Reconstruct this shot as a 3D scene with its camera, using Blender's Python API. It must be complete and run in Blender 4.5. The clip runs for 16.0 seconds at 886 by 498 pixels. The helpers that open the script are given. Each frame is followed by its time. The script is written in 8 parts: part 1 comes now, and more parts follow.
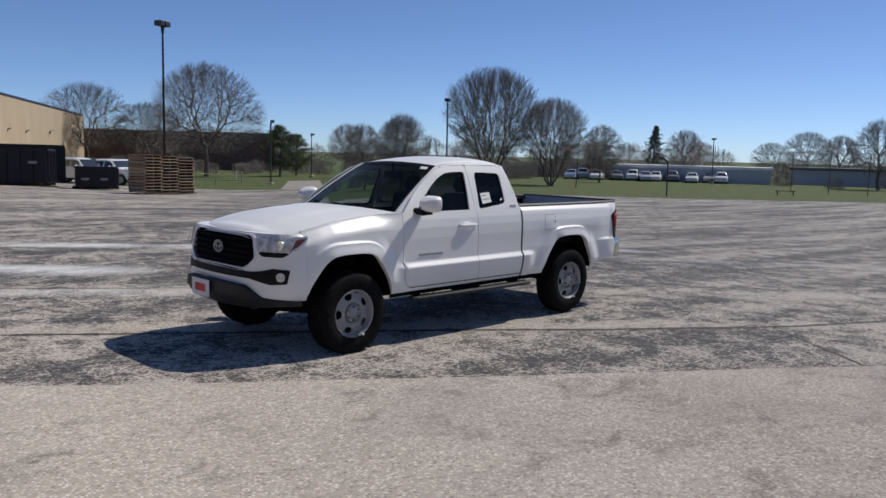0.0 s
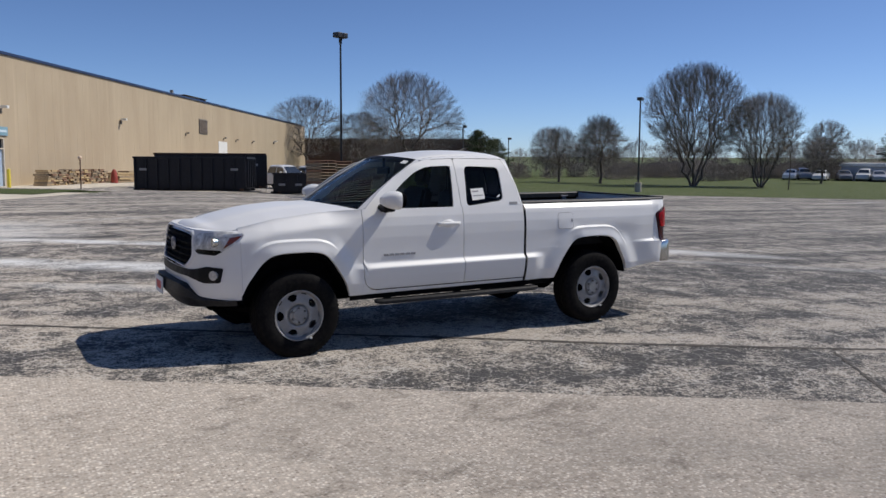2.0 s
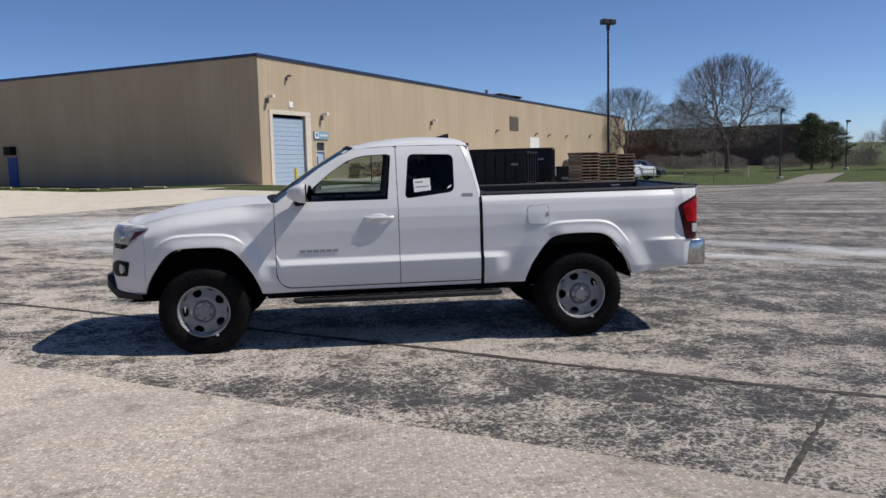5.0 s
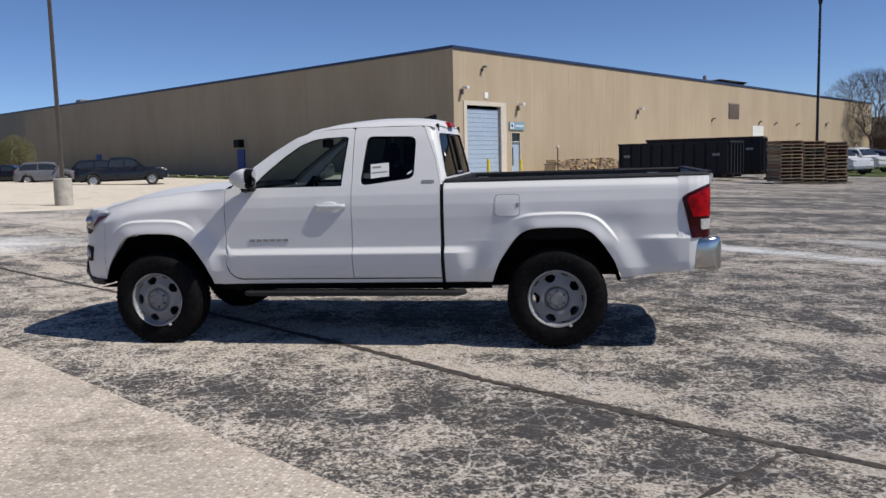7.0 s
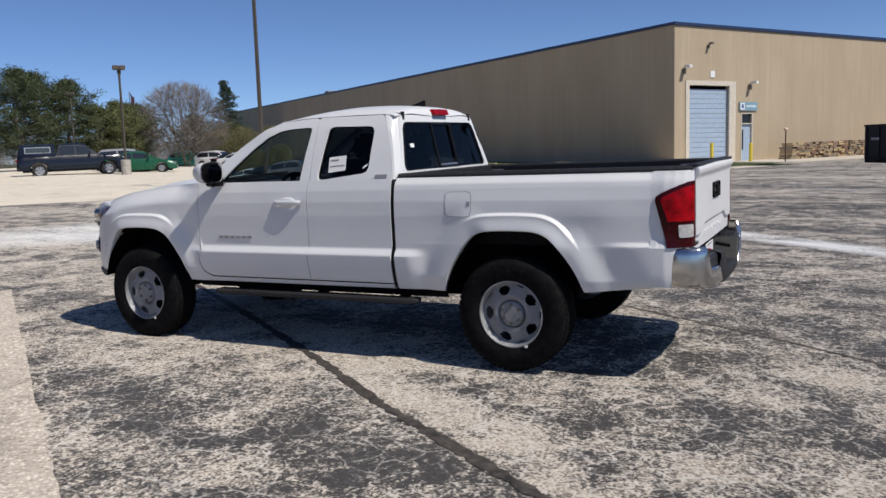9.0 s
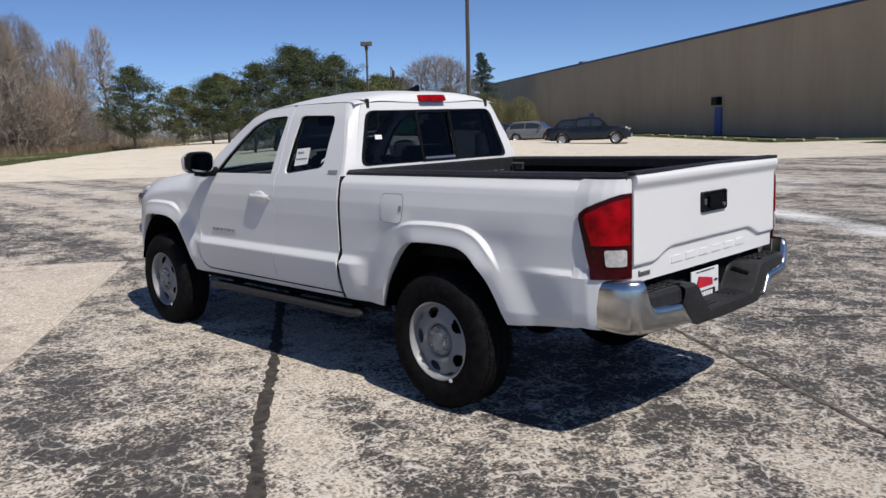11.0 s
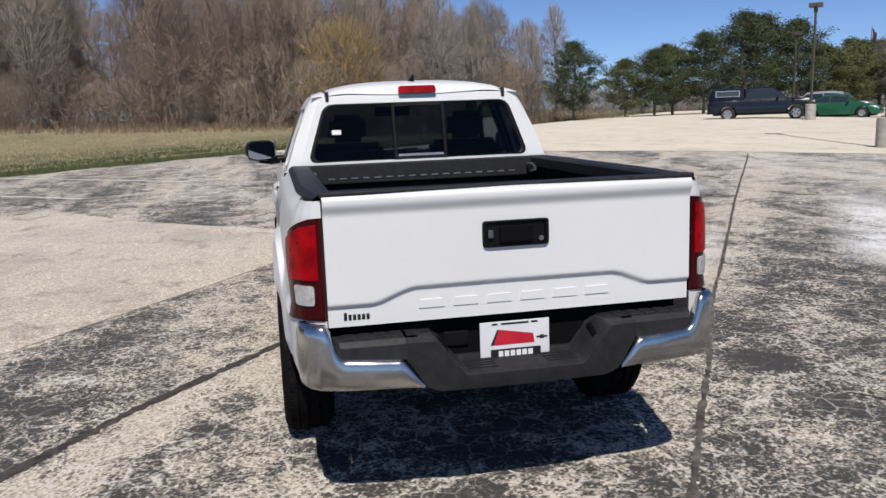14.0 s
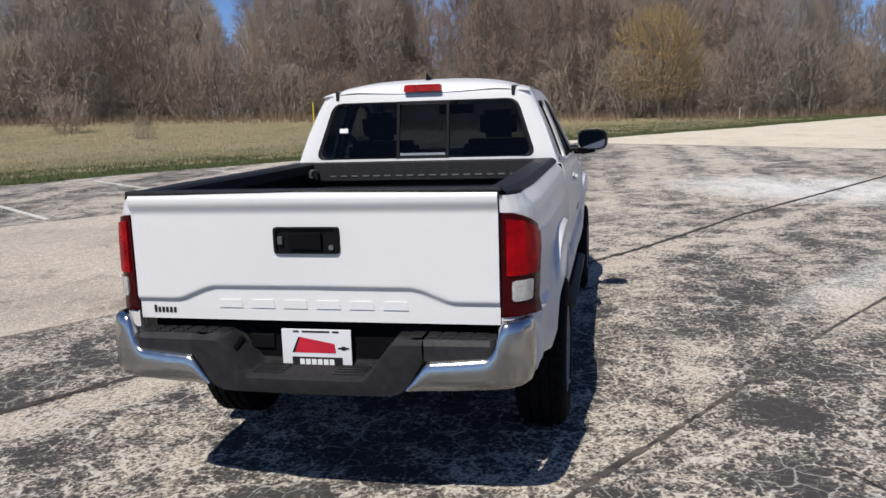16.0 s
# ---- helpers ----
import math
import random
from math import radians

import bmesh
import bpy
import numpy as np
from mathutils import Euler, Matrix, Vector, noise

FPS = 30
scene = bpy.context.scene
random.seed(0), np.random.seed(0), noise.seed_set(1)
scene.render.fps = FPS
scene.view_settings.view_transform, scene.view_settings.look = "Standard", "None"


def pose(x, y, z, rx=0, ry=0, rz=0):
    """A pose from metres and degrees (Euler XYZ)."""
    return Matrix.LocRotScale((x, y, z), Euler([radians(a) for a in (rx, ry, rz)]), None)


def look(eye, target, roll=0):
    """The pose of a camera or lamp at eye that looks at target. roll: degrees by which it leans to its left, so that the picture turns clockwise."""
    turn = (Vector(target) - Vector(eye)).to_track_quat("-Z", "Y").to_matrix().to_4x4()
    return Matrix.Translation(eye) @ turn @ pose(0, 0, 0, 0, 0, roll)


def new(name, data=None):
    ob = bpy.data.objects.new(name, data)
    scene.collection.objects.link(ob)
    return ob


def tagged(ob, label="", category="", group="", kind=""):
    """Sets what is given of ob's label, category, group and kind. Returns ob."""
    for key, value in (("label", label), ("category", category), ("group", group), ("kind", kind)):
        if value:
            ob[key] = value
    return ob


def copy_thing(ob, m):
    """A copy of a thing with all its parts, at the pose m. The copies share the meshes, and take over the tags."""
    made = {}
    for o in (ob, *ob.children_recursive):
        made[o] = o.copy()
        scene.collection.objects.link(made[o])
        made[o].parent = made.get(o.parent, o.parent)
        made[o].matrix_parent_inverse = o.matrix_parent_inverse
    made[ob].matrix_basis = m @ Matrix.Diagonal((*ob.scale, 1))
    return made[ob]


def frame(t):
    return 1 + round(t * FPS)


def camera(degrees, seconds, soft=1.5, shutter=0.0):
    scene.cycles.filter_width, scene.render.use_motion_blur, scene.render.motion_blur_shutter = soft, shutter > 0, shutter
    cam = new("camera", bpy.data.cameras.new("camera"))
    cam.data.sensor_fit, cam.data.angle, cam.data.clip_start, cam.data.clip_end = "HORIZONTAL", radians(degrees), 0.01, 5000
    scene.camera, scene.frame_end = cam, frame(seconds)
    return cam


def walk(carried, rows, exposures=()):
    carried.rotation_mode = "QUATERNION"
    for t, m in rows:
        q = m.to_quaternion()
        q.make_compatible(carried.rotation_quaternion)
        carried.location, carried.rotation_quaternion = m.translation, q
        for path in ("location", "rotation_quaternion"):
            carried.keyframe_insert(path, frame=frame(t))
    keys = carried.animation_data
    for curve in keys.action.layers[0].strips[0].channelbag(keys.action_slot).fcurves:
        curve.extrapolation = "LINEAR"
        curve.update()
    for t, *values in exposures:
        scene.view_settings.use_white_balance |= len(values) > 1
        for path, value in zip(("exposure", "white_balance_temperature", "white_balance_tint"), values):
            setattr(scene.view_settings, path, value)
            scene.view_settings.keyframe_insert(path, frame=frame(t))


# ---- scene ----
cam = camera(57.5, 16.0)
PATH = [
    (0, (-6.132, -6.495, 1.814), (-4.723, -5.095, 1.581), 1.4),
    (0.5, (-5.582, -6.73, 1.765), (-4.266, -5.242, 1.538), 1.2),
    (1, (-5.057, -6.978, 1.759), (-3.841, -5.406, 1.534), 0.9),
    (1.5, (-4.522, -7.235, 1.765), (-3.417, -5.584, 1.54), 0.6),
    (2, (-3.941, -7.393, 1.735), (-2.95, -5.672, 1.505), 0.3),
    (2.5, (-3.367, -7.548, 1.708), (-2.493, -5.764, 1.477), 0.0),
    (3, (-2.775, -7.695, 1.726), (-2.024, -5.856, 1.497), -0.3),
    (3.5, (-2.172, -7.735, 1.709), (-1.546, -5.849, 1.483), -0.5),
    (4, (-1.588, -7.789, 1.659), (-1.089, -5.866, 1.431), -0.8),
    (4.2, (-1.316, -7.828, 1.682), (-0.877, -5.89, 1.454), -1.0),
    (6.3, (1.049, -7.3, 1.533), (0.915, -5.319, 1.296), -1.7),
    (6.5, (1.25, -7.197, 1.549), (1.062, -5.221, 1.311), -1.6),
    (7, (1.804, -6.926, 1.495), (1.466, -4.97, 1.256), -1.9),
    (7.5, (2.282, -6.634, 1.471), (1.797, -4.709, 1.232), -2.0),
    (8, (2.721, -6.313, 1.507), (2.092, -4.43, 1.266), -2.2),
    (8.5, (3.183, -6.015, 1.501), (2.416, -4.184, 1.255), -2.4),
    (9, (3.562, -5.623, 1.465), (2.659, -3.856, 1.211), -2.5),
    (9.2, (3.706, -5.447, 1.487), (2.747, -3.71, 1.23), -2.5),
    (11.3, (4.855, -3.577, 1.538), (3.37, -2.271, 1.236), -2.1),
    (11.5, (4.948, -3.39, 1.553), (3.418, -2.137, 1.249), -2.0),
    (12, (5.121, -2.899, 1.52), (3.488, -1.788, 1.205), -2.2),
    (12.5, (5.282, -2.395, 1.563), (3.553, -1.443, 1.241), -2.4),
    (13, (5.485, -1.889, 1.555), (3.672, -1.11, 1.231), -2.3),
    (13.5, (5.61, -1.395, 1.528), (3.728, -0.803, 1.202), -2.3),
    (14, (5.697, -0.888, 1.554), (3.764, -0.494, 1.228), -2.1),
    (14.5, (5.758, -0.37, 1.534), (3.794, -0.173, 1.213), -1.9),
    (15, (5.744, 0.105, 1.517), (3.77, 0.095, 1.192), -1.8),
    (15.5, (5.677, 0.602, 1.554), (3.714, 0.39, 1.23), -1.8),
    (16, (5.593, 1.129, 1.547), (3.663, 0.72, 1.223), -1.8),
]
walk(cam, [(t, look(eye, target, roll)) for t, eye, target, roll in PATH])

# ---- world, sun, exposure ----
SUN = Vector((0.79, -0.13, 1.0)).normalized()
world = bpy.data.worlds.new("sky")
scene.world = world
world.use_nodes = True
wn = world.node_tree
sky = wn.nodes.new("ShaderNodeTexSky")
sky.sky_type = 'NISHITA'
sky.sun_disc = False
sky.sun_elevation = math.asin(SUN.z)
sky.sun_rotation = math.atan2(SUN.x, SUN.y)
sky.altitude = 2200
sky.air_density, sky.dust_density, sky.ozone_density = 0.7, 1.0, 2.5
tint = wn.nodes.new("ShaderNodeMix")
tint.data_type, tint.blend_type = 'RGBA', 'MULTIPLY'
tint.inputs[0].default_value, tint.inputs[7].default_value = 1.0, (0.87, 0.985, 1.175, 1)
wn.links.new(sky.outputs[0], tint.inputs[6])
wn.links.new(tint.outputs[2], wn.nodes["Background"].inputs[0])
wn.nodes["Background"].inputs[1].default_value = 0.092
lamp = bpy.data.lights.new("sun", 'SUN')
lamp.energy, lamp.angle, lamp.color = 4.15, radians(0.53), (1.0, 0.945, 0.86)
new("sun", lamp).matrix_world = look(SUN * 60, (0, 0, 0))
scene.view_settings.exposure = 0.0


# ---- materials ----
class Nodes:
    """A small wrapper that builds one node material."""

    def __init__(self, name, rough=0.6, metal=0.0, colour=(0.5, 0.5, 0.5)):
        self.mat = bpy.data.materials.new(name)
        self.mat.use_nodes = True
        self.t = self.mat.node_tree
        self.b = self.t.nodes["Principled BSDF"]
        self.set("Base Color", (*colour, 1))
        self.set("Roughness", rough)
        self.set("Metallic", metal)
        self.set("Diffuse Roughness", 0.0)
        self.coord = self.t.nodes.new("ShaderNodeTexCoord").outputs["Object"]

    def set(self, key, value):
        if hasattr(value, "is_linked"):
            self.t.links.new(value, self.b.inputs[key])
        else:
            self.b.inputs[key].default_value = value
        return self

    def node(self, kind, ins=(), **props):
        n = self.t.nodes.new(kind)
        for k, v in props.items():
            if k == "operation":
                n.operation = v
            elif k == "feature":
                n.feature = v
            elif k == "blend_type":
                n.blend_type = v
            elif k == "data_type":
                n.data_type = v
            elif k == "noise_type":
                n.noise_type = v
        for k, v in (ins.items() if isinstance(ins, dict) else enumerate(ins)):
            if hasattr(v, "is_linked"):
                self.t.links.new(v, n.inputs[k])
            else:
                n.inputs[k].default_value = v
        return n

    def math(self, op, a, b=0.0):
        return self.node("ShaderNodeMath", (a, b), operation=op).outputs[0]

    def mapped(self, scale=(1, 1, 1), turn=(0, 0, 0), shift=(0, 0, 0)):
        return self.node("ShaderNodeMapping", {0: self.coord, 1: shift, 2: turn, 3: scale}).outputs[0]

    def noise(self, scale, detail=4.0, rough=0.55, where=None, warp=0.0):
        return self.node("ShaderNodeTexNoise", {"Vector": where or self.coord, "Scale": scale, "Detail": detail, "Roughness": rough,
                                                "Distortion": warp}).outputs[0]

    def cells(self, scale, where=None, feature="DISTANCE_TO_EDGE", out=0, random=1.0):
        return self.node("ShaderNodeTexVoronoi", {"Vector": where or self.coord, "Scale": scale, "Randomness": random}, feature=feature).outputs[out]

    def ramp(self, value, lo, hi, a=0.0, b=1.0):
        return self.node("ShaderNodeMapRange", {0: value, 1: lo, 2: hi, 3: a, 4: b}).outputs[0]

    def mix(self, fac, a, b):
        n = self.t.nodes.new("ShaderNodeMix")
        n.data_type = 'RGBA'
        for key, v in ((0, fac), (6, a), (7, b)):
            if hasattr(v, "is_linked"):
                self.t.links.new(v, n.inputs[key])
            else:
                n.inputs[key].default_value = v if key == 0 else (*v, 1)
        return n.outputs[2]

    def bump(self, height, strength=0.3, distance=0.01):
        self.set("Normal", self.node("ShaderNodeBump", {"Strength": strength, "Distance": distance, "Height": height}).outputs[0])
        return self


def plain(name, colour, rough=0.5, metal=0.0, vary=0.12, scale=8.0, bump=0.0, coat=0.0, spec=0.5):
    m = Nodes(name, rough, metal, colour)
    m.set("Specular IOR Level", spec)
    dark = tuple(c * (1 - vary) for c in colour)
    lite = tuple(min(1, c * (1 + vary)) for c in colour)
    n = m.noise(scale, 5)
    m.set("Base Color", m.mix(m.ramp(n, 0.3, 0.7), dark, lite))
    m.set("Roughness", m.ramp(m.noise(scale * 3, 3), 0.3, 0.7, rough * 0.85, min(1, rough * 1.15)))
    if bump:
        m.bump(m.noise(scale * 20, 3), bump, 0.003)
    if coat:
        m.set("Coat Weight", coat).set("Coat Roughness", 0.04)
    return m.mat


TURN = math.atan2(-0.582, 0.813)


def asphalt_material():
    m = Nodes("worn_asphalt", 0.85)
    flat = m.mapped((1, 1, 1), (0, 0, -TURN))
    streak = m.mapped((0.45, 1.0, 1), (0, 0, -TURN))
    sep = m.node("ShaderNodeSeparateXYZ", (flat,)).outputs

    def band(centre, width, edge):
        d = m.math('ABSOLUTE', m.math('SUBTRACT', sep[1], centre))
        return m.ramp(d, width, width + edge, 1.0, 0.0)

    grit = m.noise(150, 3, 0.7)
    base = m.mix(m.ramp(grit, 0.35, 0.7), (0.020, 0.019, 0.020), (0.082, 0.076, 0.073))
    base = m.mix(m.math('MULTIPLY', m.ramp(m.noise(1.1, 4), 0.4, 0.7), 0.45), base, (0.050, 0.044, 0.039))
    # where the binder has worn away the pale stone shows in blotches, fine veins and single stones
    def warp(where, scale, amount):
        n = m.node("ShaderNodeTexNoise", {"Vector": where, "Scale": scale, "Detail": 3.0}).outputs[1]
        return m.node("ShaderNodeVectorMath", (where, m.node("ShaderNodeVectorMath", (n, (amount, amount, amount)), operation='MULTIPLY').outputs[0]), operation='ADD').outputs[0]

    wob = warp(warp(flat, 3.5, 0.22), 17.0, 0.045)
    edge_a, edge_b = m.cells(6.2, wob), m.cells(15.0, wob)
    vein = m.math('MAXIMUM', m.ramp(edge_a, 0.0, 0.075, 1.0, 0.0), m.math('MULTIPLY', m.ramp(edge_b, 0.0, 0.10, 1.0, 0.0), 0.6))
    vein = m.math('MULTIPLY', vein, m.ramp(m.noise(2.0, 4, 0.6), 0.36, 0.60, 0.10, 1.1))
    pebble = m.node("ShaderNodeTexVoronoi", {"Vector": flat, "Scale": 75.0, "Randomness": 1.0})
    tone = m.node("ShaderNodeSeparateColor", (pebble.outputs[1],)).outputs[0]
    lanes = m.math('SUBTRACT', m.noise(1.0, 6, 0.6, m.mapped((0.07, 0.85, 1), (0, 0, -TURN)), 0.25), 0.5)
    blotch = m.math('ADD', m.math('MULTIPLY', m.math('SUBTRACT', m.noise(0.5, 5, 0.6, streak, 0.5), 0.5), 0.60), m.math('MULTIPLY', m.math('SUBTRACT', m.noise(2.3, 7, 0.70, flat, 0.5), 0.5), 1.45))
    blotch = m.math('ADD', blotch, m.math('MULTIPLY', lanes, 1.15))
    fleck = m.math('ADD', m.math('MULTIPLY', m.math('SUBTRACT', m.noise(22, 5, 0.72), 0.5), 0.75), m.math('MULTIPLY', m.math('SUBTRACT', tone, 0.5), 0.24))
    bands = m.math('MAXIMUM', m.math('MULTIPLY', m.math('MULTIPLY', band(-0.56, 0.05, 0.26), 0.40), m.ramp(m.noise(1.6, 4, 0.6), 0.34, 0.62)), m.math('MULTIPLY', m.math('MULTIPLY', band(1.82, 0.05, 0.45), 0.30), m.ramp(m.noise(0.9, 4), 0.35, 0.6)))
    val = m.math('ADD', m.math('ADD', blotch, m.math('MULTIPLY', vein, 0.22)), m.math('ADD', m.math('MULTIPLY', fleck, 1.15), bands))
    val = m.math('ADD', val, m.math('MULTIPLY', m.ramp(sep[0], -3.5, -8.0), 0.05))
    light = m.ramp(val, -0.05, 0.24)
    stone = m.mix(m.ramp(tone, 0.05, 0.95), (0.30, 0.25, 0.20), (0.66, 0.59, 0.50))
    stone = m.mix(m.ramp(vein, 0.35, 0.9), stone, (0.56, 0.52, 0.465))
    col = m.mix(m.math('MULTIPLY', light, 0.92), base, stone)
    thread = m.math('MULTIPLY', m.math('MAXIMUM', m.ramp(edge_a, 0.008, 0.046, 1.0, 0.0), m.math('MULTIPLY', m.ramp(edge_b, 0.01, 0.07, 1.0, 0.0), 0.30)), m.ramp(m.math('ADD', m.noise(1.7, 5, 0.65), m.math('MULTIPLY', fleck, 0.60)), 0.38, 0.58))
    col = m.mix(m.math('MULTIPLY', thread, 0.48), col, (0.60, 0.57, 0.53))
    # chalky white tracks left by dried water
    far = m.math('MULTIPLY', m.ramp(sep[0], -17, -10, 1.0, 0.0), band(5.0, 3.2, 2.5))
    runs = m.math('MAXIMUM', m.math('MULTIPLY', band(6.72, 0.14, 0.30), m.math('MULTIPLY', m.ramp(sep[0], 1.5, 4.0, 1.0, 0.2), m.ramp(sep[0], -11, -8, 0.25, 1.0))), m.math('MULTIPLY', m.math('MULTIPLY', band(3.50, 0.16, 0.5), m.ramp(sep[0], -4.5, -3.2, 1.0, 0.0)), m.ramp(sep[0], -9.5, -7.0, 0.2, 1.0)))
    runs = m.math('MAXIMUM', runs, m.math('MULTIPLY', far, 0.22))

    def pool(u, n, ru, rn, amount):
        du = m.math('MULTIPLY', m.math('SUBTRACT', sep[0], u), 1 / ru)
        dn = m.math('MULTIPLY', m.math('SUBTRACT', sep[1], n), 1 / rn)
        d = m.math('ADD', m.math('MULTIPLY', du, du), m.math('MULTIPLY', dn, dn))
        return m.math('MULTIPLY', m.ramp(d, 0.1, 1.0, 1.0, 0.0), amount)

    for spot in ((-9.8, -1.4, 2.0, 3.0, 0.75), (-11.8, 7.2, 4.0, 4.2, 0.65), (-3.8, 1.55, 2.2, 0.35, 0.35), (3.6, 8.7, 3.4, 0.8, 0.8)):
        runs = m.math('MAXIMUM', runs, pool(*spot))
    runs = m.math('MAXIMUM', runs, m.math('MULTIPLY', m.ramp(m.noise(0.17, 5, 0.6, m.mapped((0.4, 1.4, 1), (0, 0, -TURN), (3.0, 1.5, 0)), 0.4), 0.60, 0.72), 0.35))
    chalk = m.math('MULTIPLY', runs, m.ramp(m.math('ADD', m.noise(1.3, 5, 0.65, streak), m.math('MULTIPLY', fleck, 0.7)), 0.28, 0.52))
    col = m.mix(m.math('MULTIPLY', chalk, 0.9), col, (0.74, 0.74, 0.73))
    m.set("Base Color", col)
    m.set("Roughness", m.ramp(m.noise(30, 3), 0.3, 0.7, 0.75, 0.95))
    m.set("Diffuse Roughness", 0.6)
    m.bump(m.math('ADD', m.math('MULTIPLY', grit, 0.7), m.math('MULTIPLY', light, 0.5)), 0.5, 0.006)
    return m.mat


def concrete_material(name, a, b, stones=0.0, cell=75):
    m = Nodes(name, 0.9)
    col = m.mix(m.ramp(m.noise(0.5, 6, 0.65), 0.3, 0.7), a, b)
    fine = m.noise(130, 4, 0.75)
    col = m.mix(m.ramp(fine, 0.25, 0.6), tuple(c * 0.62 for c in a), col)
    if stones:
        v = m.node("ShaderNodeTexVoronoi", {"Vector": m.coord, "Scale": cell, "Randomness": 1.0})
        tone = m.node("ShaderNodeSeparateColor", (v.outputs[1],)).outputs[0]
        spot = m.ramp(v.outputs[0], 0.32, 0.52, 1.0, 0.0)
        grain = m.mix(m.ramp(tone, 0.10, 0.80), (0.22, 0.18, 0.145), (0.88, 0.82, 0.73))
        col = m.mix(m.math('MULTIPLY', spot, stones), col, grain)
    mott = m.ramp(m.noise(11, 6, 0.75), 0.36, 0.64)
    col = m.mix(m.math('MULTIPLY', mott, 0.30 if stones else 0.12), col, tuple(c * 0.52 for c in a))
    col = m.mix(m.math('MULTIPLY', m.ramp(m.noise(26, 5, 0.7, None, 0.3), 0.50, 0.66), 0.35 if stones else 0.1), col, tuple(min(1, c * 1.5) for c in b))
    if stones:
        # broad grey wear and darker oily blotches
        wear = m.ramp(m.noise(0.45, 5, 0.6, m.mapped((1, 1.6, 1), (0, 0, -TURN)), 0.5), 0.47, 0.64)
        col = m.mix(m.math('MULTIPLY', wear, 0.34), col, (0.25, 0.225, 0.195))
        stain = m.math('MULTIPLY', m.ramp(m.noise(1.5, 6, 0.68, m.mapped((1, 1.5, 1), (0, 0, -TURN)), 0.7), 0.545, 0.665), m.ramp(m.noise(40, 3, 0.6), 0.32, 0.56))
    else:
        stain = m.math('MULTIPLY', m.ramp(m.noise(1.3, 6, 0.7, None, 0.8), 0.52, 0.70), m.ramp(m.noise(40, 3, 0.6), 0.35, 0.6))
    col = m.mix(m.math('MULTIPLY', stain, 0.75), col, (0.15, 0.125, 0.10))
    m.set("Base Color", col)
    m.set("Diffuse Roughness", 0.6)
    m.bump(fine, 0.7, 0.007)
    return m.mat


def grass_material():
    m = Nodes("spring_grass", 0.95)
    n = m.noise(0.12, 5, 0.6)
    dry = m.mix(m.ramp(m.noise(9, 5, 0.7), 0.3, 0.7), (0.18, 0.152, 0.080), (0.44, 0.38, 0.22))
    green = m.mix(m.ramp(m.noise(12, 5, 0.7), 0.3, 0.7), (0.026, 0.044, 0.006), (0.082, 0.108, 0.020))
    sep = m.node("ShaderNodeSeparateXYZ", (m.mapped((1, 1, 1), (0, 0, -TURN)),)).outputs
    # dry uncut field beyond the mown green verge on the wooded side
    field = m.ramp(m.math('ADD', sep[1], m.math('MULTIPLY', n, 7)), -21.0, -15.5, 1.0, 0.0)
    patch = m.math('MULTIPLY', m.ramp(m.noise(0.7, 5, 0.65), 0.52, 0.70), 0.22)
    wild = m.noise(0.22, 6, 0.7, m.mapped((0.25, 1.0, 1), (0, 0, -TURN)), 0.4)
    dry = m.mix(m.math('MULTIPLY', m.ramp(wild, 0.52, 0.66), 0.4), dry, (0.115, 0.12, 0.05))
    dry = m.mix(m.math('MULTIPLY', m.ramp(wild, 0.46, 0.34), 0.6), dry, (0.20, 0.155, 0.095))
    m.set("Base Color", m.mix(m.math('MAXIMUM', field, patch), green, dry))
    m.bump(m.noise(30, 4, 0.7), 0.9, 0.05)
    return m.mat


def siding_material(name, a, b):
    m = Nodes(name, 0.75)
    col = m.mix(m.ramp(m.noise(0.35, 5, 0.6, m.mapped((1, 1, 0.35))), 0.3, 0.7), a, b)
    col = m.mix(m.math('MULTIPLY', m.ramp(m.noise(1.2, 4, 0.6, m.mapped((2.2, 2.2, 0.06))), 0.55, 0.75), 0.35), col, tuple(c * 1.25 for c in b))
    m.set("Base Color", col)
    m.bump(m.noise(26, 3, 0.6), 0.25, 0.02)
    return m.mat


ASPHALT = asphalt_material()
SLAB = concrete_material("exposed_aggregate_concrete", (0.50, 0.43, 0.36), (0.64, 0.56, 0.47), 0.85, 44)
LOT = concrete_material("pale_concrete", (0.66, 0.59, 0.48), (0.76, 0.68, 0.56))
GRASS = grass_material()
TAN = siding_material("tan_precast_panel", (0.40, 0.315, 0.215), (0.47, 0.38, 0.265))
NAVY = plain("navy_roof_trim", (0.02, 0.035, 0.09), 0.4)
SEAL = plain("crack_sealant", (0.055, 0.047, 0.040), 0.85, vary=0.7, scale=16, bump=0.5)
BLACK = plain("black_plastic", (0.005, 0.005, 0.006), 0.5, vary=0.2, bump=0.1, spec=0.18)
DARKSTEEL = plain("dark_painted_steel", (0.025, 0.025, 0.028), 0.45)
WHITEPAINT = plain("white_trim_paint", (0.74, 0.74, 0.72), 0.5)
PALEBLUE = plain("pale_blue_door_paint", (0.36, 0.45, 0.57), 0.5)
YELLOW = plain("yellow_paint", (0.62, 0.50, 0.05), 0.5)
CONC = plain("grey_concrete", (0.42, 0.39, 0.34), 0.9, vary=0.2, scale=5, bump=0.4)


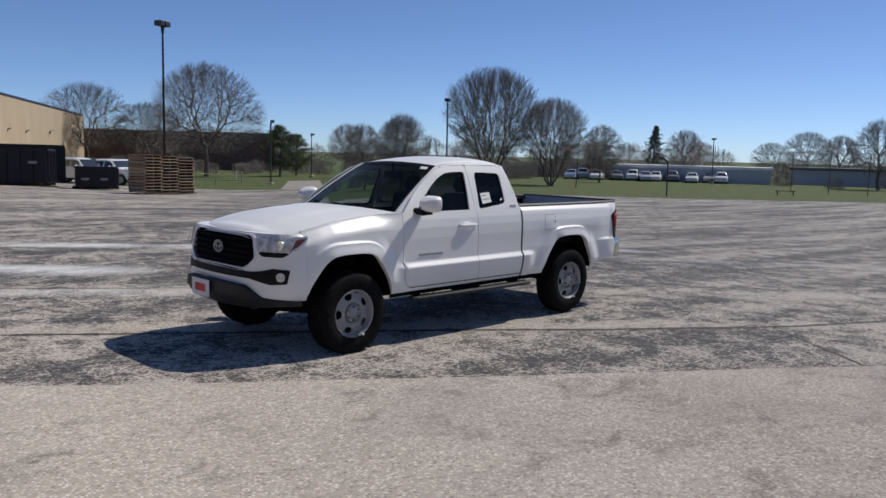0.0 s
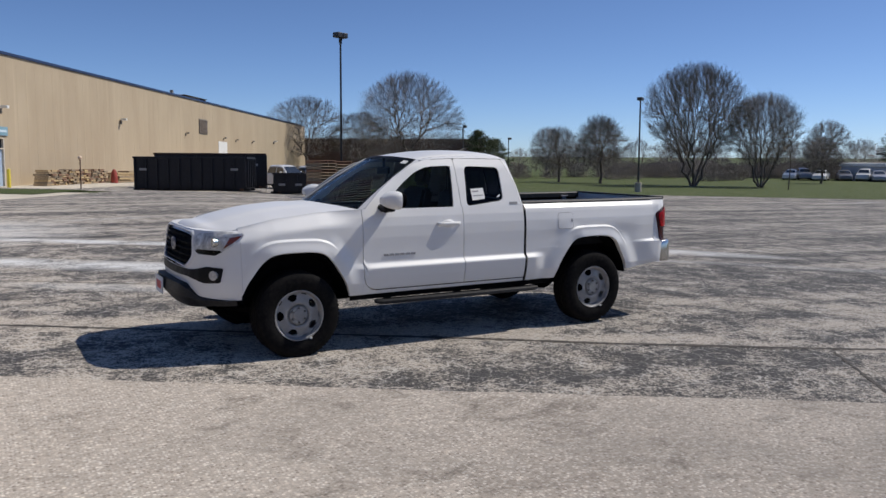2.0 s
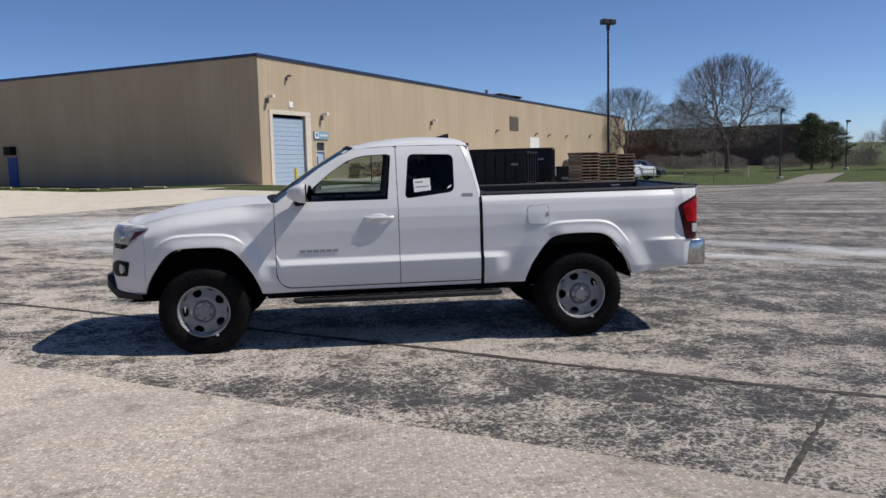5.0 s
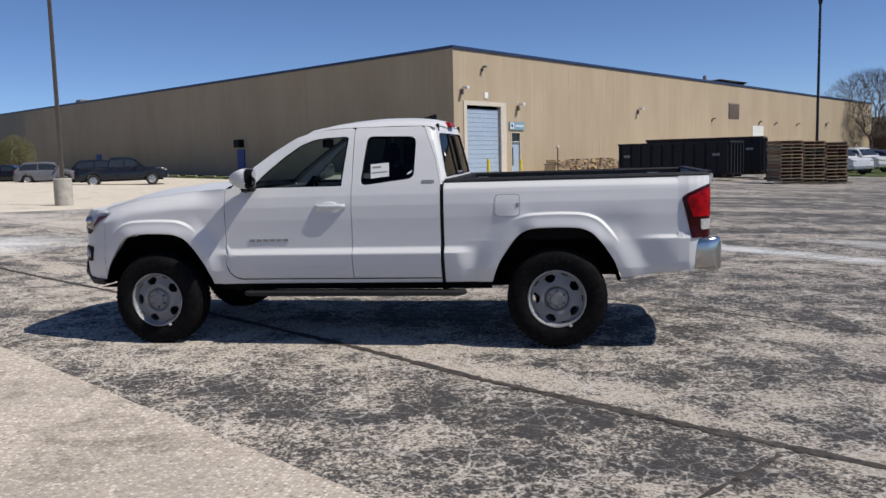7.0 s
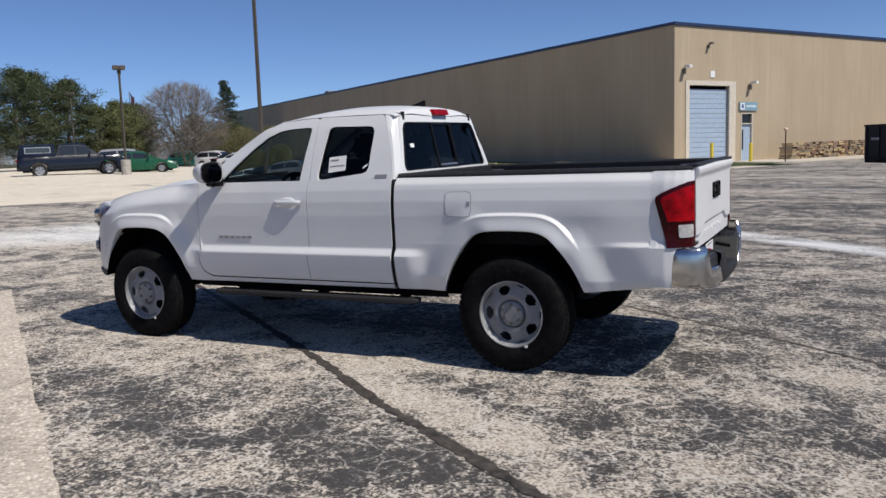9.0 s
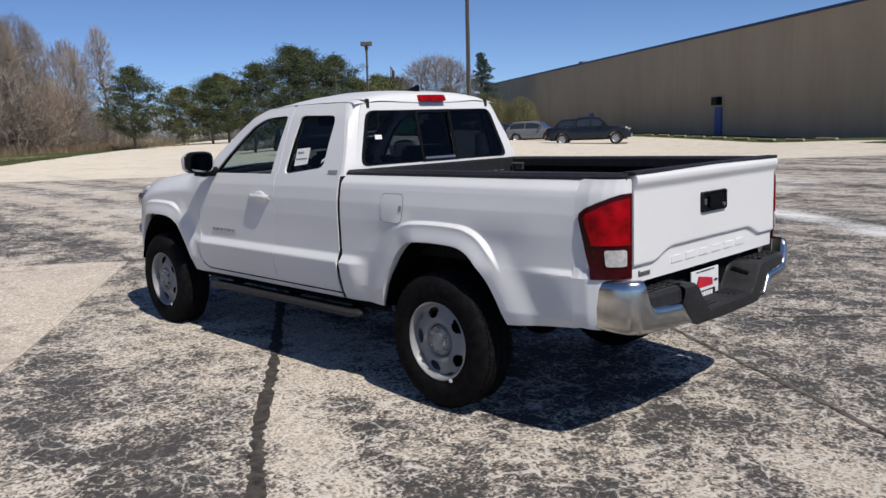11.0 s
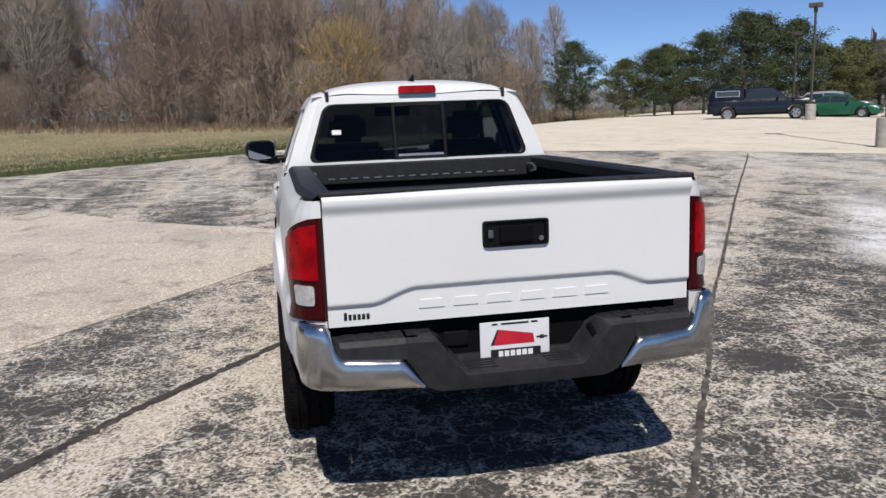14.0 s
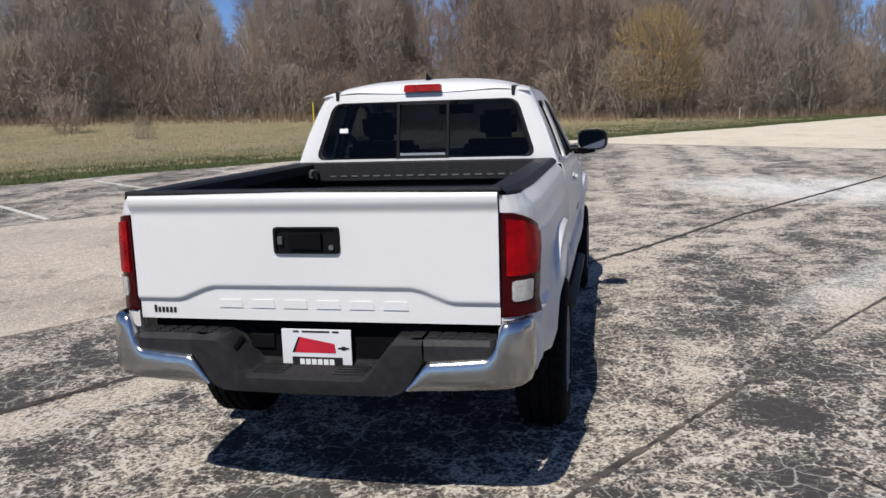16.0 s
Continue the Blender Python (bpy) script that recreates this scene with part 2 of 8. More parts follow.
# ---- mesh helpers ----
def mesh_object(name, bm, material, parent=None, label="", smooth=False, angle=35):
    me = bpy.data.meshes.new(name)
    bm.to_mesh(me)
    bm.free()
    for mt in (material if isinstance(material, (list, tuple)) else [material]):
        me.materials.append(mt)
    if smooth:
        me.polygons.foreach_set("use_smooth", [True] * len(me.polygons))
        me.set_sharp_from_angle(angle=radians(angle))
    ob = new(name, me)
    if parent is not None:
        ob.parent = parent
    if label:
        tagged(ob, label)
    return ob


def part(name, bm, material, parent, label="", smooth=False, angle=35):
    return mesh_object(name, bm, material, parent, label, smooth, angle)


def thing(name, label, category, at=(0, 0, 0), turn=0.0, group="", kind=""):
    ob = new(name)
    ob.matrix_world = pose(*at, 0, 0, turn)
    return tagged(ob, label, category, group, kind)


def box(bm, lo, hi, m=None):
    c = [(a + b) / 2 for a, b in zip(lo, hi)]
    s = [abs(b - a) for a, b in zip(lo, hi)]
    mat = Matrix.Translation(c) @ Matrix.Diagonal((*s, 1))
    return bmesh.ops.create_cube(bm, size=1, matrix=(m @ mat) if m else mat)["verts"]


def boxes(*items, bevel=0.0):
    bm = bmesh.new()
    for lo, hi in items:
        box(bm, lo, hi)
    if bevel:
        bmesh.ops.bevel(bm, geom=bm.edges[:], offset=bevel, segments=2, affect='EDGES', profile=0.6)
    return bm


def tube(bm, p0, p1, r0, r1, n=8, caps=True):
    p0, p1 = Vector(p0), Vector(p1)
    d = p1 - p0
    q = d.to_track_quat('Z', 'Y')
    rings = []
    for p, r in ((p0, r0), (p1, r1)):
        rings.append([bm.verts.new(p + q @ Vector((r * math.cos(2 * math.pi * i / n), r * math.sin(2 * math.pi * i / n), 0))) for i in range(n)])
    for i in range(n):
        bm.faces.new((rings[0][i], rings[0][(i + 1) % n], rings[1][(i + 1) % n], rings[1][i]))
    if caps:
        bm.faces.new(rings[0][::-1])
        bm.faces.new(rings[1])


def lathe(bm, profile, n=40, axis='Y', centre=(0, 0, 0), skip=None):
    """Turns (radius, along) pairs about an axis; skip(k, i) leaves faces out."""
    rings = []
    cx, cy, cz = centre
    for r, a in profile:
        ring = []
        for i in range(n):
            c, s = r * math.cos(2 * math.pi * i / n), r * math.sin(2 * math.pi * i / n)
            ring.append(bm.verts.new((cx + c, cy + a, cz + s) if axis == 'Y' else (cx + c, cy + s, cz + a)))
        rings.append(ring)
    for k in range(len(rings) - 1):
        for i in range(n):
            if skip and skip(k, i):
                continue
            bm.faces.new((rings[k][i], rings[k][(i + 1) % n], rings[k + 1][(i + 1) % n], rings[k + 1][i]))
    return rings


def grid(bm, rows, close=False):
    """A sheet through rows of points, all rows of one length."""
    vs = [[bm.verts.new(p) for p in row] for row in rows]
    for a, b in zip(vs, vs[1:]):
        k = len(a)
        for i in range(k if close else k - 1):
            bm.faces.new((a[i], a[(i + 1) % k], b[(i + 1) % k], b[i]))
    return vs


def smooth_step(a, b, x):
    t = max(0.0, min(1.0, (x - a) / (b - a)))
    return t * t * (3 - 2 * t)


def lerp_table(table, x):
    """Smooth interpolation in a short table of (x, value) pairs."""
    if x <= table[0][0]:
        return table[0][1]
    for (x0, y0), (x1, y1) in zip(table, table[1:]):
        if x <= x1:
            return y0 + (y1 - y0) * (x - x0) / (x1 - x0)
    return table[-1][1]


# ---- the lie of the land ----
U, N = Vector((0.813, -0.582, 0)), Vector((0.582, 0.813, 0))


def soft(v, k=1.5):
    return v if v > 30 * k else math.log1p(math.exp(v / k)) * k


def ground_z(x, y):
    z = -1.5 * (1 - math.exp(-soft(x - 4) / 28)) + 1.0 * (1 - math.exp(-soft(-x - 4) / 25))
    n = N.x * x + N.y * y
    u = U.x * x + U.y * y
    z -= 0.38 * smooth_step(29, 38, n) * (1 - smooth_step(-8, 2, u))
    # the concrete car park falls away towards the warehouse
    z += lerp_table([(0, 0.0), (8, -0.26), (20, -0.68), (30, -0.45), (40, -0.25)], n) * smooth_step(-6, -18, x)
    return z + 1.2 * smooth_step(17, 55, -n)


def un(u, n, dz=0.0):
    p = U * u + N * n
    return (p.x, p.y, ground_z(p.x, p.y) + dz)


def verge_edge(u):
    """Where the paving ends and the grass begins, on the wooded side."""
    return lerp_table([(-60, -12.8), (-30, -12.8), (-22, -13.7), (-16, -14.7), (-5, -16.8), (12, -17.3)], u) + 0.10 * math.sin(2.3 * u) + 0.06 * math.sin(7.1 * u)


def sheet(name, u0, u1, n0, n1, step, dz, material, label, category):
    bm = bmesh.new()
    nu, nn = max(1, round((u1 - u0) / step)), max(1, round((n1 + 17) / step))
    rows = []
    for j in range(nn + 1):
        row = []
        for i in range(nu + 1):
            u = u0 + (u1 - u0) * i / nu
            near = verge_edge(u) if n0 is None else n0
            row.append(un(u, near + (n1 - near) * (j / nn), dz))
        rows.append(row)
    grid(bm, rows)
    bmesh.ops.recalc_face_normals(bm, faces=bm.faces[:])
    ob = mesh_object(name, bm, material)
    return tagged(ob, label, category, kind="structure")


def build_ground():
    bm = bmesh.new()
    radii = [0.0] + [2.0 * i for i in range(1, 51)] + [100 * 1.13 ** i for i in range(1, 29)]
    turns = 96
    prev = None
    for r in radii:
        ring = []
        for i in range(turns if r else 1):
            a = 2 * math.pi * i / turns
            x, y = r * math.cos(a), r * math.sin(a)
            ring.append(bm.verts.new((x, y, ground_z(x, y) - 0.03)))
        if prev and len(prev) == 1:
            for i in range(turns):
                bm.faces.new((prev[0], ring[i], ring[(i + 1) % turns]))
        elif prev:
            for i in range(turns):
                bm.faces.new((prev[i], ring[i], ring[(i + 1) % turns], prev[(i + 1) % turns]))
        prev = ring
    bmesh.ops.recalc_face_normals(bm, faces=bm.faces[:])
    tagged(mesh_object("ground", bm, GRASS, smooth=True), "wide ground with spring grass and dry field", "ground", kind="structure")


build_ground()
sheet("asphalt_lot", -18, 46, None, 52, 0.7, 0.0, ASPHALT, "worn dark asphalt lot with pale cracks and stones", "pavement")
sheet("concrete_lot", -110, -18.0, None, 26, 1.0, 0.006, LOT, "pale beige concrete car park", "pavement")


def build_apron():
    """A slab with ragged, crumbling edges."""
    rnd = random.Random(12)
    bm = bmesh.new()
    rows = []
    us = [0.0] + [i / 220 for i in range(1, 220)] + [1.0]
    drift = [0.0]
    for _ in us[1:]:
        drift.append(drift[-1] * 0.86 + rnd.uniform(-0.007, 0.007))
    for j in range(41):
        f = j / 40
        left = -4.05 - 0.55 * smooth_step(0.5, 1.0, f) + rnd.uniform(-0.03, 0.03)
        row = []
        for k, q in enumerate(us):
            u = left + (9.0 - left) * q
            front = -2.70 + 0.035 * (u + 4.0) + drift[k]
            row.append(un(u, front * (1 - f) + (-9.45 - 0.06 * u - drift[k]) * f, 0.010))
        rows.append(row)
    lip = [(x, y, z - 0.014) for x, y, z in rows[0]]
    grid(bm, [lip] + rows)
    bmesh.ops.recalc_face_normals(bm, faces=bm.faces[:])
    tagged(mesh_object("concrete_apron", bm, SLAB), "rough pale exposed aggregate concrete slab", "pavement", kind="structure")


build_apron()


# ---- the pickup truck: nose towards -x, driver's side towards -y ----
def paint_material():
    m = Nodes("white_car_paint", 0.40, 0.0, (0.70, 0.70, 0.69))
    col = m.mix(m.ramp(m.noise(0.9, 4), 0.3, 0.7), (0.71, 0.71, 0.71), (0.75, 0.75, 0.75))
    dust = m.math('MULTIPLY', m.ramp(m.noise(55, 4, 0.7), 0.52, 0.72), 0.06)
    m.set("Base Color", m.mix(dust, col, (0.45, 0.41, 0.36)))
    m.set("Coat Weight", 0.22).set("Coat Roughness", 0.06)
    return m.mat


def glass_material(name, tint, rough=0.0, coat=1.0):
    m = Nodes(name, rough, 0.0, tint)
    m.set("Transmission Weight", 1.0).set("IOR", 1.01)
    m.set("Specular IOR Level", 0.6)
    m.set("Coat Weight", coat).set("Coat Roughness", 0.01)
    return m.mat


def tyre_material():
    m = Nodes("tyre_rubber", 0.8, 0.0, (0.02, 0.02, 0.021))
    m.set("Base Color", m.mix(m.ramp(m.noise(30, 4, 0.7), 0.4, 0.75), (0.006, 0.006, 0.007), (0.016, 0.015, 0.014)))
    m.set("Specular IOR Level", 0.06)
    m.bump(m.noise(120, 3), 0.3, 0.002)
    return m.mat


PAINT = paint_material()
TINT = glass_material("dark_tinted_glass", (0.012, 0.016, 0.023), 0.0, 0.35)
CLEARGLASS = glass_material("green_tinted_glass", (0.34, 0.43, 0.43), 0.0, 0.25)
LENS = glass_material("clear_lamp_lens", (0.95, 0.95, 0.95), 0.0, 0.2)
TYRE = tyre_material()
CHROME = plain("chrome_plate", (0.58, 0.57, 0.55), 0.20, 1.0, vary=0.04, scale=6)
LUG = plain("dark_lug_steel", (0.16, 0.16, 0.165), 0.35, 0.7, vary=0.1)
SILVER = plain("silver_wheel_paint", (0.52, 0.52, 0.53), 0.42, 0.05, vary=0.1, scale=14)
REDLENS = plain("red_lamp_lens", (0.28, 0.0015, 0.005), 0.3, vary=0.5, scale=14, coat=0.05, spec=0.1)
DEEPRED = plain("deep_red_lamp_lens", (0.040, 0.001, 0.002), 0.25, vary=0.2, scale=9, coat=0.1, spec=0.15)
REVERSE = plain("white_reversing_lens", (0.46, 0.45, 0.44), 0.2, vary=0.25, scale=40, coat=1.0)
AMBER = plain("amber_lens", (0.20, 0.035, 0.012), 0.2, coat=1.0)
CHASSIS = plain("underbody_black", (0.004, 0.004, 0.005), 0.85, spec=0.1)
TRIM = plain("grained_black_trim", (0.020, 0.020, 0.022), 0.55, vary=0.3, scale=30, bump=0.25, spec=0.3)
LINER = plain("black_bed_liner", (0.006, 0.006, 0.007), 0.7, vary=0.3, scale=30, bump=0.3, spec=0.2)
SEATCLOTH = plain("dark_grey_cloth", (0.060, 0.064, 0.070), 0.9, vary=0.2, scale=40, bump=0.2)
PAPER = plain("white_paper", (0.78, 0.78, 0.76), 0.8, vary=0.04)
PLATEWHITE = plain("white_plate_card", (0.72, 0.72, 0.74), 0.5, vary=0.05)
PLATERED = plain("red_print", (0.50, 0.012, 0.03), 0.5, vary=0.15)
INK = plain("black_print", (0.012, 0.012, 0.014), 0.5)
BADGE = plain("silver_badge", (0.30, 0.30, 0.31), 0.35, 0.2)
GREYPRINT = plain("grey_print", (0.25, 0.25, 0.26), 0.5)

HUB_F, HUB_R, HUB_Z, TYRE_R = -1.618, 1.618, 0.378, 0.375


ARCH = [(0, 1.0), (20, 0.985), (38, 0.985), (50, 1.02), (60, 1.06), (68, 1.055), (80, 1.012), (90, 1.0), (100, 1.012), (110, 1.05), (118, 1.065),
        (128, 1.03), (140, 0.99), (160, 0.985), (180, 1.0)]


def arch_radius(deg):
    """The wheel opening is a rounded trapezoid, given by angle round its foot."""
    k = (lerp_table(ARCH, max(0, deg - 4)) + 2 * lerp_table(ARCH, deg) + lerp_table(ARCH, min(180, deg + 4))) / 4
    return 0.495 * k


ARCH_EDGE = []
for step in range(181):
    ARCH_EDGE.append((arch_radius(step) * math.cos(radians(step)), arch_radius(step) * math.sin(radians(step))))
ARCH_EDGE.sort()


def arch_z(x, hub):
    """Lower edge of the bodywork over a wheel."""
    d = x - hub
    if d <= ARCH_EDGE[0][0] or d >= ARCH_EDGE[-1][0]:
        return 0.0
    return HUB_Z + 0.035 + lerp_table(ARCH_EDGE, d)


SILL = [(-2.2, 0.52), (-2.05, 0.50), (-1.1, 0.49), (1.12, 0.495), (1.2, 0.50), (2.05, 0.52), (2.62, 0.575)]


def lower_edge(x):
    return max(lerp_table(SILL, x), arch_z(x, HUB_F), arch_z(x, HUB_R))


SECTION = [(0.45, 0.835), (0.50, 0.858), (0.56, 0.880), (0.64, 0.897), (0.70, 0.904), (0.726, 0.907), (0.732, 0.906), (0.772, 0.874), (0.780, 0.872), (0.82, 0.872), (0.90, 0.872),
           (1.00, 0.874), (1.10, 0.870), (1.18, 0.858), (1.25, 0.838), (1.32, 0.815)]


def top_edge(x):
    if x < -1.0:
        return lerp_table([(-2.2, 1.095), (-2.05, 1.135), (-1.8, 1.190), (-1.4, 1.235), (-1.0, 1.258)], x)
    return lerp_table([(-1.0, 1.258), (-0.9, 1.255), (0.76, 1.255), (0.77, 1.268), (2.74, 1.262)], x)


def flare(x, z, hub):
    """How far the wheel-arch flare stands proud of the side: a crisp ledge over the wheel that softens towards its feet."""
    dx, dz = x - hub, z - HUB_Z - 0.035
    deg = math.degrees(math.atan2(max(dz, 0.0), dx))
    r = math.hypot(dx, max(dz, 0.0)) / arch_radius(deg)
    rear, front = (38, 122) if hub > 0 else (52, 130)
    crisp = smooth_step(rear, rear + 18, deg) * (1 - smooth_step(front - 18, front, deg))
    soft = 0.032 * smooth_step(1.42, 1.08, r)
    edge = 0.032 * smooth_step(1.235, 1.195, r) + 0.022 * smooth_step(1.195, 1.0, r)
    fade = smooth_step(-0.14, -0.02, dz)
    return (soft + (edge - soft) * crisp) * fade


def half_width(x, z):
    w = lerp_table(SECTION, z)
    crease = smooth_step(-1.12, -0.96, x) * (1 - smooth_step(0.86, 1.02, x))
    # the lower crease runs along the doors and again, higher, behind the rear wheel
    if z < 0.82:
        plainw = lerp_table([(0.45, 0.815), (0.60, 0.862), (0.82, 0.873)], z)
        w = plainw + (w - plainw) * crease
    back = smooth_step(2.18, 2.46, x - 0.5 * max(0.0, 0.80 - z))
    w += 0.024 * back * (1 - smooth_step(0.815, 0.845, z)) * smooth_step(0.50, 0.62, z)
    w += max(flare(x, z, HUB_F), flare(x, z, HUB_R))
    # soft shoulder above the rear flare
    w += 0.008 * smooth_step(0.92, 1.05, z) * (1 - smooth_step(1.06, 1.20, z)) * (1 - smooth_step(0.35, 0.75, abs(x - HUB_R - 0.05)))
    t = top_edge(x)
    front = smooth_step(-0.97, -1.30, x)
    w -= front * 0.085 * smooth_step(t - 0.15, t, z) ** 1.4 + 0.02 * smooth_step(-1.6, -2.1, x)
    w -= 0.045 * smooth_step(-1.9, -2.25, x)
    if x > 0.76:
        w -= 0.030 * smooth_step(t - 0.06, t, z)
    w -= 0.022 * smooth_step(2.2, 2.62, x)
    return w


def columns(x0, x1, step=0.022):
    xs = {round(x0, 4), round(x1, 4)}
    k = max(2, round((x1 - x0) / step))
    xs |= {round(x0 + (x1 - x0) * i / k, 4) for i in range(k + 1)}
    for hub in (HUB_F, HUB_R):
        for d, h in ARCH_EDGE[::3]:
            if x0 < hub + d < x1:
                xs.add(round(hub + d, 4))
        for d in (ARCH_EDGE[0][0] - 0.0015, ARCH_EDGE[-1][0] + 0.0015):
            if x0 < hub + d < x1:
                xs.add(round(hub + d, 4))
    return sorted(xs)


ROWS_Z = [0, 0.008] + [0.02 + 0.98 * i / 92 for i in range(93)]


def side_panel(x0, x1, side, lip=0.02, low=None, high=None, shape=half_width):
    """One panel of the truck's side between two shut lines, with turned-in edges."""
    low, high = low or lower_edge, high or top_edge
    bm = bmesh.new()
    rows = []
    for x in columns(x0, x1):
        b, t = low(x), high(x)
        col = [(x, side * (shape(x, b) - 0.05), b + 0.004), (x, side * (shape(x, b) - 0.012), b)]
        for q in ROWS_Z:
            z = b + 0.006 + (t - b - 0.006) * q
            col.append((x, side * shape(x, z), z))
        rows.append(col)
    first = [(p[0], p[1] - side * lip, p[2]) for p in rows[0]]
    last = [(p[0], p[1] - side * lip, p[2]) for p in rows[-1]]
    grid(bm, [first] + rows + [last])
    bmesh.ops.recalc_face_normals(bm, faces=bm.faces[:])
    return bm


def greenhouse_y(x, z):
    """Half width of the cab above the belt line."""
    y = lerp_table([(1.20, 0.838), (1.25, 0.822), (1.45, 0.752), (1.62, 0.682), (1.72, 0.628)], z)
    return y - 0.03 * smooth_step(-0.35, -0.95, x) * smooth_step(1.3, 1.6, z)


def resample(loop, n):
    pts = [Vector(p) for p in loop]
    ls = [0.0]
    for a, b in zip(pts, pts[1:]):
        ls.append(ls[-1] + (b - a).length)
    out = []
    for i in range(n):
        d = ls[-1] * i / (n - 1)
        for k in range(len(pts) - 1):
            if d <= ls[k + 1] + 1e-9:
                f = (d - ls[k]) / max(1e-9, ls[k + 1] - ls[k])
                out.append(pts[k].lerp(pts[k + 1], f))
                break
    return out


def rounded(poly, r=0.03, n=5):
    """Rounds the corners of a closed polygon in the plane."""
    out = []
    k = len(poly)
    for i in range(k):
        p, a, b = Vector(poly[i]), Vector(poly[i - 1]), Vector(poly[(i + 1) % k])
        ra = min(r, (a - p).length * 0.45)
        rb = min(r, (b - p).length * 0.45)
        s, e = p + (a - p).normalized() * ra, p + (b - p).normalized() * rb
        for j in range(n):
            f = j / (n - 1)
            out.append((1 - f) ** 2 * s + 2 * f * (1 - f) * p + f * f * e)
    return out


def closed(poly, n):
    """n points evenly round a closed polygon, from the first."""
    return resample(list(poly) + [poly[0]], n + 1)[:-1]


def frame_ring(outer, inner, side, y_of, depth=0.045, n=72):
    """A frame between two closed loops of (x, z), laid on the cab's side, with a turned-in window edge."""
    o = closed(outer, n)
    fine = closed(inner, n * 12)
    i = []
    ci = sum((Vector(p) for p in fine), Vector((0, 0))) / len(fine)
    for p in o:
        d = (p - ci).normalized()
        i.append(max(fine, key=lambda q: (q - ci).normalized().dot(d)))
    bm = bmesh.new()
    rows = []
    for a, b in zip(o, i):
        row = [(a.x, side * (y_of(a.x, a.y) - 0.02), a.y)]
        for f in (0, 0.25, 0.5, 0.75, 1.0):
            p = a.lerp(b, f)
            row.append((p.x, side * (y_of(p.x, p.y)), p.y))
        row.append((b.x, side * (y_of(b.x, b.y) - depth), b.y))
        rows.append(row)
    vs = [[bm.verts.new(p) for p in row] for row in rows]
    for k in range(n):
        a, b = vs[k], vs[(k + 1) % n]
        for j in range(len(a) - 1):
            bm.faces.new((a[j], b[j], b[j + 1], a[j + 1]))
    bmesh.ops.recalc_face_normals(bm, faces=bm.faces[:])
    return bm


def patch(poly, place, off=0.0, thick=0.0, n=10):
    """A filled, gently curved plate: polygon points in a plane, each put in space by place(u, v, offset)."""
    bm = bmesh.new()
    us = [p[0] for p in poly]
    u0, u1 = min(us), max(us)
    vs2 = [Vector(p) for p in poly]

    def span(u):
        hits = []
        for a, b in zip(vs2, vs2[1:] + vs2[:1]):
            if abs(a.x - b.x) > 1e-9 and min(a.x, b.x) - 1e-9 <= u <= max(a.x, b.x) + 1e-9:
                hits.append(a.y + (b.y - a.y) * (u - a.x) / (b.x - a.x))
        return min(hits), max(hits)

    cuts = sorted({round(u, 5) for u in us} | {round(u0 + (u1 - u0) * i / n, 5) for i in range(n + 1)})
    rows = []
    for u in cuts:
        lo, hi = span(min(max(u, u0 + 1e-5), u1 - 1e-5))
        rows.append([(u, lo + (hi - lo) * j / 6) for j in range(7)])
    top = [[place(u, v, off) for u, v in r] for r in rows]
    a = grid(bm, top)
    if thick:
        b = grid(bm, [[place(u, v, off - thick) for u, v in r] for r in rows])
        edge_a = a[0] + [r[-1] for r in a[1:]] + a[-1][-2::-1] + [r[0] for r in a[-2:0:-1]]
        edge_b = b[0] + [r[-1] for r in b[1:]] + b[-1][-2::-1] + [r[0] for r in b[-2:0:-1]]
        k = len(edge_a)
        for i in range(k):
            bm.faces.new((edge_a[i], edge_a[(i + 1) % k], edge_b[(i + 1) % k], edge_b[i]))
    bmesh.ops.remove_doubles(bm, verts=bm.verts[:], dist=1e-5)
    bmesh.ops.recalc_face_normals(bm, faces=bm.faces[:])
    return bm


# plan of the nose: from the middle of the grille round to the wheel arch, by arc length
NOSE = [(-2.470, 0.0), (-2.466, 0.2), (-2.452, 0.38), (-2.425, 0.52), (-2.375, 0.64), (-2.30, 0.735), (-2.20, 0.805), (-2.087, 0.852)]
NOSE_L = [0.0]
for (xa, ya), (xb, yb) in zip(NOSE, NOSE[1:]):
    NOSE_L.append(NOSE_L[-1] + math.hypot(xb - xa, yb - ya))


def plan_point(table, lengths, s):
    for k in range(len(table) - 1):
        if s <= lengths[k + 1] or k == len(table) - 2:
            f = (s - lengths[k]) / (lengths[k + 1] - lengths[k])
            (xa, ya), (xb, yb) = table[k], table[k + 1]
            d = Vector((xb - xa, yb - ya)).normalized()
            return xa + (xb - xa) * f, ya + (yb - ya) * f, Vector((-d.y, d.x))


def nose_point(s, z, off=0.0):
    side = -1 if s < 0 else 1
    x, y, nrm = plan_point(NOSE, NOSE_L, abs(s))
    lean = lerp_table([(0.45, 0.05), (0.55, 0.0), (0.72, -0.015), (0.80, 0.0), (1.0, 0.03), (1.08, 0.06), (1.14, 0.12)], z)
    shrink = 1 - abs(s) / NOSE_L[-1] * 0.55
    k = (abs(s) / NOSE_L[-1]) ** 4
    meet = k * (half_width(-2.085, max(z, 0.52)) - 0.852)
    shrink *= 1 - k
    return (x + lean * shrink + nrm.x * off * (-1 if nrm.x > 0 else 1), side * (y + meet + abs(nrm.y) * off - 0.25 * max(0, lean) * (1 - k) * abs(s) / NOSE_L[-1]), z)


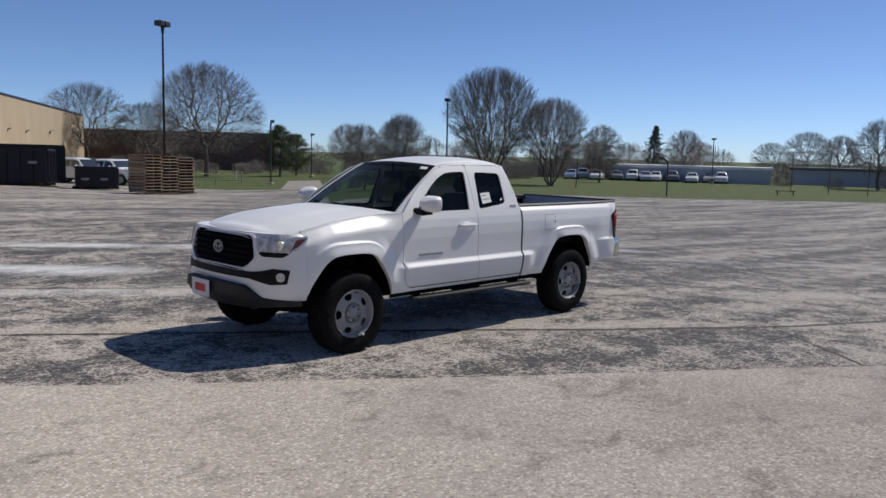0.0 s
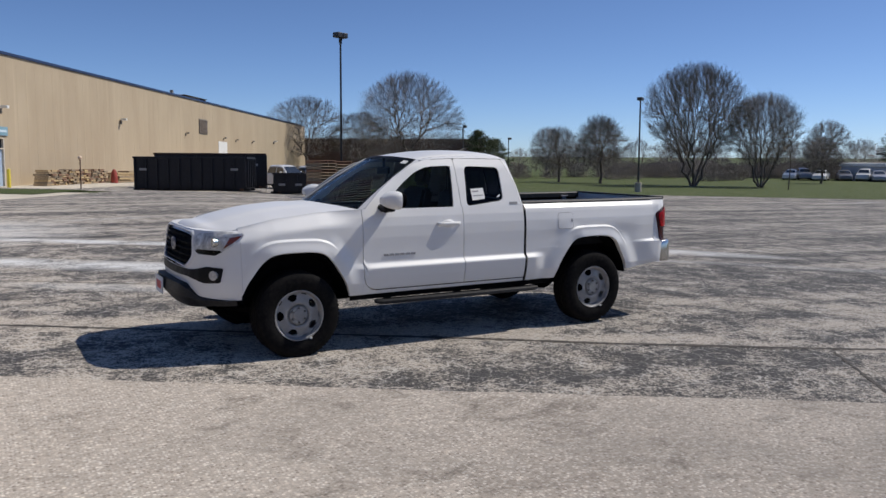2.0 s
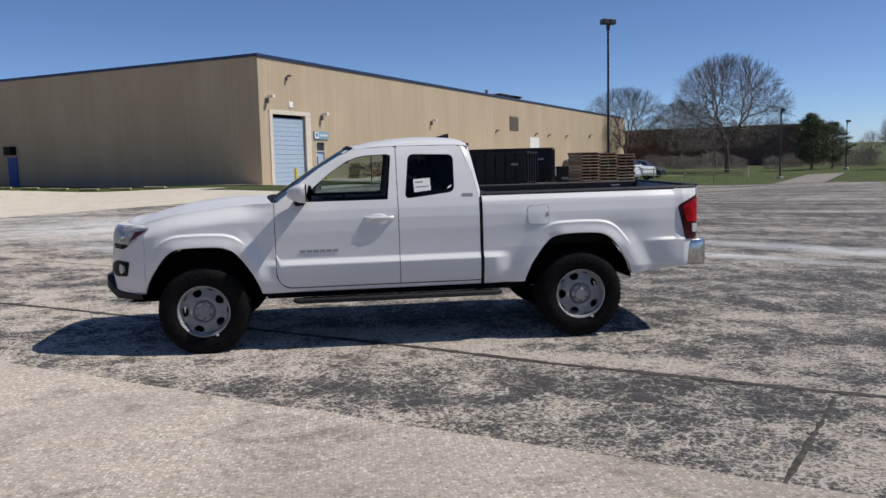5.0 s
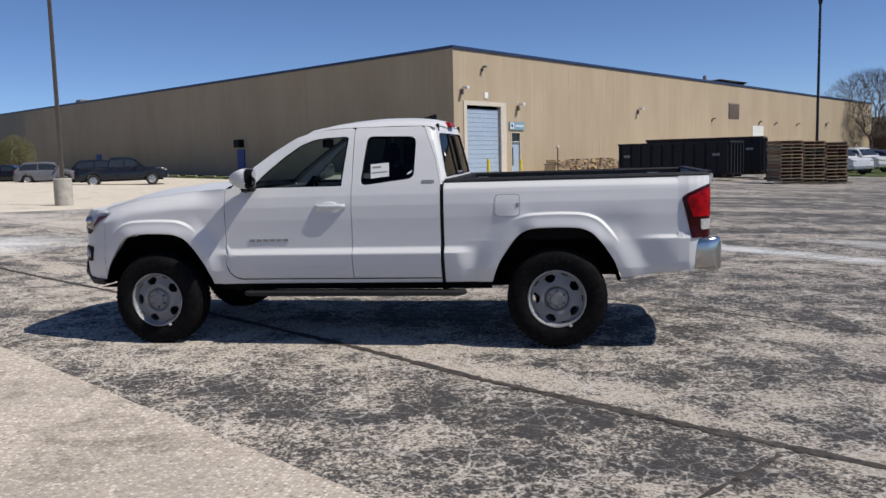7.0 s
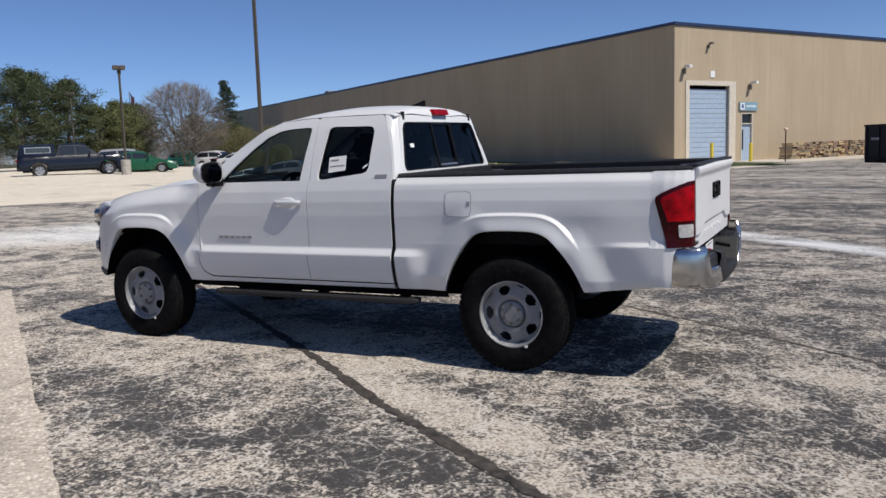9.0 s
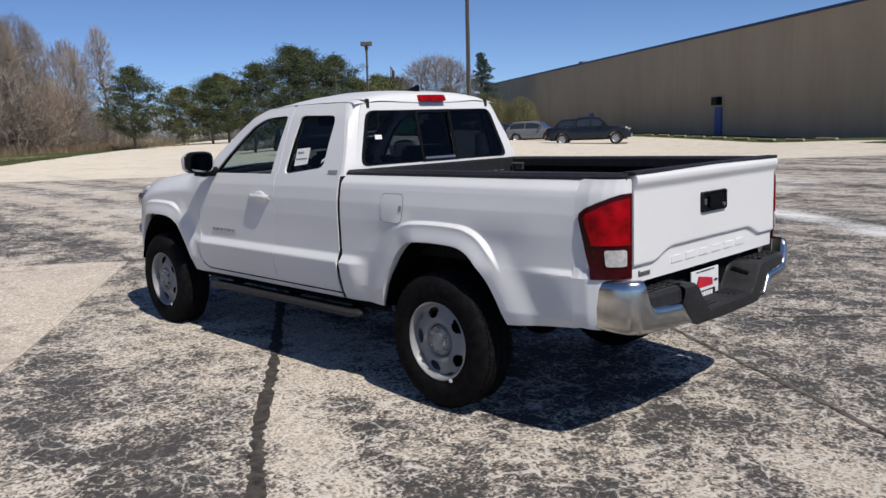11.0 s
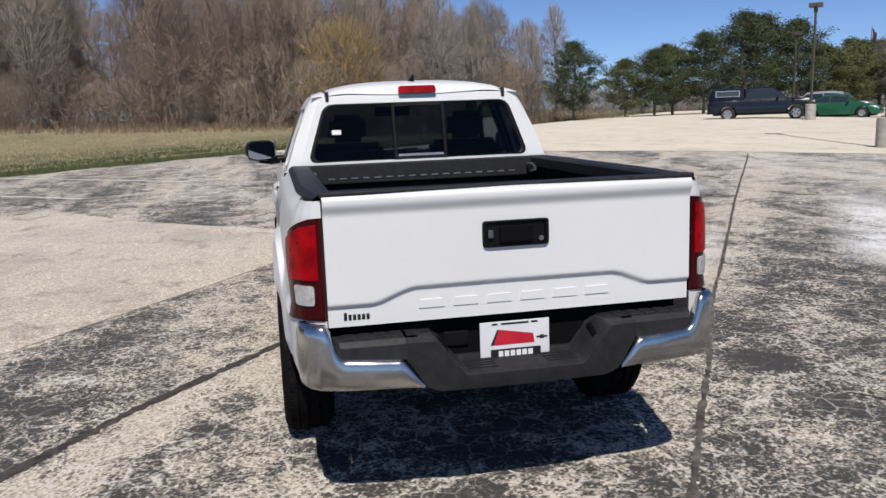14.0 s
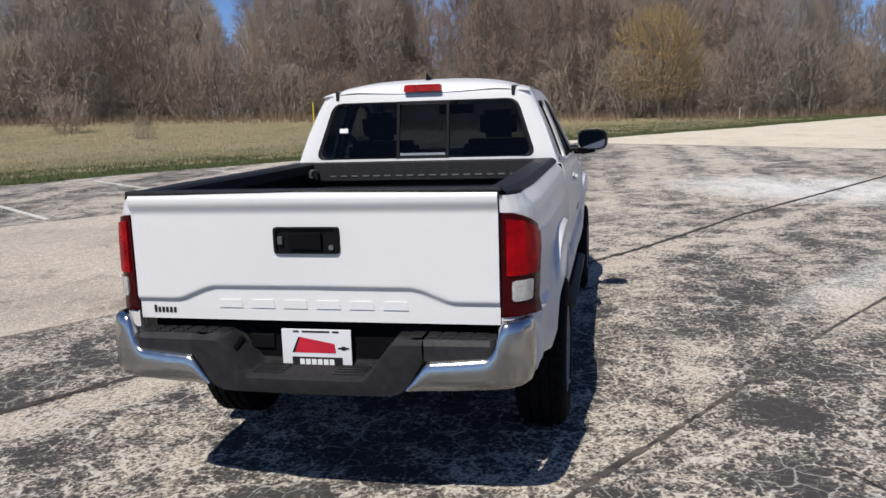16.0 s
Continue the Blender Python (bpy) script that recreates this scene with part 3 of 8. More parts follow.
# plan of the rear corner, from the bed side round to the tailgate
TAIL = [(2.50, 0.866), (2.58, 0.861), (2.64, 0.842), (2.69, 0.811), (2.72, 0.776), (2.735, 0.735)]
TAIL_L = [0.0]
for (xa, ya), (xb, yb) in zip(TAIL, TAIL[1:]):
    TAIL_L.append(TAIL_L[-1] + math.hypot(xb - xa, yb - ya))


def tail_point(side):
    def place(s, z, off=0.0):
        x, y, nrm = plan_point(TAIL, TAIL_L, s)
        w = half_width(2.50, z) - 0.866
        f = 1 - s / TAIL_L[-1]
        return (x + abs(nrm.x) * off, side * (y + w * f + abs(nrm.y) * off), z)
    return place


def wheel(parent, x, side):
    hub = new("wheel")
    hub.parent = parent
    hub.location = (x, side * 0.800, TYRE_R - 0.003)
    hub.rotation_euler = (0, 0, 0 if side < 0 else math.pi)
    R = TYRE_R
    bm = bmesh.new()
    prof = [(0.212, -0.100), (0.225, -0.112), (0.28, -0.122), (0.325, -0.120), (0.352, -0.110), (R - 0.010, -0.095), (R - 0.002, -0.075)]
    for a in (-0.055, -0.052, -0.046, -0.043, -0.012, -0.009, 0.009, 0.012, 0.043, 0.046, 0.052, 0.055):
        groove = a in (-0.052, -0.046, -0.009, 0.009, 0.046, 0.052)
        prof.append((R - (0.010 if groove else 0.0), a))
    prof += [(R - 0.002, 0.075), (R - 0.010, 0.095), (0.33, 0.12), (0.25, 0.115), (0.20, 0.10)]
    lathe(bm, prof, 72)
    # tread blocks
    for i in range(60):
        a = 2 * math.pi * (i + 0.5) / 60
        for y in (-0.088, 0.068):
            m = Matrix.Rotation(-a, 4, 'Y') @ Matrix.Translation((R - 0.012, y, 0))
            box(bm, (-0.010, -0.002, -0.012), (0.0115, 0.022, 0.012), m)
    bmesh.ops.recalc_face_normals(bm, faces=bm.faces[:])
    tyre = part("tyre", bm, TYRE, hub, "black all-terrain rubber tyre", smooth=True)
    tyre.location = (0, 0, 0)
    bm = bmesh.new()
    n = 150
    prof = [(0.216, -0.106), (0.219, -0.112), (0.212, -0.114), (0.205, -0.104), (0.200, -0.084), (0.193, -0.072), (0.184, -0.071), (0.174, -0.074), (0.154, -0.080), (0.136, -0.085),
            (0.128, -0.087), (0.106, -0.091), (0.097, -0.088), (0.090, -0.080), (0.084, -0.080), (0.080, -0.084), (0.076, -0.094), (0.050, -0.096), (0.046, -0.100), (0.0, -0.101)]

    def hole(k, i):
        """Five rounded windows in the disc, wide at the rim, and a slot between each pair."""
        ph = abs((i + 0.5) % 30 - 15)
        gap = abs((i + 15.5) % 30 - 15)
        return {5: gap < 3, 6: ph < 4.5, 7: ph < 6.5, 8: ph < 5.5, 9: ph < 3.5}.get(k, False) and not (k == 5 and ph < 9)

    lathe(bm, prof, n, skip=hole)
    lathe(bm, [(0.205, -0.104), (0.200, 0.09), (0.215, 0.10)], n)
    bmesh.ops.solidify(bm, geom=bm.faces[:], thickness=0.004)
    bmesh.ops.recalc_face_normals(bm, faces=bm.faces[:])
    part("rim", bm, SILVER, hub, "silver six-lug steel wheel with five windows", smooth=True, angle=40)
    for i in range(6):
        a = 2 * math.pi * (i + 0.5) / 6
        c = Vector((0.063 * math.cos(a), 0, 0.063 * math.sin(a)))
        bm = bmesh.new()
        tube(bm, c + Vector((0, -0.090, 0)), c + Vector((0, -0.108, 0)), 0.0115, 0.010, 6)
        part("lug_nut", bm, LUG, hub)
    bm = bmesh.new()
    lathe(bm, [(0.0, -0.03), (0.165, -0.03), (0.17, 0.06), (0.0, 0.06)], 24)
    part("brake_drum", bm, CHASSIS, hub)
    bm = boxes(((0.09, -0.118, -0.212), (0.112, -0.100, -0.195)), bevel=0.003)
    part("balance_weight", bm, WHITEPAINT, hub)
    return hub


def door_low(x):
    """Bottom edge of the doors, rounded up at the front."""
    f = min(1.0, max(0.0, (-0.87 - x) / 0.13))
    return 0.532 + 0.12 * (1 - math.sqrt(1 - f * f))


def build_truck():
    t = thing("pickup_truck", "white extended-cab pickup truck parked on worn asphalt", "truck")
    ANCHOR = {}

    # sides: fender, front door, access door, bed side
    for side in (-1, 1):
        part("front_fender", side_panel(-2.085, -1.006, side), PAINT, t, smooth=True, angle=28)
        door = part("front_door", side_panel(-1.000, 0.040, side, low=door_low), PAINT, t, smooth=True, angle=28)
        rear = part("access_door", side_panel(0.046, 0.742, side, low=door_low), PAINT, t, smooth=True, angle=28)
        part("sill_panel", side_panel(-1.0055, 0.742, side, high=lambda x: door_low(x) - 0.005), PAINT, t, smooth=True, angle=28)
        bed = part("bed_side", side_panel(0.772, 2.502, side), PAINT, t, smooth=True, angle=28)
        ANCHOR[side] = (door, rear, bed)
        # rear corner
        pl = tail_point(side)
        for z0, z1 in ((0.575, 0.812), (1.195, 1.262)):
            bm = bmesh.new()
            ss = [TAIL_L[-1] * i / 28 for i in range(29)]
            cap = [(0.0, 1.10), (0.034, 1.114), (0.06, 1.134), (0.12, 1.160), (0.18, 1.182), (0.23, 1.196), (0.30, 1.201)]
            grid(bm, [[pl(s, z0 + (z1 - z0) * j / 6 if z1 < 1 else lerp_table(cap, s) + (z1 - lerp_table(cap, s)) * j / 6) for s in ss] for j in range(7)])
            part("bed_corner", bm, PAINT, bed, smooth=True)
        bm = bmesh.new()
        grid(bm, [[pl(s, 0.81 + 0.39 * j / 4, -0.035) for s in [TAIL_L[-1] * i / 14 for i in range(15)]] for j in range(5)])
        part("lamp_pocket", bm, PAINT, bed, smooth=True)
        ls = TAIL_L[-1]
        part("lamp_surround", patch([(0.0, 0.812), (0.098, 0.812), (0.058, 0.98), (0.030, 1.09), (0.034, 1.114), (0.0, 1.104)], pl, 0.0, 0.03), PAINT, bed, smooth=True)
        # tail lamp: dark housing edge, red body, white reversing window
        lamp_ob = new("tail_lamp")
        lamp_ob.parent = t
        def bulge(s, z, off=0.0, pl=pl, ls=ls):
            k = max(0.0, 1 - ((s - 0.15) / 0.135) ** 2) * max(0.0, 1 - ((z - 1.0) / 0.21) ** 4)
            return pl(s, z, off + 0.008 * k)

        part("housing", patch([(0.100, 0.814), (ls - 0.004, 0.814), (ls - 0.004, 1.199), (0.23, 1.194), (0.18, 1.180), (0.12, 1.158), (0.06, 1.132), (0.034, 1.112), (0.030, 1.09), (0.060, 0.98)], bulge, 0.006, 0.04, 18), DEEPRED, lamp_ob, "deep red lamp housing", smooth=True)
        part("brake_lens", patch([(0.100, 0.968), (ls - 0.020, 0.968), (ls - 0.020, 1.178), (0.20, 1.166), (0.13, 1.138), (0.075, 1.112), (0.064, 1.09), (0.086, 1.02)], bulge, 0.012, 0.02, 16), REDLENS, lamp_ob, "bright red brake lens", smooth=True)
        part("reversing_lens", patch([tuple(p) for p in rounded([(0.162, 0.872), (ls - 0.040, 0.872), (ls - 0.040, 0.948), (0.156, 0.948)], 0.012, 3)], bulge, 0.013, 0.015, 8), REVERSE, lamp_ob, "clear reversing light lens", smooth=True)
        wheel(t, HUB_F, side)
        wheel(t, HUB_R, side)
        # upper door frames with window openings
        outer = [(-0.985, 1.236), (-0.80, 1.405), (-0.62, 1.535), (-0.44, 1.640), (-0.28, 1.690), (0.02, 1.706), (0.040, 1.706), (0.040, 1.236)]
        inner = [(-0.815, 1.238), (-0.68, 1.368), (-0.53, 1.492), (-0.40, 1.580), (-0.29, 1.622), (-0.20, 1.634), (0.000, 1.640), (-0.045, 1.238)]
        part("upper_frame", frame_ring(rounded(outer, 0.012), rounded(inner, 0.022), side, greenhouse_y), PAINT, door, smooth=True)
        outer2 = [(0.046, 1.236), (0.046, 1.706), (0.60, 1.700), (0.70, 1.45), (0.742, 1.236)]
        inner2 = [(0.105, 1.252), (0.150, 1.635), (0.545, 1.622), (0.535, 1.300)]
        part("upper_frame", frame_ring(rounded(outer2, 0.012), rounded(inner2, 0.05), side, greenhouse_y), PAINT, rear, smooth=True)

        def on_side(x, z, off=0.0, side=side):
            return (x, side * (greenhouse_y(x, z) + off), z)

        w_in = rounded([(x, z) for x, z in inner], 0.022)
        part("window_pane", patch([tuple(p) for p in w_in], on_side, -0.020, 0.0, 20), CLEARGLASS, door, "lightly tinted door glass", smooth=True)
        w_in2 = rounded([(x, z) for x, z in inner2], 0.05)
        part("window_pane", patch([tuple(p) for p in w_in2], on_side, -0.020, 0.0, 14), TINT, rear, "dark privacy glass", smooth=True)
        # black seal bands round the glass
        for par, lp in ((door, inner), (rear, inner2)):
            big = rounded(lp, 0.03)
            c = sum((Vector(p) for p in big), Vector((0, 0))) / len(big)
            small = [c + (p - c) * 0.955 for p in big]
            part("window_seal", frame_ring(big, small, side, lambda x, z: greenhouse_y(x, z) - 0.014, 0.02, 60), BLACK, par, smooth=True)
        bm = boxes(((-0.83, -0.005, -0.009), (-0.03, 0.005, 0.009)), bevel=0.003)
        sill = part("belt_moulding", bm, BLACK, door)
        sill.location = (0, side * 0.834, 1.236)
        # cab corner behind the access door
        bm = bmesh.new()
        rows = []
        for i in range(13):
            z = 1.20 + (1.70 - 1.20) * i / 12
            xf = lerp_table([(1.20, 0.745), (1.236, 0.745), (1.45, 0.703), (1.70, 0.603)], z)
            xr = lerp_table([(1.20, 0.768), (1.30, 0.768), (1.70, 0.68)], z)
            yo, yi = greenhouse_y(0.7, z), greenhouse_y(0.7, z) - 0.11
            rows.append([(xf, side * (yo - 0.02), z), (xf, side * yo, z), ((xf + xr) / 2, side * (yo - 0.004), z), (xr - 0.015, side * (yo - 0.02), z), (xr, side * (yo - 0.05), z), (xr + 0.004, side * yi, z)])
        grid(bm, rows)
        bmesh.ops.recalc_face_normals(bm, faces=bm.faces[:])
        part("cab_corner", bm, PAINT, t, smooth=True)
        bm = bmesh.new()
        grid(bm, [[(x, side * (half_width(x, z) - 0.004), z) for x in (0.745, 0.769)] for z in (0.50, 0.6, 0.7, 0.75, 0.8, 0.9, 1.0, 1.1, 1.2, 1.25)])
        part("cab_gap", bm, BLACK, t)
        # door handle
        h = bmesh.new()
        pts = [(-0.245, 0.0), (-0.22, 0.016), (-0.12, 0.022), (-0.03, 0.020), (0.0, 0.004)]
        rows = []
        for x, o in resample([(a, b, 0) for a, b in pts], 14) and [(p.x, p.y) for p in resample([(a, b, 0) for a, b in pts], 14)]:
            y = half_width(x, 1.10) + o
            rows.append([(x, side * (y + 0.012 * math.cos(a)), 1.10 + 0.017 * math.sin(a)) for a in [2 * math.pi * k / 10 for k in range(10)]])
        grid(h, rows, close=True)
        bmesh.ops.recalc_face_normals(h, faces=h.faces[:])
        part("door_handle", h, PAINT, door, "white door handle", smooth=True)
        bm = bmesh.new()
        bmesh.ops.create_uvsphere(bm, u_segments=20, v_segments=10, radius=1, matrix=Matrix.Translation((-0.13, side * (half_width(-0.13, 1.10) - 0.003), 1.10)) @ Matrix.Diagonal((0.075, 0.012, 0.038, 1)))
        part("handle_cup", bm, PAINT, door, smooth=True)
        # mirror
        mirror = new("door_mirror")
        mirror.parent = door
        bm = bmesh.new()
        rows = []
        for i in range(9):
            f = i / 8
            x = -0.875 + 0.150 * f
            k = math.sin(math.pi * (0.12 + 0.42 * f)) if f < 1 else math.sin(math.pi * 0.54)
            ring = []
            for j in range(24):
                a = 2 * math.pi * j / 24
                ca, sa = math.cos(a), math.sin(a)
                e = 2 / 3.4
                ring.append((x, side * (0.984 + 0.116 * k * math.copysign(abs(ca) ** e, ca)), 1.338 + (0.080 * k) * math.copysign(abs(sa) ** e, sa)))
            rows.append(ring)
        v = grid(bm, rows, close=True)
        bm.faces.new(v[0])
        bmesh.ops.recalc_face_normals(bm, faces=bm.faces[:])
        part("mirror_cap", bm, PAINT, mirror, "white mirror cap", smooth=True, angle=50)
        bm = bmesh.new()
        ring = [(-0.722, side * (0.984 + 0.107 * math.copysign(abs(math.cos(2 * math.pi * j / 24)) ** 0.6, math.cos(2 * math.pi * j / 24))), 1.338 + 0.0725 * math.copysign(abs(math.sin(2 * math.pi * j / 24)) ** 0.6, math.sin(2 * math.pi * j / 24))) for j in range(24)]
        bm.faces.new([bm.verts.new(p) for p in ring])
        part("mirror_rim", bm, BLACK, mirror)
        bm = bmesh.new()
        turned = Matrix.Translation((-0.716, side * 0.984, 1.338)) @ Matrix.Rotation(-side * radians(14), 4, 'Z') @ Matrix.Rotation(radians(4), 4, 'Y')
        ring = [turned @ Vector((0.022, side * 0.100 * math.copysign(abs(math.cos(2 * math.pi * j / 24)) ** 0.6, math.cos(2 * math.pi * j / 24)), 0.066 * math.copysign(abs(math.sin(2 * math.pi * j / 24)) ** 0.6, math.sin(2 * math.pi * j / 24)))) for j in range(24)]
        bm.faces.new([bm.verts.new(p) for p in ring])
        part("mirror_glass", bm, plain("mirror_glass", (0.45, 0.47, 0.5), 0.03, 1.0, vary=0.02) if "mirror_glass" not in bpy.data.materials else bpy.data.materials["mirror_glass"], mirror, "mirror glass in a dark rim")
        bm = bmesh.new()
        for a, b, r0, r1 in (((-0.80, side * 0.80, 1.262), (-0.795, side * 0.93, 1.262), 0.035, 0.030), ((-0.80, side * 0.90, 1.245), (-0.76, side * 1.00, 1.254), 0.022, 0.014)):
            tube(bm, a, b, r0, r1, 12)
        v = box(bm, (-0.835, side * 0.80, 1.232), (-0.735, side * 0.955, 1.270))
        bmesh.ops.bevel(bm, geom=list({e for w in v for e in w.link_edges}), offset=0.016, segments=2, affect='EDGES')
        part("mirror_arm", bm, BLACK, mirror, smooth=True)
        # step bar
        bm = bmesh.new()
        prof = [(-0.075, 0.0), (-0.06, 0.020), (0.025, 0.022), (0.045, 0.010), (0.045, -0.016), (0.02, -0.030), (-0.06, -0.026)]
        rows = []
        for x, k in ((-0.88, 0.3), (-0.86, 0.85), (-0.82, 1), (0.86, 1), (0.91, 0.85), (0.93, 0.3)):
            rows.append([(x, side * (0.875 + py * k) + side * (-0.02 if k < 1 else 0), 0.420 + pz * k * 0.85) for py, pz in prof])
        v = grid(bm, rows, close=True)
        bm.faces.new(v[0][::-1])
        bm.faces.new(v[-1])
        bmesh.ops.recalc_face_normals(bm, faces=bm.faces[:])
        part("step_bar", bm, TRIM, t, "black running board", smooth=True)
        bm = bmesh.new()
        for i in range(2):
            box(bm, (-0.80, side * (0.835 + 0.025 * i), 0.436), (0.84, side * (0.847 + 0.025 * i), 0.442))
        for x in (-0.7, 0.05, 0.75):
            tube(bm, (x, side * 0.5, 0.46), (x, side * 0.83, 0.41), 0.025, 0.025, 8)
        part("step_treads", bm, CHASSIS, t)
        # rocker below the doors
        bm = bmesh.new()
        grid(bm, [[(x, side * y, z) for y, z in ((0.80, 0.50), (0.785, 0.44), (0.70, 0.42))] for x in (-1.10, 0.0, 1.12)])
        part("rocker", bm, CHASSIS, t)
        # wheel-house
        for hub in (HUB_F, HUB_R):
            bm = bmesh.new()
            rows = []
            for i in range(25):
                a = math.pi * (-0.12 + 1.24 * i / 24)
                x, z = hub + 0.478 * math.cos(a), max(0.50, HUB_Z + 0.035 + 0.51 * math.sin(a))
                rows.append([(x, side * 0.86, z), (x, side * 0.55, z)])
            grid(bm, rows)
            bm.faces.new([bm.verts.new((r[1][0], r[1][1], r[1][2])) for r in rows])
            part("wheel_house", bm, CHASSIS, t)

    # fuel door, driver's side
    door, rear, bed = ANCHOR[-1]

    def on_body(x, z, off=0.0):
        return (x, -(half_width(x, z) + off), z)

    sq = [tuple(p) for p in rounded([(1.165, 1.000), (1.350, 1.000), (1.350, 1.160), (1.165, 1.160)], 0.035, 5)]
    part("fuel_gap", frame_flat(sq, 1.03, on_body), GREYGAP, bed)
    part("fuel_door", patch(sq, on_body, 0.003, 0.0, 10), PAINT, bed, smooth=True)
    part("fuel_latch", patch([(1.325, 1.065), (1.345, 1.065), (1.345, 1.098), (1.325, 1.098)], on_body, 0.006, 0.0, 3), GREYPRINT, bed)
    # lettering on the door and the cab corner stands as plain bars
    for side in (-1, 1):
        def at_side(x, z, off=0.0, side=side):
            return (x, side * (half_width(x, z) + off), z)

        for i in range(6):
            x = -0.80 + 0.055 * i
            part("badge_bar", patch([(x, 0.832), (x + 0.044, 0.832), (x + 0.044, 0.852), (x, 0.852)], at_side, 0.005, 0.005, 3), BADGE, ANCHOR[side][0], "small silver bar")

        def at_cab(x, z, off=0.0, side=side):
            return (x, side * (greenhouse_y(x, z) + off), z)

        part("corner_badge", patch([(0.60, 1.262), (0.695, 1.262), (0.695, 1.285), (0.60, 1.285)], at_cab, 0.004, 0.004, 4), GREYPRINT, ANCHOR[side][1])
    # stickers on the driver's side access window
    def at_glass(x, z, off=0.0):
        return (x, -(greenhouse_y(x, z) + off), z)
    part("window_sticker", patch([(0.19, 1.305), (0.335, 1.320), (0.330, 1.425), (0.185, 1.415)], at_glass, -0.016, 0.0, 4), PAPER, rear, "white printed window sticker")
    part("sticker_print", patch([(0.20, 1.385), (0.27, 1.388), (0.27, 1.400), (0.20, 1.397)], at_glass, -0.014, 0.0, 3), GREYPRINT, rear)
    part("sticker_print", patch([(0.20, 1.345), (0.32, 1.352), (0.32, 1.360), (0.20, 1.353)], at_glass, -0.014, 0.0, 3), GREYPRINT, rear)
    part("window_sticker", patch([(0.475, 1.325), (0.515, 1.345), (0.520, 1.365), (0.485, 1.345)], at_glass, -0.016, 0.0, 4), PAPER, rear)

    build_front(t)
    build_cab(t)
    build_bed(t)
    build_rear(t)
    return t


GREYGAP = plain("shut_line_grey", (0.10, 0.10, 0.10), 0.8)


def frame_flat(loop, grow, place, off=0.002):
    c = sum((Vector(p) for p in loop), Vector((0, 0))) / len(loop)
    bm = bmesh.new()
    rows = []
    for p in loop:
        p = Vector(p)
        q = c + (p - c) * grow
        rows.append([place(p.x, p.y, off), place(q.x, q.y, off)])
    vs = [[bm.verts.new(a) for a in r] for r in rows]
    for i in range(len(vs)):
        a, b = vs[i], vs[(i + 1) % len(vs)]
        bm.faces.new((a[0], b[0], b[1], a[1]))
    return bm


def hood_z(x, y):
    edge = top_edge(x)
    k = abs(y) / 0.72
    crown = lerp_table([(-2.40, 0.030), (-2.1, 0.050), (-1.6, 0.050), (-1.0, 0.035)], x)
    return edge + crown * (1 - k ** 2.4) + 0.014 * smooth_step(0.42, 0.30, abs(y)) * smooth_step(-1.1, -1.5, x)


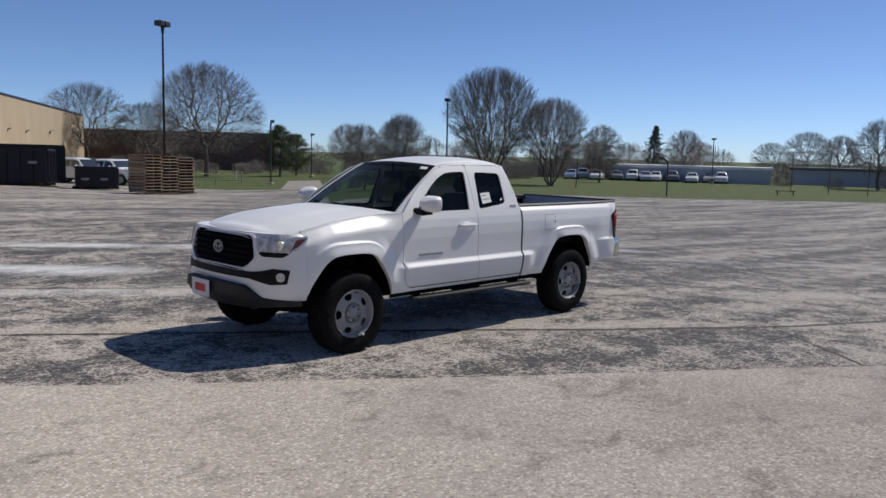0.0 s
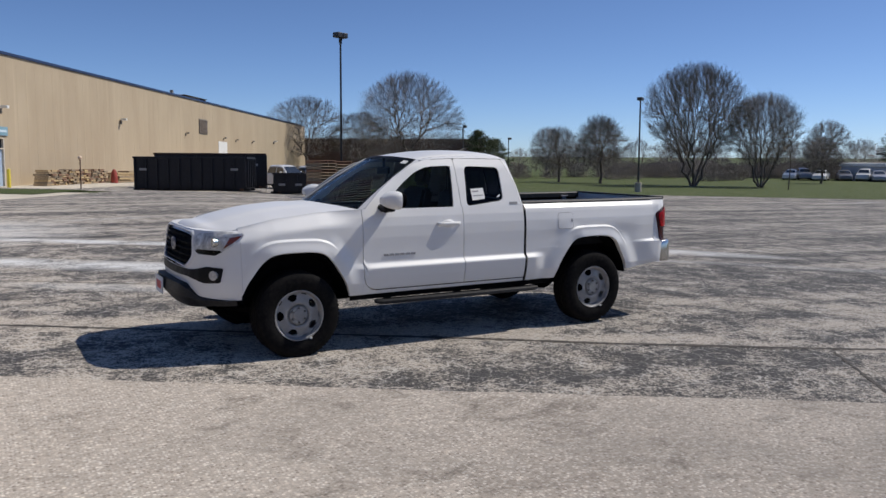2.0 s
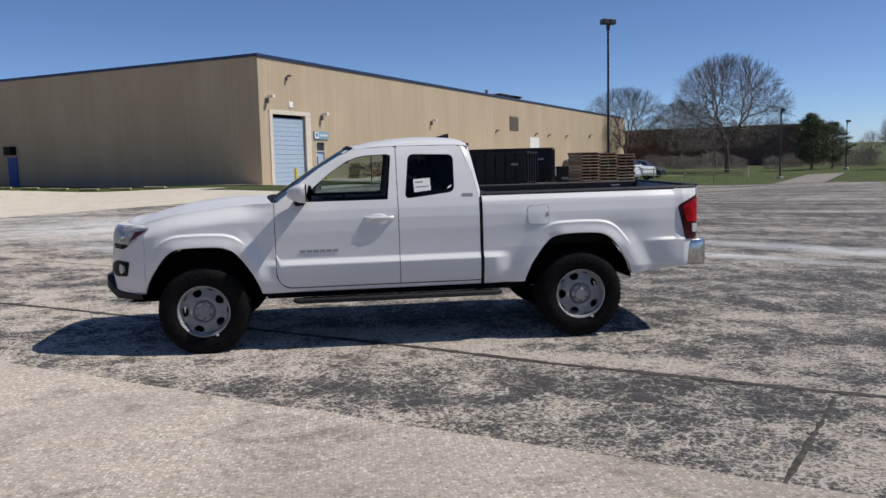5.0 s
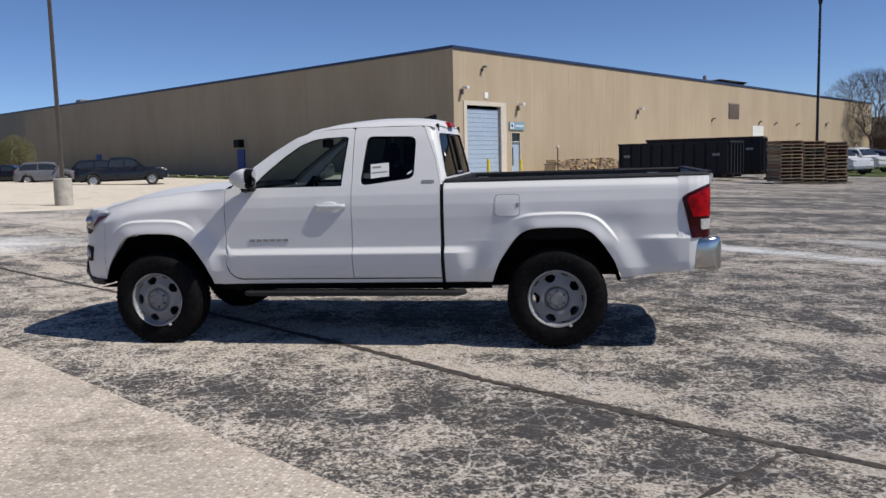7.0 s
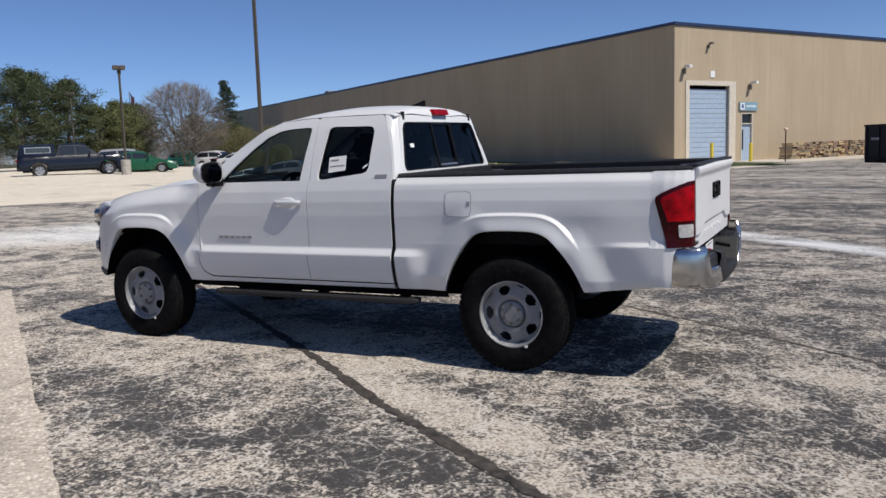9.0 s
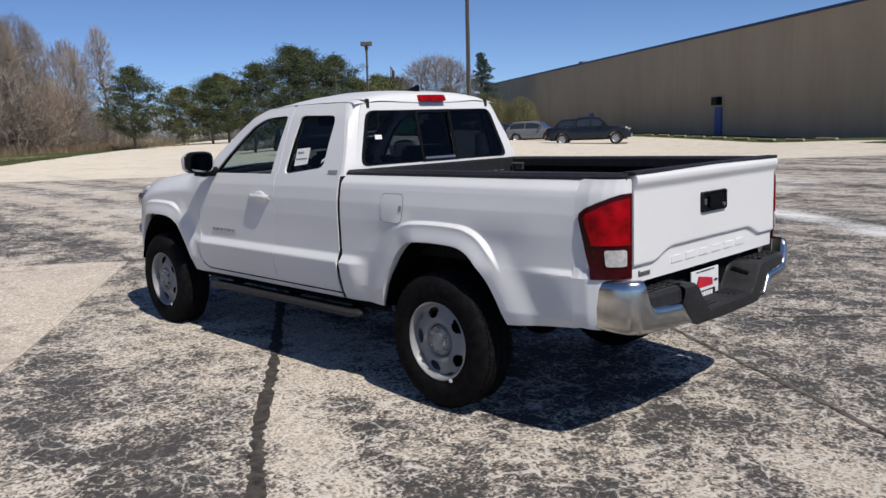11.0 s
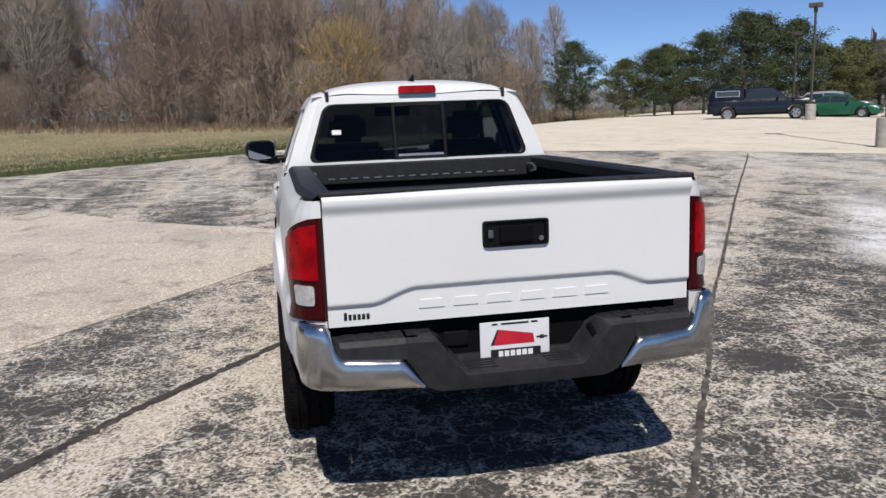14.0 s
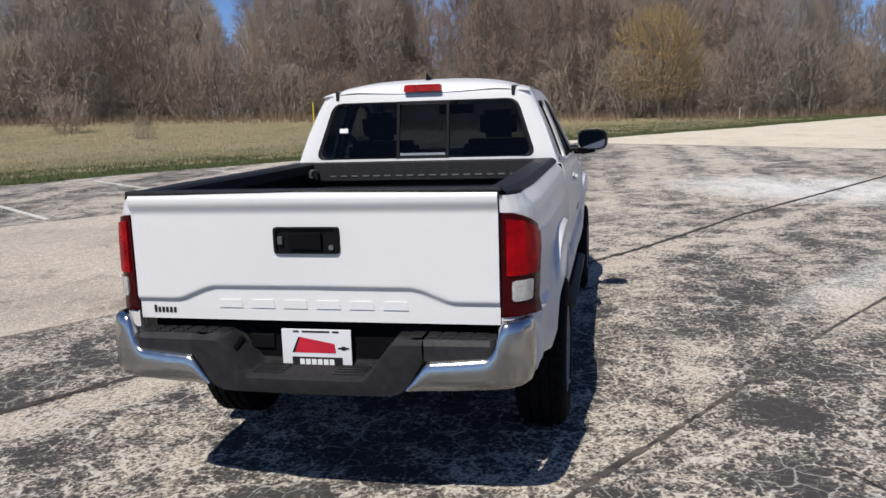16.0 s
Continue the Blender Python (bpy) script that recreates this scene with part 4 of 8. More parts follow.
def build_front(t):
    # hood
    bm = bmesh.new()
    rows = []
    for i in range(33):
        y = -0.742 + 1.484 * i / 32
        k = abs(y) / 0.742
        x_front = -2.405 + 0.20 * k ** 3.0
        x_back = -1.13 + 0.12 * k ** 2
        row = []
        for j in range(31):
            f = j / 30
            x = x_front + (x_back - x_front) * f
            z = hood_z(x, y) - 0.045 * (1 - smooth_step(0.0, 0.07, f)) - 0.004
            hw = half_width(max(x, -2.2), top_edge(max(x, -2.2))) - 0.006
            row.append((x, max(-hw, min(hw, y * hw / 0.742)), z))
        rows.append(row)
    lipr = [[(p[0] - 0.012, p[1], p[2] - 0.02) if j == 0 else p for j, p in enumerate(r)] for r in rows]
    grid(bm, lipr)
    bmesh.ops.recalc_face_normals(bm, faces=bm.faces[:])
    part("hood", bm, PAINT, t, smooth=True, angle=40)
    # cowl panel and wipers
    bm = bmesh.new()
    grid(bm, [[(x, y, z) for x, z in ((-1.14 + 0.12 * (abs(y) / 0.74) ** 2, hood_z(-1.1, y) - 0.012), (-1.02 + 0.12 * (abs(y) / 0.74) ** 2, 1.245))] for y in [-0.76 + 1.52 * i / 16 for i in range(17)]])
    part("cowl", bm, BLACK, t, smooth=True)
    for a, b in (((-1.05, -0.35, 1.262), (-0.98, 0.28, 1.29)), ((-1.05, 0.20, 1.265), (-0.97, 0.66, 1.27))):
        bm = bmesh.new()
        tube(bm, a, b, 0.009, 0.007, 6)
        part("wiper", bm, BLACK, t)
    # nose shell
    s_max = NOSE_L[-1]
    bm = bmesh.new()
    ss = [-s_max + 2 * s_max * i / 72 for i in range(73)]
    zs = [0.53, 0.56, 0.60, 0.66, 0.70, 0.74, 0.78, 0.82, 0.86, 0.9, 0.95, 1.0, 1.04, 1.07, 1.09, 1.105]

    def lower(s):
        return lerp_table([(0.0, 0.66), (0.45, 0.64), (0.62, 0.545), (0.80, 0.52), (1.2, 0.50)], abs(s))

    def cut(s, z):
        a = abs(s)
        return a < 0.57 and 0.79 < z < 1.09

    vs = []
    for z in zs:
        vs.append([bm.verts.new(nose_point(s, max(z, lower(s) + (z - 0.53) * 0.5))) for s in ss])
    for j in range(len(zs) - 1):
        for i in range(len(ss) - 1):
            sm, zm = (ss[i] + ss[i + 1]) / 2, (zs[j] + zs[j + 1]) / 2
            if cut(sm, zm) and abs(sm) < grille_half(zm):
                continue
            bm.faces.new((vs[j][i], vs[j][i + 1], vs[j + 1][i + 1], vs[j + 1][i]))
    bmesh.ops.recalc_face_normals(bm, faces=bm.faces[:])
    part("nose", bm, PAINT, t, smooth=True)
    bm = bmesh.new()
    top = [Vector(nose_point(s, 1.105)) for s in ss]
    grid(bm, [[tuple(p) for p in top], [tuple(p.lerp(Vector((-1.9, 0.92 * p.y, 1.09)), 0.15) + Vector((0, 0, 0.002))) for p in top], [tuple(p.lerp(Vector((-1.75, 0.90 * p.y, 1.06)), 0.5)) for p in top]])
    part("nose_ledge", bm, PAINT, t, smooth=True)
    for side in (-1, 1):
        part("fender_tip", boxes(((-2.115, side * 0.655, 1.07), (-1.98, side * 0.735, 1.116)), bevel=0.012), PAINT, t, smooth=True)
    # grille: recessed dark backing, rounded surround, bars, emblem
    poly = [tuple(p) for p in rounded([(-0.43, 0.80), (0.43, 0.80), (0.545, 0.89), (0.505, 1.055), (0.45, 1.085), (-0.45, 1.085), (-0.505, 1.055), (-0.545, 0.89)], 0.04, 4)]
    grille = part("grille", patch(poly, nose_point, -0.030, 0.0, 24), CHASSIS, t, "black grille with horizontal bars")
    for z in (0.84, 0.89, 0.94, 0.99, 1.04):
        bm = bmesh.new()
        rows = []
        h = grille_half(z) - 0.03
        for i in range(25):
            s = -h + 2 * h * i / 24
            c = Vector(nose_point(s, z, -0.010))
            rows.append([tuple(c + Vector((-0.010 * math.cos(a), 0, 0.012 * math.sin(a)))) for a in [2 * math.pi * k / 6 for k in range(6)]])
        grid(bm, rows, close=True)
        part("grille_bar", bm, CHASSIS, grille, smooth=True)
    part("grille_surround", frame_on(poly, 1.10, nose_point, 0.012), PAINT, t, smooth=True)
    part("grille_rim", frame_on(poly, 0.975, nose_point, 0.004), BADGE, grille, smooth=True)
    bm = bmesh.new()
    for rx, rz in ((0.072, 0.050), (0.030, 0.046), (0.058, 0.024)):
        rows = []
        for i in range(28):
            a = 2 * math.pi * i / 28
            c = Vector(nose_point(0, 0.952 + (0.02 if rz == 0.024 else 0.0), 0.006)) + Vector((0, rx * math.cos(a), rz * math.sin(a)))
            d = Vector((0, math.cos(a), math.sin(a)))
            rows.append([tuple(c + d * 0.008 * math.cos(b) + Vector((-0.008 * math.sin(b), 0, 0))) for b in [2 * math.pi * k / 6 for k in range(6)]])
        rows.append(rows[0])
        grid(bm, rows, close=True)
    part("emblem", bm, BADGE, grille, "plain chrome oval emblem", smooth=True)
    # headlamps
    for side in (-1, 1):
        def lampface(s, z, off=0.0, side=side):
            return nose_point(side * s, z, off)
        lamp_ob = new("headlamp")
        lamp_ob.parent = t
        shape = [(0.555, 0.985), (0.585, 0.940), (0.76, 0.922), (0.85, 0.930), (1.00, 1.020), (1.075, 1.068), (1.07, 1.086), (0.86, 1.100), (0.60, 1.082), (0.545, 1.040)]
        poly2 = [tuple(p) for p in rounded(shape, 0.012, 3)]
        part("reflector", patch(poly2, lampface, 0.002, 0.0, 22), plain("lamp_reflector", (0.60, 0.60, 0.60), 0.35, 0.2, vary=0.45, scale=24), lamp_ob, smooth=True)
        part("turn_lens", patch([(0.87, 0.960), (1.00, 1.036), (1.055, 1.066), (0.93, 1.052)], lampface, 0.006, 0.0, 8), AMBER, lamp_ob, "amber turn signal", smooth=True)
        bm = bmesh.new()
        c = Vector(lampface(0.78, 1.012, 0.0))
        tube(bm, c + Vector((0.03, 0, 0)), c + Vector((-0.012, side * 0.006, 0)), 0.034, 0.040, 20)
        part("projector", bm, CHROME, lamp_ob, smooth=True)
        part("lamp_lens", patch(poly2, lampface, 0.016, 0.004, 22), LENS, lamp_ob, "clear headlamp lens", smooth=True)
        part("lamp_base", patch([(0.575, 0.938), (0.62, 0.912), (0.80, 0.906), (0.86, 0.935), (0.84, 0.948), (0.60, 0.952)], lampface, 0.006, 0.006, 10), BLACK, lamp_ob, smooth=True)
        # dark fog lamp housing
        fogp = [tuple(p) for p in rounded([(0.50, 0.715), (0.62, 0.690), (0.70, 0.672), (0.845, 0.680), (0.870, 0.800), (0.72, 0.812), (0.60, 0.785), (0.50, 0.775)], 0.012, 3)]
        fog = part("fog_bezel", patch(fogp, lampface, 0.006, 0.01, 14), BLACK, t, smooth=True)
        bm = bmesh.new()
        c = Vector(lampface(0.795, 0.742, 0.0))
        tube(bm, c, c + Vector((-0.016, side * 0.012, 0)), 0.036, 0.040, 20)
        part("fog_lens", bm, REVERSE, fog, "round fog lamp", smooth=True)
    # slot under the grille and black lower bumper
    part("bumper_slot", patch([(-0.60, 0.715), (0.60, 0.715), (0.54, 0.775), (-0.54, 0.775)], nose_point, 0.005, 0.01, 24), BLACK, t, smooth=True)
    bm = bmesh.new()
    rows = []
    for i in range(49):
        s = -0.98 + 1.96 * i / 48
        a = abs(s)
        up = lerp_table([(0.0, 0.665), (0.46, 0.655), (0.62, 0.560), (0.98, 0.525)], a)
        dn = lerp_table([(0.0, 0.44), (0.6, 0.46), (0.98, 0.50)], a)
        bulge = 0.055 * (1 - smooth_step(0.45, 0.65, a)) + 0.008
        mid = (up + dn) / 2
        rows.append([nose_point(s, up, 0.0), nose_point(s, up - 0.004, bulge), nose_point(s, mid + 0.02, bulge + 0.012), nose_point(s, mid - 0.03, bulge), nose_point(s, dn, bulge - 0.03), nose_point(s, dn, -0.10)])
    grid(bm, rows)
    bmesh.ops.recalc_face_normals(bm, faces=bm.faces[:])
    part("front_bumper", bm, TRIM, t, "black textured lower bumper", smooth=True)
    # front dealer plate
    plate = new("front_plate")
    plate.parent = t
    plate.location = (-2.565, 0.12, 0.575)
    part("card", boxes(((-0.004, -0.152, -0.076), (0.004, 0.152, 0.076)), bevel=0.002), PLATEWHITE, plate)
    part("red_mark", boxes(((-0.0065, -0.09, -0.035), (-0.0045, 0.09, 0.035))), PLATERED, plate)
    bm = bmesh.new()
    grid(bm, [[(x, y, 0.43) for x in (-2.30, -2.0, -1.0, 0.5, 1.95)] for y in (-0.62, 0, 0.62)])
    part("underbody", bm, CHASSIS, t)
    bm = bmesh.new()
    grid(bm, [[(-2.12 + 0.25 * (abs(y) / 0.62) ** 2, y, z) for z in (0.36, 0.52)] for y in [-0.62 + 1.24 * i / 12 for i in range(13)]])
    tube(bm, (HUB_R, -0.72, HUB_Z), (HUB_R, 0.72, HUB_Z), 0.05, 0.05, 12)
    bmesh.ops.create_uvsphere(bm, u_segments=16, v_segments=10, radius=0.15, matrix=Matrix.Translation((HUB_R, 0.0, HUB_Z)))
    tube(bm, (HUB_F, -0.72, HUB_Z), (HUB_F, 0.72, HUB_Z), 0.04, 0.04, 12)
    for y in (-0.48, 0.48):
        box(bm, (-2.2, y - 0.04, 0.42), (1.95, y + 0.04, 0.54))
    tube(bm, (1.9, 0.50, 0.50), (2.40, 0.60, 0.52), 0.030, 0.030, 12)
    part("chassis", bm, CHASSIS, t, "dark frame, axles and skid plate")


def grille_half(z):
    return lerp_table([(0.79, 0.43), (0.80, 0.43), (0.89, 0.545), (1.055, 0.505), (1.085, 0.45), (1.1, 0.42)], z)


def frame_on(loop, grow, place, off):
    """A raised band round a loop on a surface."""
    c = sum((Vector(p) for p in loop), Vector((0, 0))) / len(loop)
    bm = bmesh.new()
    rows = []
    for p in loop:
        p = Vector(p)
        row = []
        for f, o in ((0.0, -0.028), (0.0, off * 0.6), (0.3, off), (0.7, off), (1.0, off * 0.2 - 0.002)):
            q = c + (p - c) * (1 + (grow - 1) * f)
            row.append(place(q.x, q.y, o))
        rows.append(row)
    vs = [[bm.verts.new(a) for a in r] for r in rows]
    for i in range(len(vs)):
        a, b = vs[i], vs[(i + 1) % len(vs)]
        for j in range(len(a) - 1):
            bm.faces.new((a[j], b[j], b[j + 1], a[j + 1]))
    bmesh.ops.recalc_face_normals(bm, faces=bm.faces[:])
    return bm


def build_cab(t):
    # roof, rolling over into the header above the rear window
    def roof_z(x, q):
        zc = lerp_table([(-0.40, 1.712), (-0.30, 1.728), (-0.15, 1.757), (0.0, 1.776), (0.2, 1.789), (0.4, 1.786), (0.52, 1.778), (0.60, 1.768), (0.65, 1.757), (0.68, 1.740), (0.698, 1.716), (0.704, 1.690)], x)
        ze = lerp_table([(-0.40, 1.66), (-0.30, 1.686), (-0.15, 1.702), (0.0, 1.708), (0.4, 1.708), (0.60, 1.703), (0.66, 1.696), (0.69, 1.684), (0.704, 1.672)], x)
        return ze + (zc - ze) * (1 - abs(q) ** 3.2), ze

    bm = bmesh.new()
    rows = []
    cuts = [j / 22 for j in range(20)] + [0.90, 0.93, 0.955, 0.975, 0.99, 1.0]
    for i in range(81):
        q = -1 + 2 * i / 80
        row = []
        for f in cuts:
            x0 = -0.30 - 0.075 * (1 - q * q)
            x1 = 0.691 + 0.013 * (1 - q * q)
            x = x0 + (x1 - x0) * f
            z, ze = roof_z(x, q)
            hw = greenhouse_y(x, ze) + 0.001
            z -= 0.016 * math.exp(-((abs(q) - 0.86) / 0.025) ** 2) * smooth_step(0.0, 0.05, f)
            row.append((x, q * hw, z))
        rows.append(row)
    grid(bm, rows)
    bmesh.ops.recalc_face_normals(bm, faces=bm.faces[:])
    roof = part("roof", bm, PAINT, t, smooth=True, angle=50)
    for side in (-1, 1):
        bm = bmesh.new()
        rows = []
        for x in [-0.24 + 0.90 * j / 20 for j in range(21)] + [0.676, 0.688]:
            z, ze = roof_z(x, 0.86)
            hw = greenhouse_y(x, ze) * 0.86
            z -= 0.010
            rows.append([(x + (0.004 if x > 0.6 else 0), side * (hw - 0.012), z + 0.002), (x + (0.004 if x > 0.6 else 0), side * hw, z + 0.002), (x + (0.004 if x > 0.6 else 0), side * (hw + 0.012), z - 0.003)])
        grid(bm, rows)
        part("roof_moulding", bm, TRIM, roof, smooth=True)
        part("header_stripe", boxes(((0.680, side * 0.540, 1.660), (0.704, side * 0.561, 1.718)), bevel=0.004), TRIM, roof)
    # antenna fin
    bm = bmesh.new()
    rows = []
    for f, h, w in ((0, 0.004, 0.008), (0.25, 0.02, 0.022), (0.6, 0.042, 0.020), (0.85, 0.058, 0.012), (1.0, 0.060, 0.006)):
        x = 0.43 + 0.16 * f
        rows.append([(x, -w, 1.772), (x, -w * 0.6, 1.774 + h * 0.5), (x, 0, 1.774 + h * 0.72), (x, w * 0.6, 1.774 + h * 0.5), (x, w, 1.772)])
    grid(bm, rows)
    bm.faces.new([v for v in bm.verts if v.co.x > 0.585])
    part("antenna_fin", bm, BLACK, roof, "black shark-fin antenna", smooth=True)

    # windscreen with pillars
    def screen(q, f, off=0.0):
        """q across from -1 to 1, f from cowl to roof."""
        hw = (0.775 + (0.612 - 0.775) * f)
        x = -0.985 + (-0.300 + 0.985) * f - (0.15 - 0.07 * f) * (1 - q * q)
        z = 1.235 + (1.690 - 1.235) * f + 0.035 * f * (1 - q * q) + 0.02 * math.sin(math.pi * f)
        return Vector((x - off * 0.55, q * hw, z + off * 0.83))

    bm = bmesh.new()
    grid(bm, [[tuple(screen(-0.93 + 1.86 * i / 24, 0.02 + 0.96 * j / 12)) for i in range(25)] for j in range(13)])
    pane = part("windscreen", bm, CLEARGLASS, t, "tinted windscreen", smooth=True)
    pane.visible_shadow = False
    for side in (-1, 1):
        bm = bmesh.new()
        grid(bm, [[tuple(screen(side * q, j / 14, o)) for q, o in ((0.93, 0.003), (0.955, 0.012), (0.985, 0.010), (1.02, -0.006))] for j in range(15)])
        bmesh.ops.recalc_face_normals(bm, faces=bm.faces[:])
        part("windscreen_pillar", bm, PAINT, t, smooth=True)
    bm = bmesh.new()
    grid(bm, [[tuple(screen(-0.95 + 1.9 * i / 24, f, 0.004)) for i in range(25)] for f in (0.945, 1.0)])
    grid(bm, [[tuple(screen(-0.95 + 1.9 * i / 24, f, 0.002)) for i in range(25)] for f in (0.0, 0.05)])
    for side in (-1, 1):
        grid(bm, [[tuple(screen(side * q, j / 14, 0.004)) for q in (0.90, 0.935)] for j in range(15)])
    part("windscreen_band", bm, BLACK, t, smooth=True)
    bm = bmesh.new()
    grid(bm, [[tuple(screen(q, f, 0.006)) for q in (-0.85, -0.72)] for f in (0.88, 0.94)])
    part("windscreen_sticker", bm, PAPER, t)

    # rear window wall
    def back(y, z, off=0.0):
        x = lerp_table([(1.20, 0.770), (1.30, 0.770), (1.68, 0.690), (1.74, 0.672)], z) + 0.012 * (1 - (y / 0.7) ** 2) + off
        return (x, y, z)

    def backswap(u, v, off=0.0):
        return back(u, v, off)

    out = [tuple(p) for p in rounded([(-0.745, 1.265), (0.745, 1.265), (0.600, 1.690), (0.36, 1.700), (-0.36, 1.700), (-0.600, 1.690)], 0.03, 4)]
    inn = [tuple(p) for p in rounded([(-0.690, 1.300), (0.690, 1.300), (0.575, 1.645), (-0.575, 1.645)], 0.06, 5)]
    bm = bmesh.new()
    o = closed(out, 96)
    fine = closed(inn, 1400)
    ci = Vector((0, 1.47))
    rows = []
    for p in o:
        d = (p - ci).normalized()
        qn = max(fine, key=lambda w: (w - ci).normalized().dot(d))
        rows.append([back(p.x, p.y, -0.02)] + [back(*(p.lerp(qn, f)), 0.0) for f in (0, 0.5, 1)] + [back(qn.x, qn.y, -0.02)])
    vs = [[bm.verts.new(a) for a in r] for r in rows]
    for i in range(96):
        a, b = vs[i], vs[(i + 1) % 96]
        for j in range(4):
            bm.faces.new((a[j], b[j], b[j + 1], a[j + 1]))
    bmesh.ops.recalc_face_normals(bm, faces=bm.faces[:])
    wall = part("cab_back", bm, PAINT, t, smooth=True)
    rw = new("rear_window")
    rw.parent = t
    part("gasket", frame_on(inn, 0.955, backswap, 0.004), BLACK, rw, smooth=True)
    zt = 1.640
    part("pane", patch([(-0.67, 1.305), (-0.155, 1.305), (-0.155, zt), (-0.562, zt)], backswap, -0.006, 0.0, 10), TINT, rw, "dark privacy glass")
    part("pane", patch([(0.155, 1.305), (0.67, 1.305), (0.562, zt), (0.155, zt)], backswap, -0.006, 0.0, 10), TINT, rw, "dark privacy glass")
    part("sliding_pane", patch([(-0.15, 1.33), (0.15, 1.33), (0.15, 1.625), (-0.15, 1.625)], backswap, -0.014, 0.0, 4), TINT, rw, "sliding centre pane")
    bm = bmesh.new()
    for y in (-0.155, 0.155):
        grid(bm, [[back(y + d, z, o) for d, o in ((-0.012, -0.004), (-0.008, 0.004), (0.008, 0.004), (0.012, -0.004))] for z in (1.30, 1.40, 1.5, 1.6, 1.645)])
    grid(bm, [[back(y, z, 0.002) for z in (1.300, 1.318)] for y in (-0.155, 0.0, 0.155)])
    grid(bm, [[back(y, z, 0.002) for z in (1.626, 1.645)] for y in (-0.155, 0.0, 0.155)])
    part("slider_frame", bm, BLACK, rw)
    bm = bmesh.new()
    grid(bm, [[back(y, z, 0.004) for z in (1.318, 1.332)] for y in (-0.14, 0.0, 0.14)])
    part("slider_rail", bm, plain("grey_aluminium", (0.35, 0.35, 0.36), 0.35, 0.8), rw)
    part("window_sticker", patch([(-0.535, 1.462), (-0.48, 1.462), (-0.48, 1.490), (-0.535, 1.490)], backswap, -0.002, 0.0, 2), PAPER, rw)
    # high brake lamp
    lampb = patch([tuple(p) for p in rounded([(-0.118, 1.700), (0.118, 1.700), (0.112, 1.742), (-0.112, 1.742)], 0.012, 3)], backswap, 0.036, 0.04, 6)
    part("high_brake_lamp", lampb, REDLENS, t, "red high brake lamp", smooth=True)
    # interior
    bm = bmesh.new()
    rows = [[(x, y, z) for y in [-0.74 + 1.48 * i / 8 for i in range(9)]] for x, z in ((-1.05, 1.21), (-0.80, 1.235), (-0.66, 1.20), (-0.60, 1.08), (-0.62, 0.7))]
    grid(bm, rows)
    part("dashboard", bm, SEATCLOTH, t, smooth=True)
    bm = bmesh.new()
    grid(bm, [[(x, y, 0.62) for x in (-1.0, 0.76)] for y in (-0.78, 0.78)])
    for side in (-1, 1):
        grid(bm, [[(x, side * 0.79, z) for x in (-0.98, 0.75)] for z in (0.62, 1.20)])
    grid(bm, [[(0.755, y, z) for y in (-0.78, 0.78)] for z in (0.62, 1.285)])
    part("cabin_lining", bm, SEATCLOTH, t)
    bm = bmesh.new()
    grid(bm, [[(x, y, 1.688 + 0.03 * (1 - (y / 0.6) ** 2)) for x in (-0.30, 0.2, 0.64)] for y in (-0.60, -0.3, 0, 0.3, 0.60)])
    part("headliner", bm, plain("grey_headliner", (0.30, 0.30, 0.29), 0.9), t)
    for y in (-0.40, 0.40):
        bm = boxes(((-0.42, y - 0.25, 0.80), (0.06, y + 0.25, 0.95)), bevel=0.05)
        m = pose(0.12, y, 0.90, 0, 14, 0)
        v = box(bm, (-0.07, -0.24, 0.0), (0.06, 0.24, 0.50), m)
        v2 = box(bm, (-0.04, -0.12, 0.52), (0.06, 0.12, 0.70), m)
        bmesh.ops.bevel(bm, geom=list({e for w in v + v2 for e in w.link_edges}), offset=0.035, segments=2, affect='EDGES')
        part("seat", bm, SEATCLOTH, t, "dark cloth front seat", smooth=True)
    bm = bmesh.new()
    rows = []
    m = pose(-0.48, -0.38, 1.13, 0, -68, 0)
    for i in range(28):
        a = 2 * math.pi * i / 28
        rows.append([tuple(m @ Vector(((0.18 + 0.014 * math.cos(b)) * math.cos(a), (0.18 + 0.014 * math.cos(b)) * math.sin(a), 0.014 * math.sin(b)))) for b in [2 * math.pi * k / 7 for k in range(7)]])
    rows.append(rows[0])
    grid(bm, rows, close=True)
    box(bm, (-0.17, -0.02, -0.012), (0.17, 0.02, 0.012), m)
    box(bm, (-0.06, -0.07, -0.03), (0.06, 0.07, 0.01), m)
    tube(bm, m @ Vector((0, 0, 0)), m @ Vector((0, 0, -0.25)), 0.03, 0.03, 8)
    part("steering_wheel", bm, BLACK, t, smooth=True)
    bm = boxes(((-0.40, -0.13, 1.56), (-0.375, 0.13, 1.63)), bevel=0.01)
    tube(bm, (-0.385, 0, 1.62), (-0.38, 0, 1.72), 0.012, 0.012, 6)
    part("inside_mirror", bm, BLACK, t)


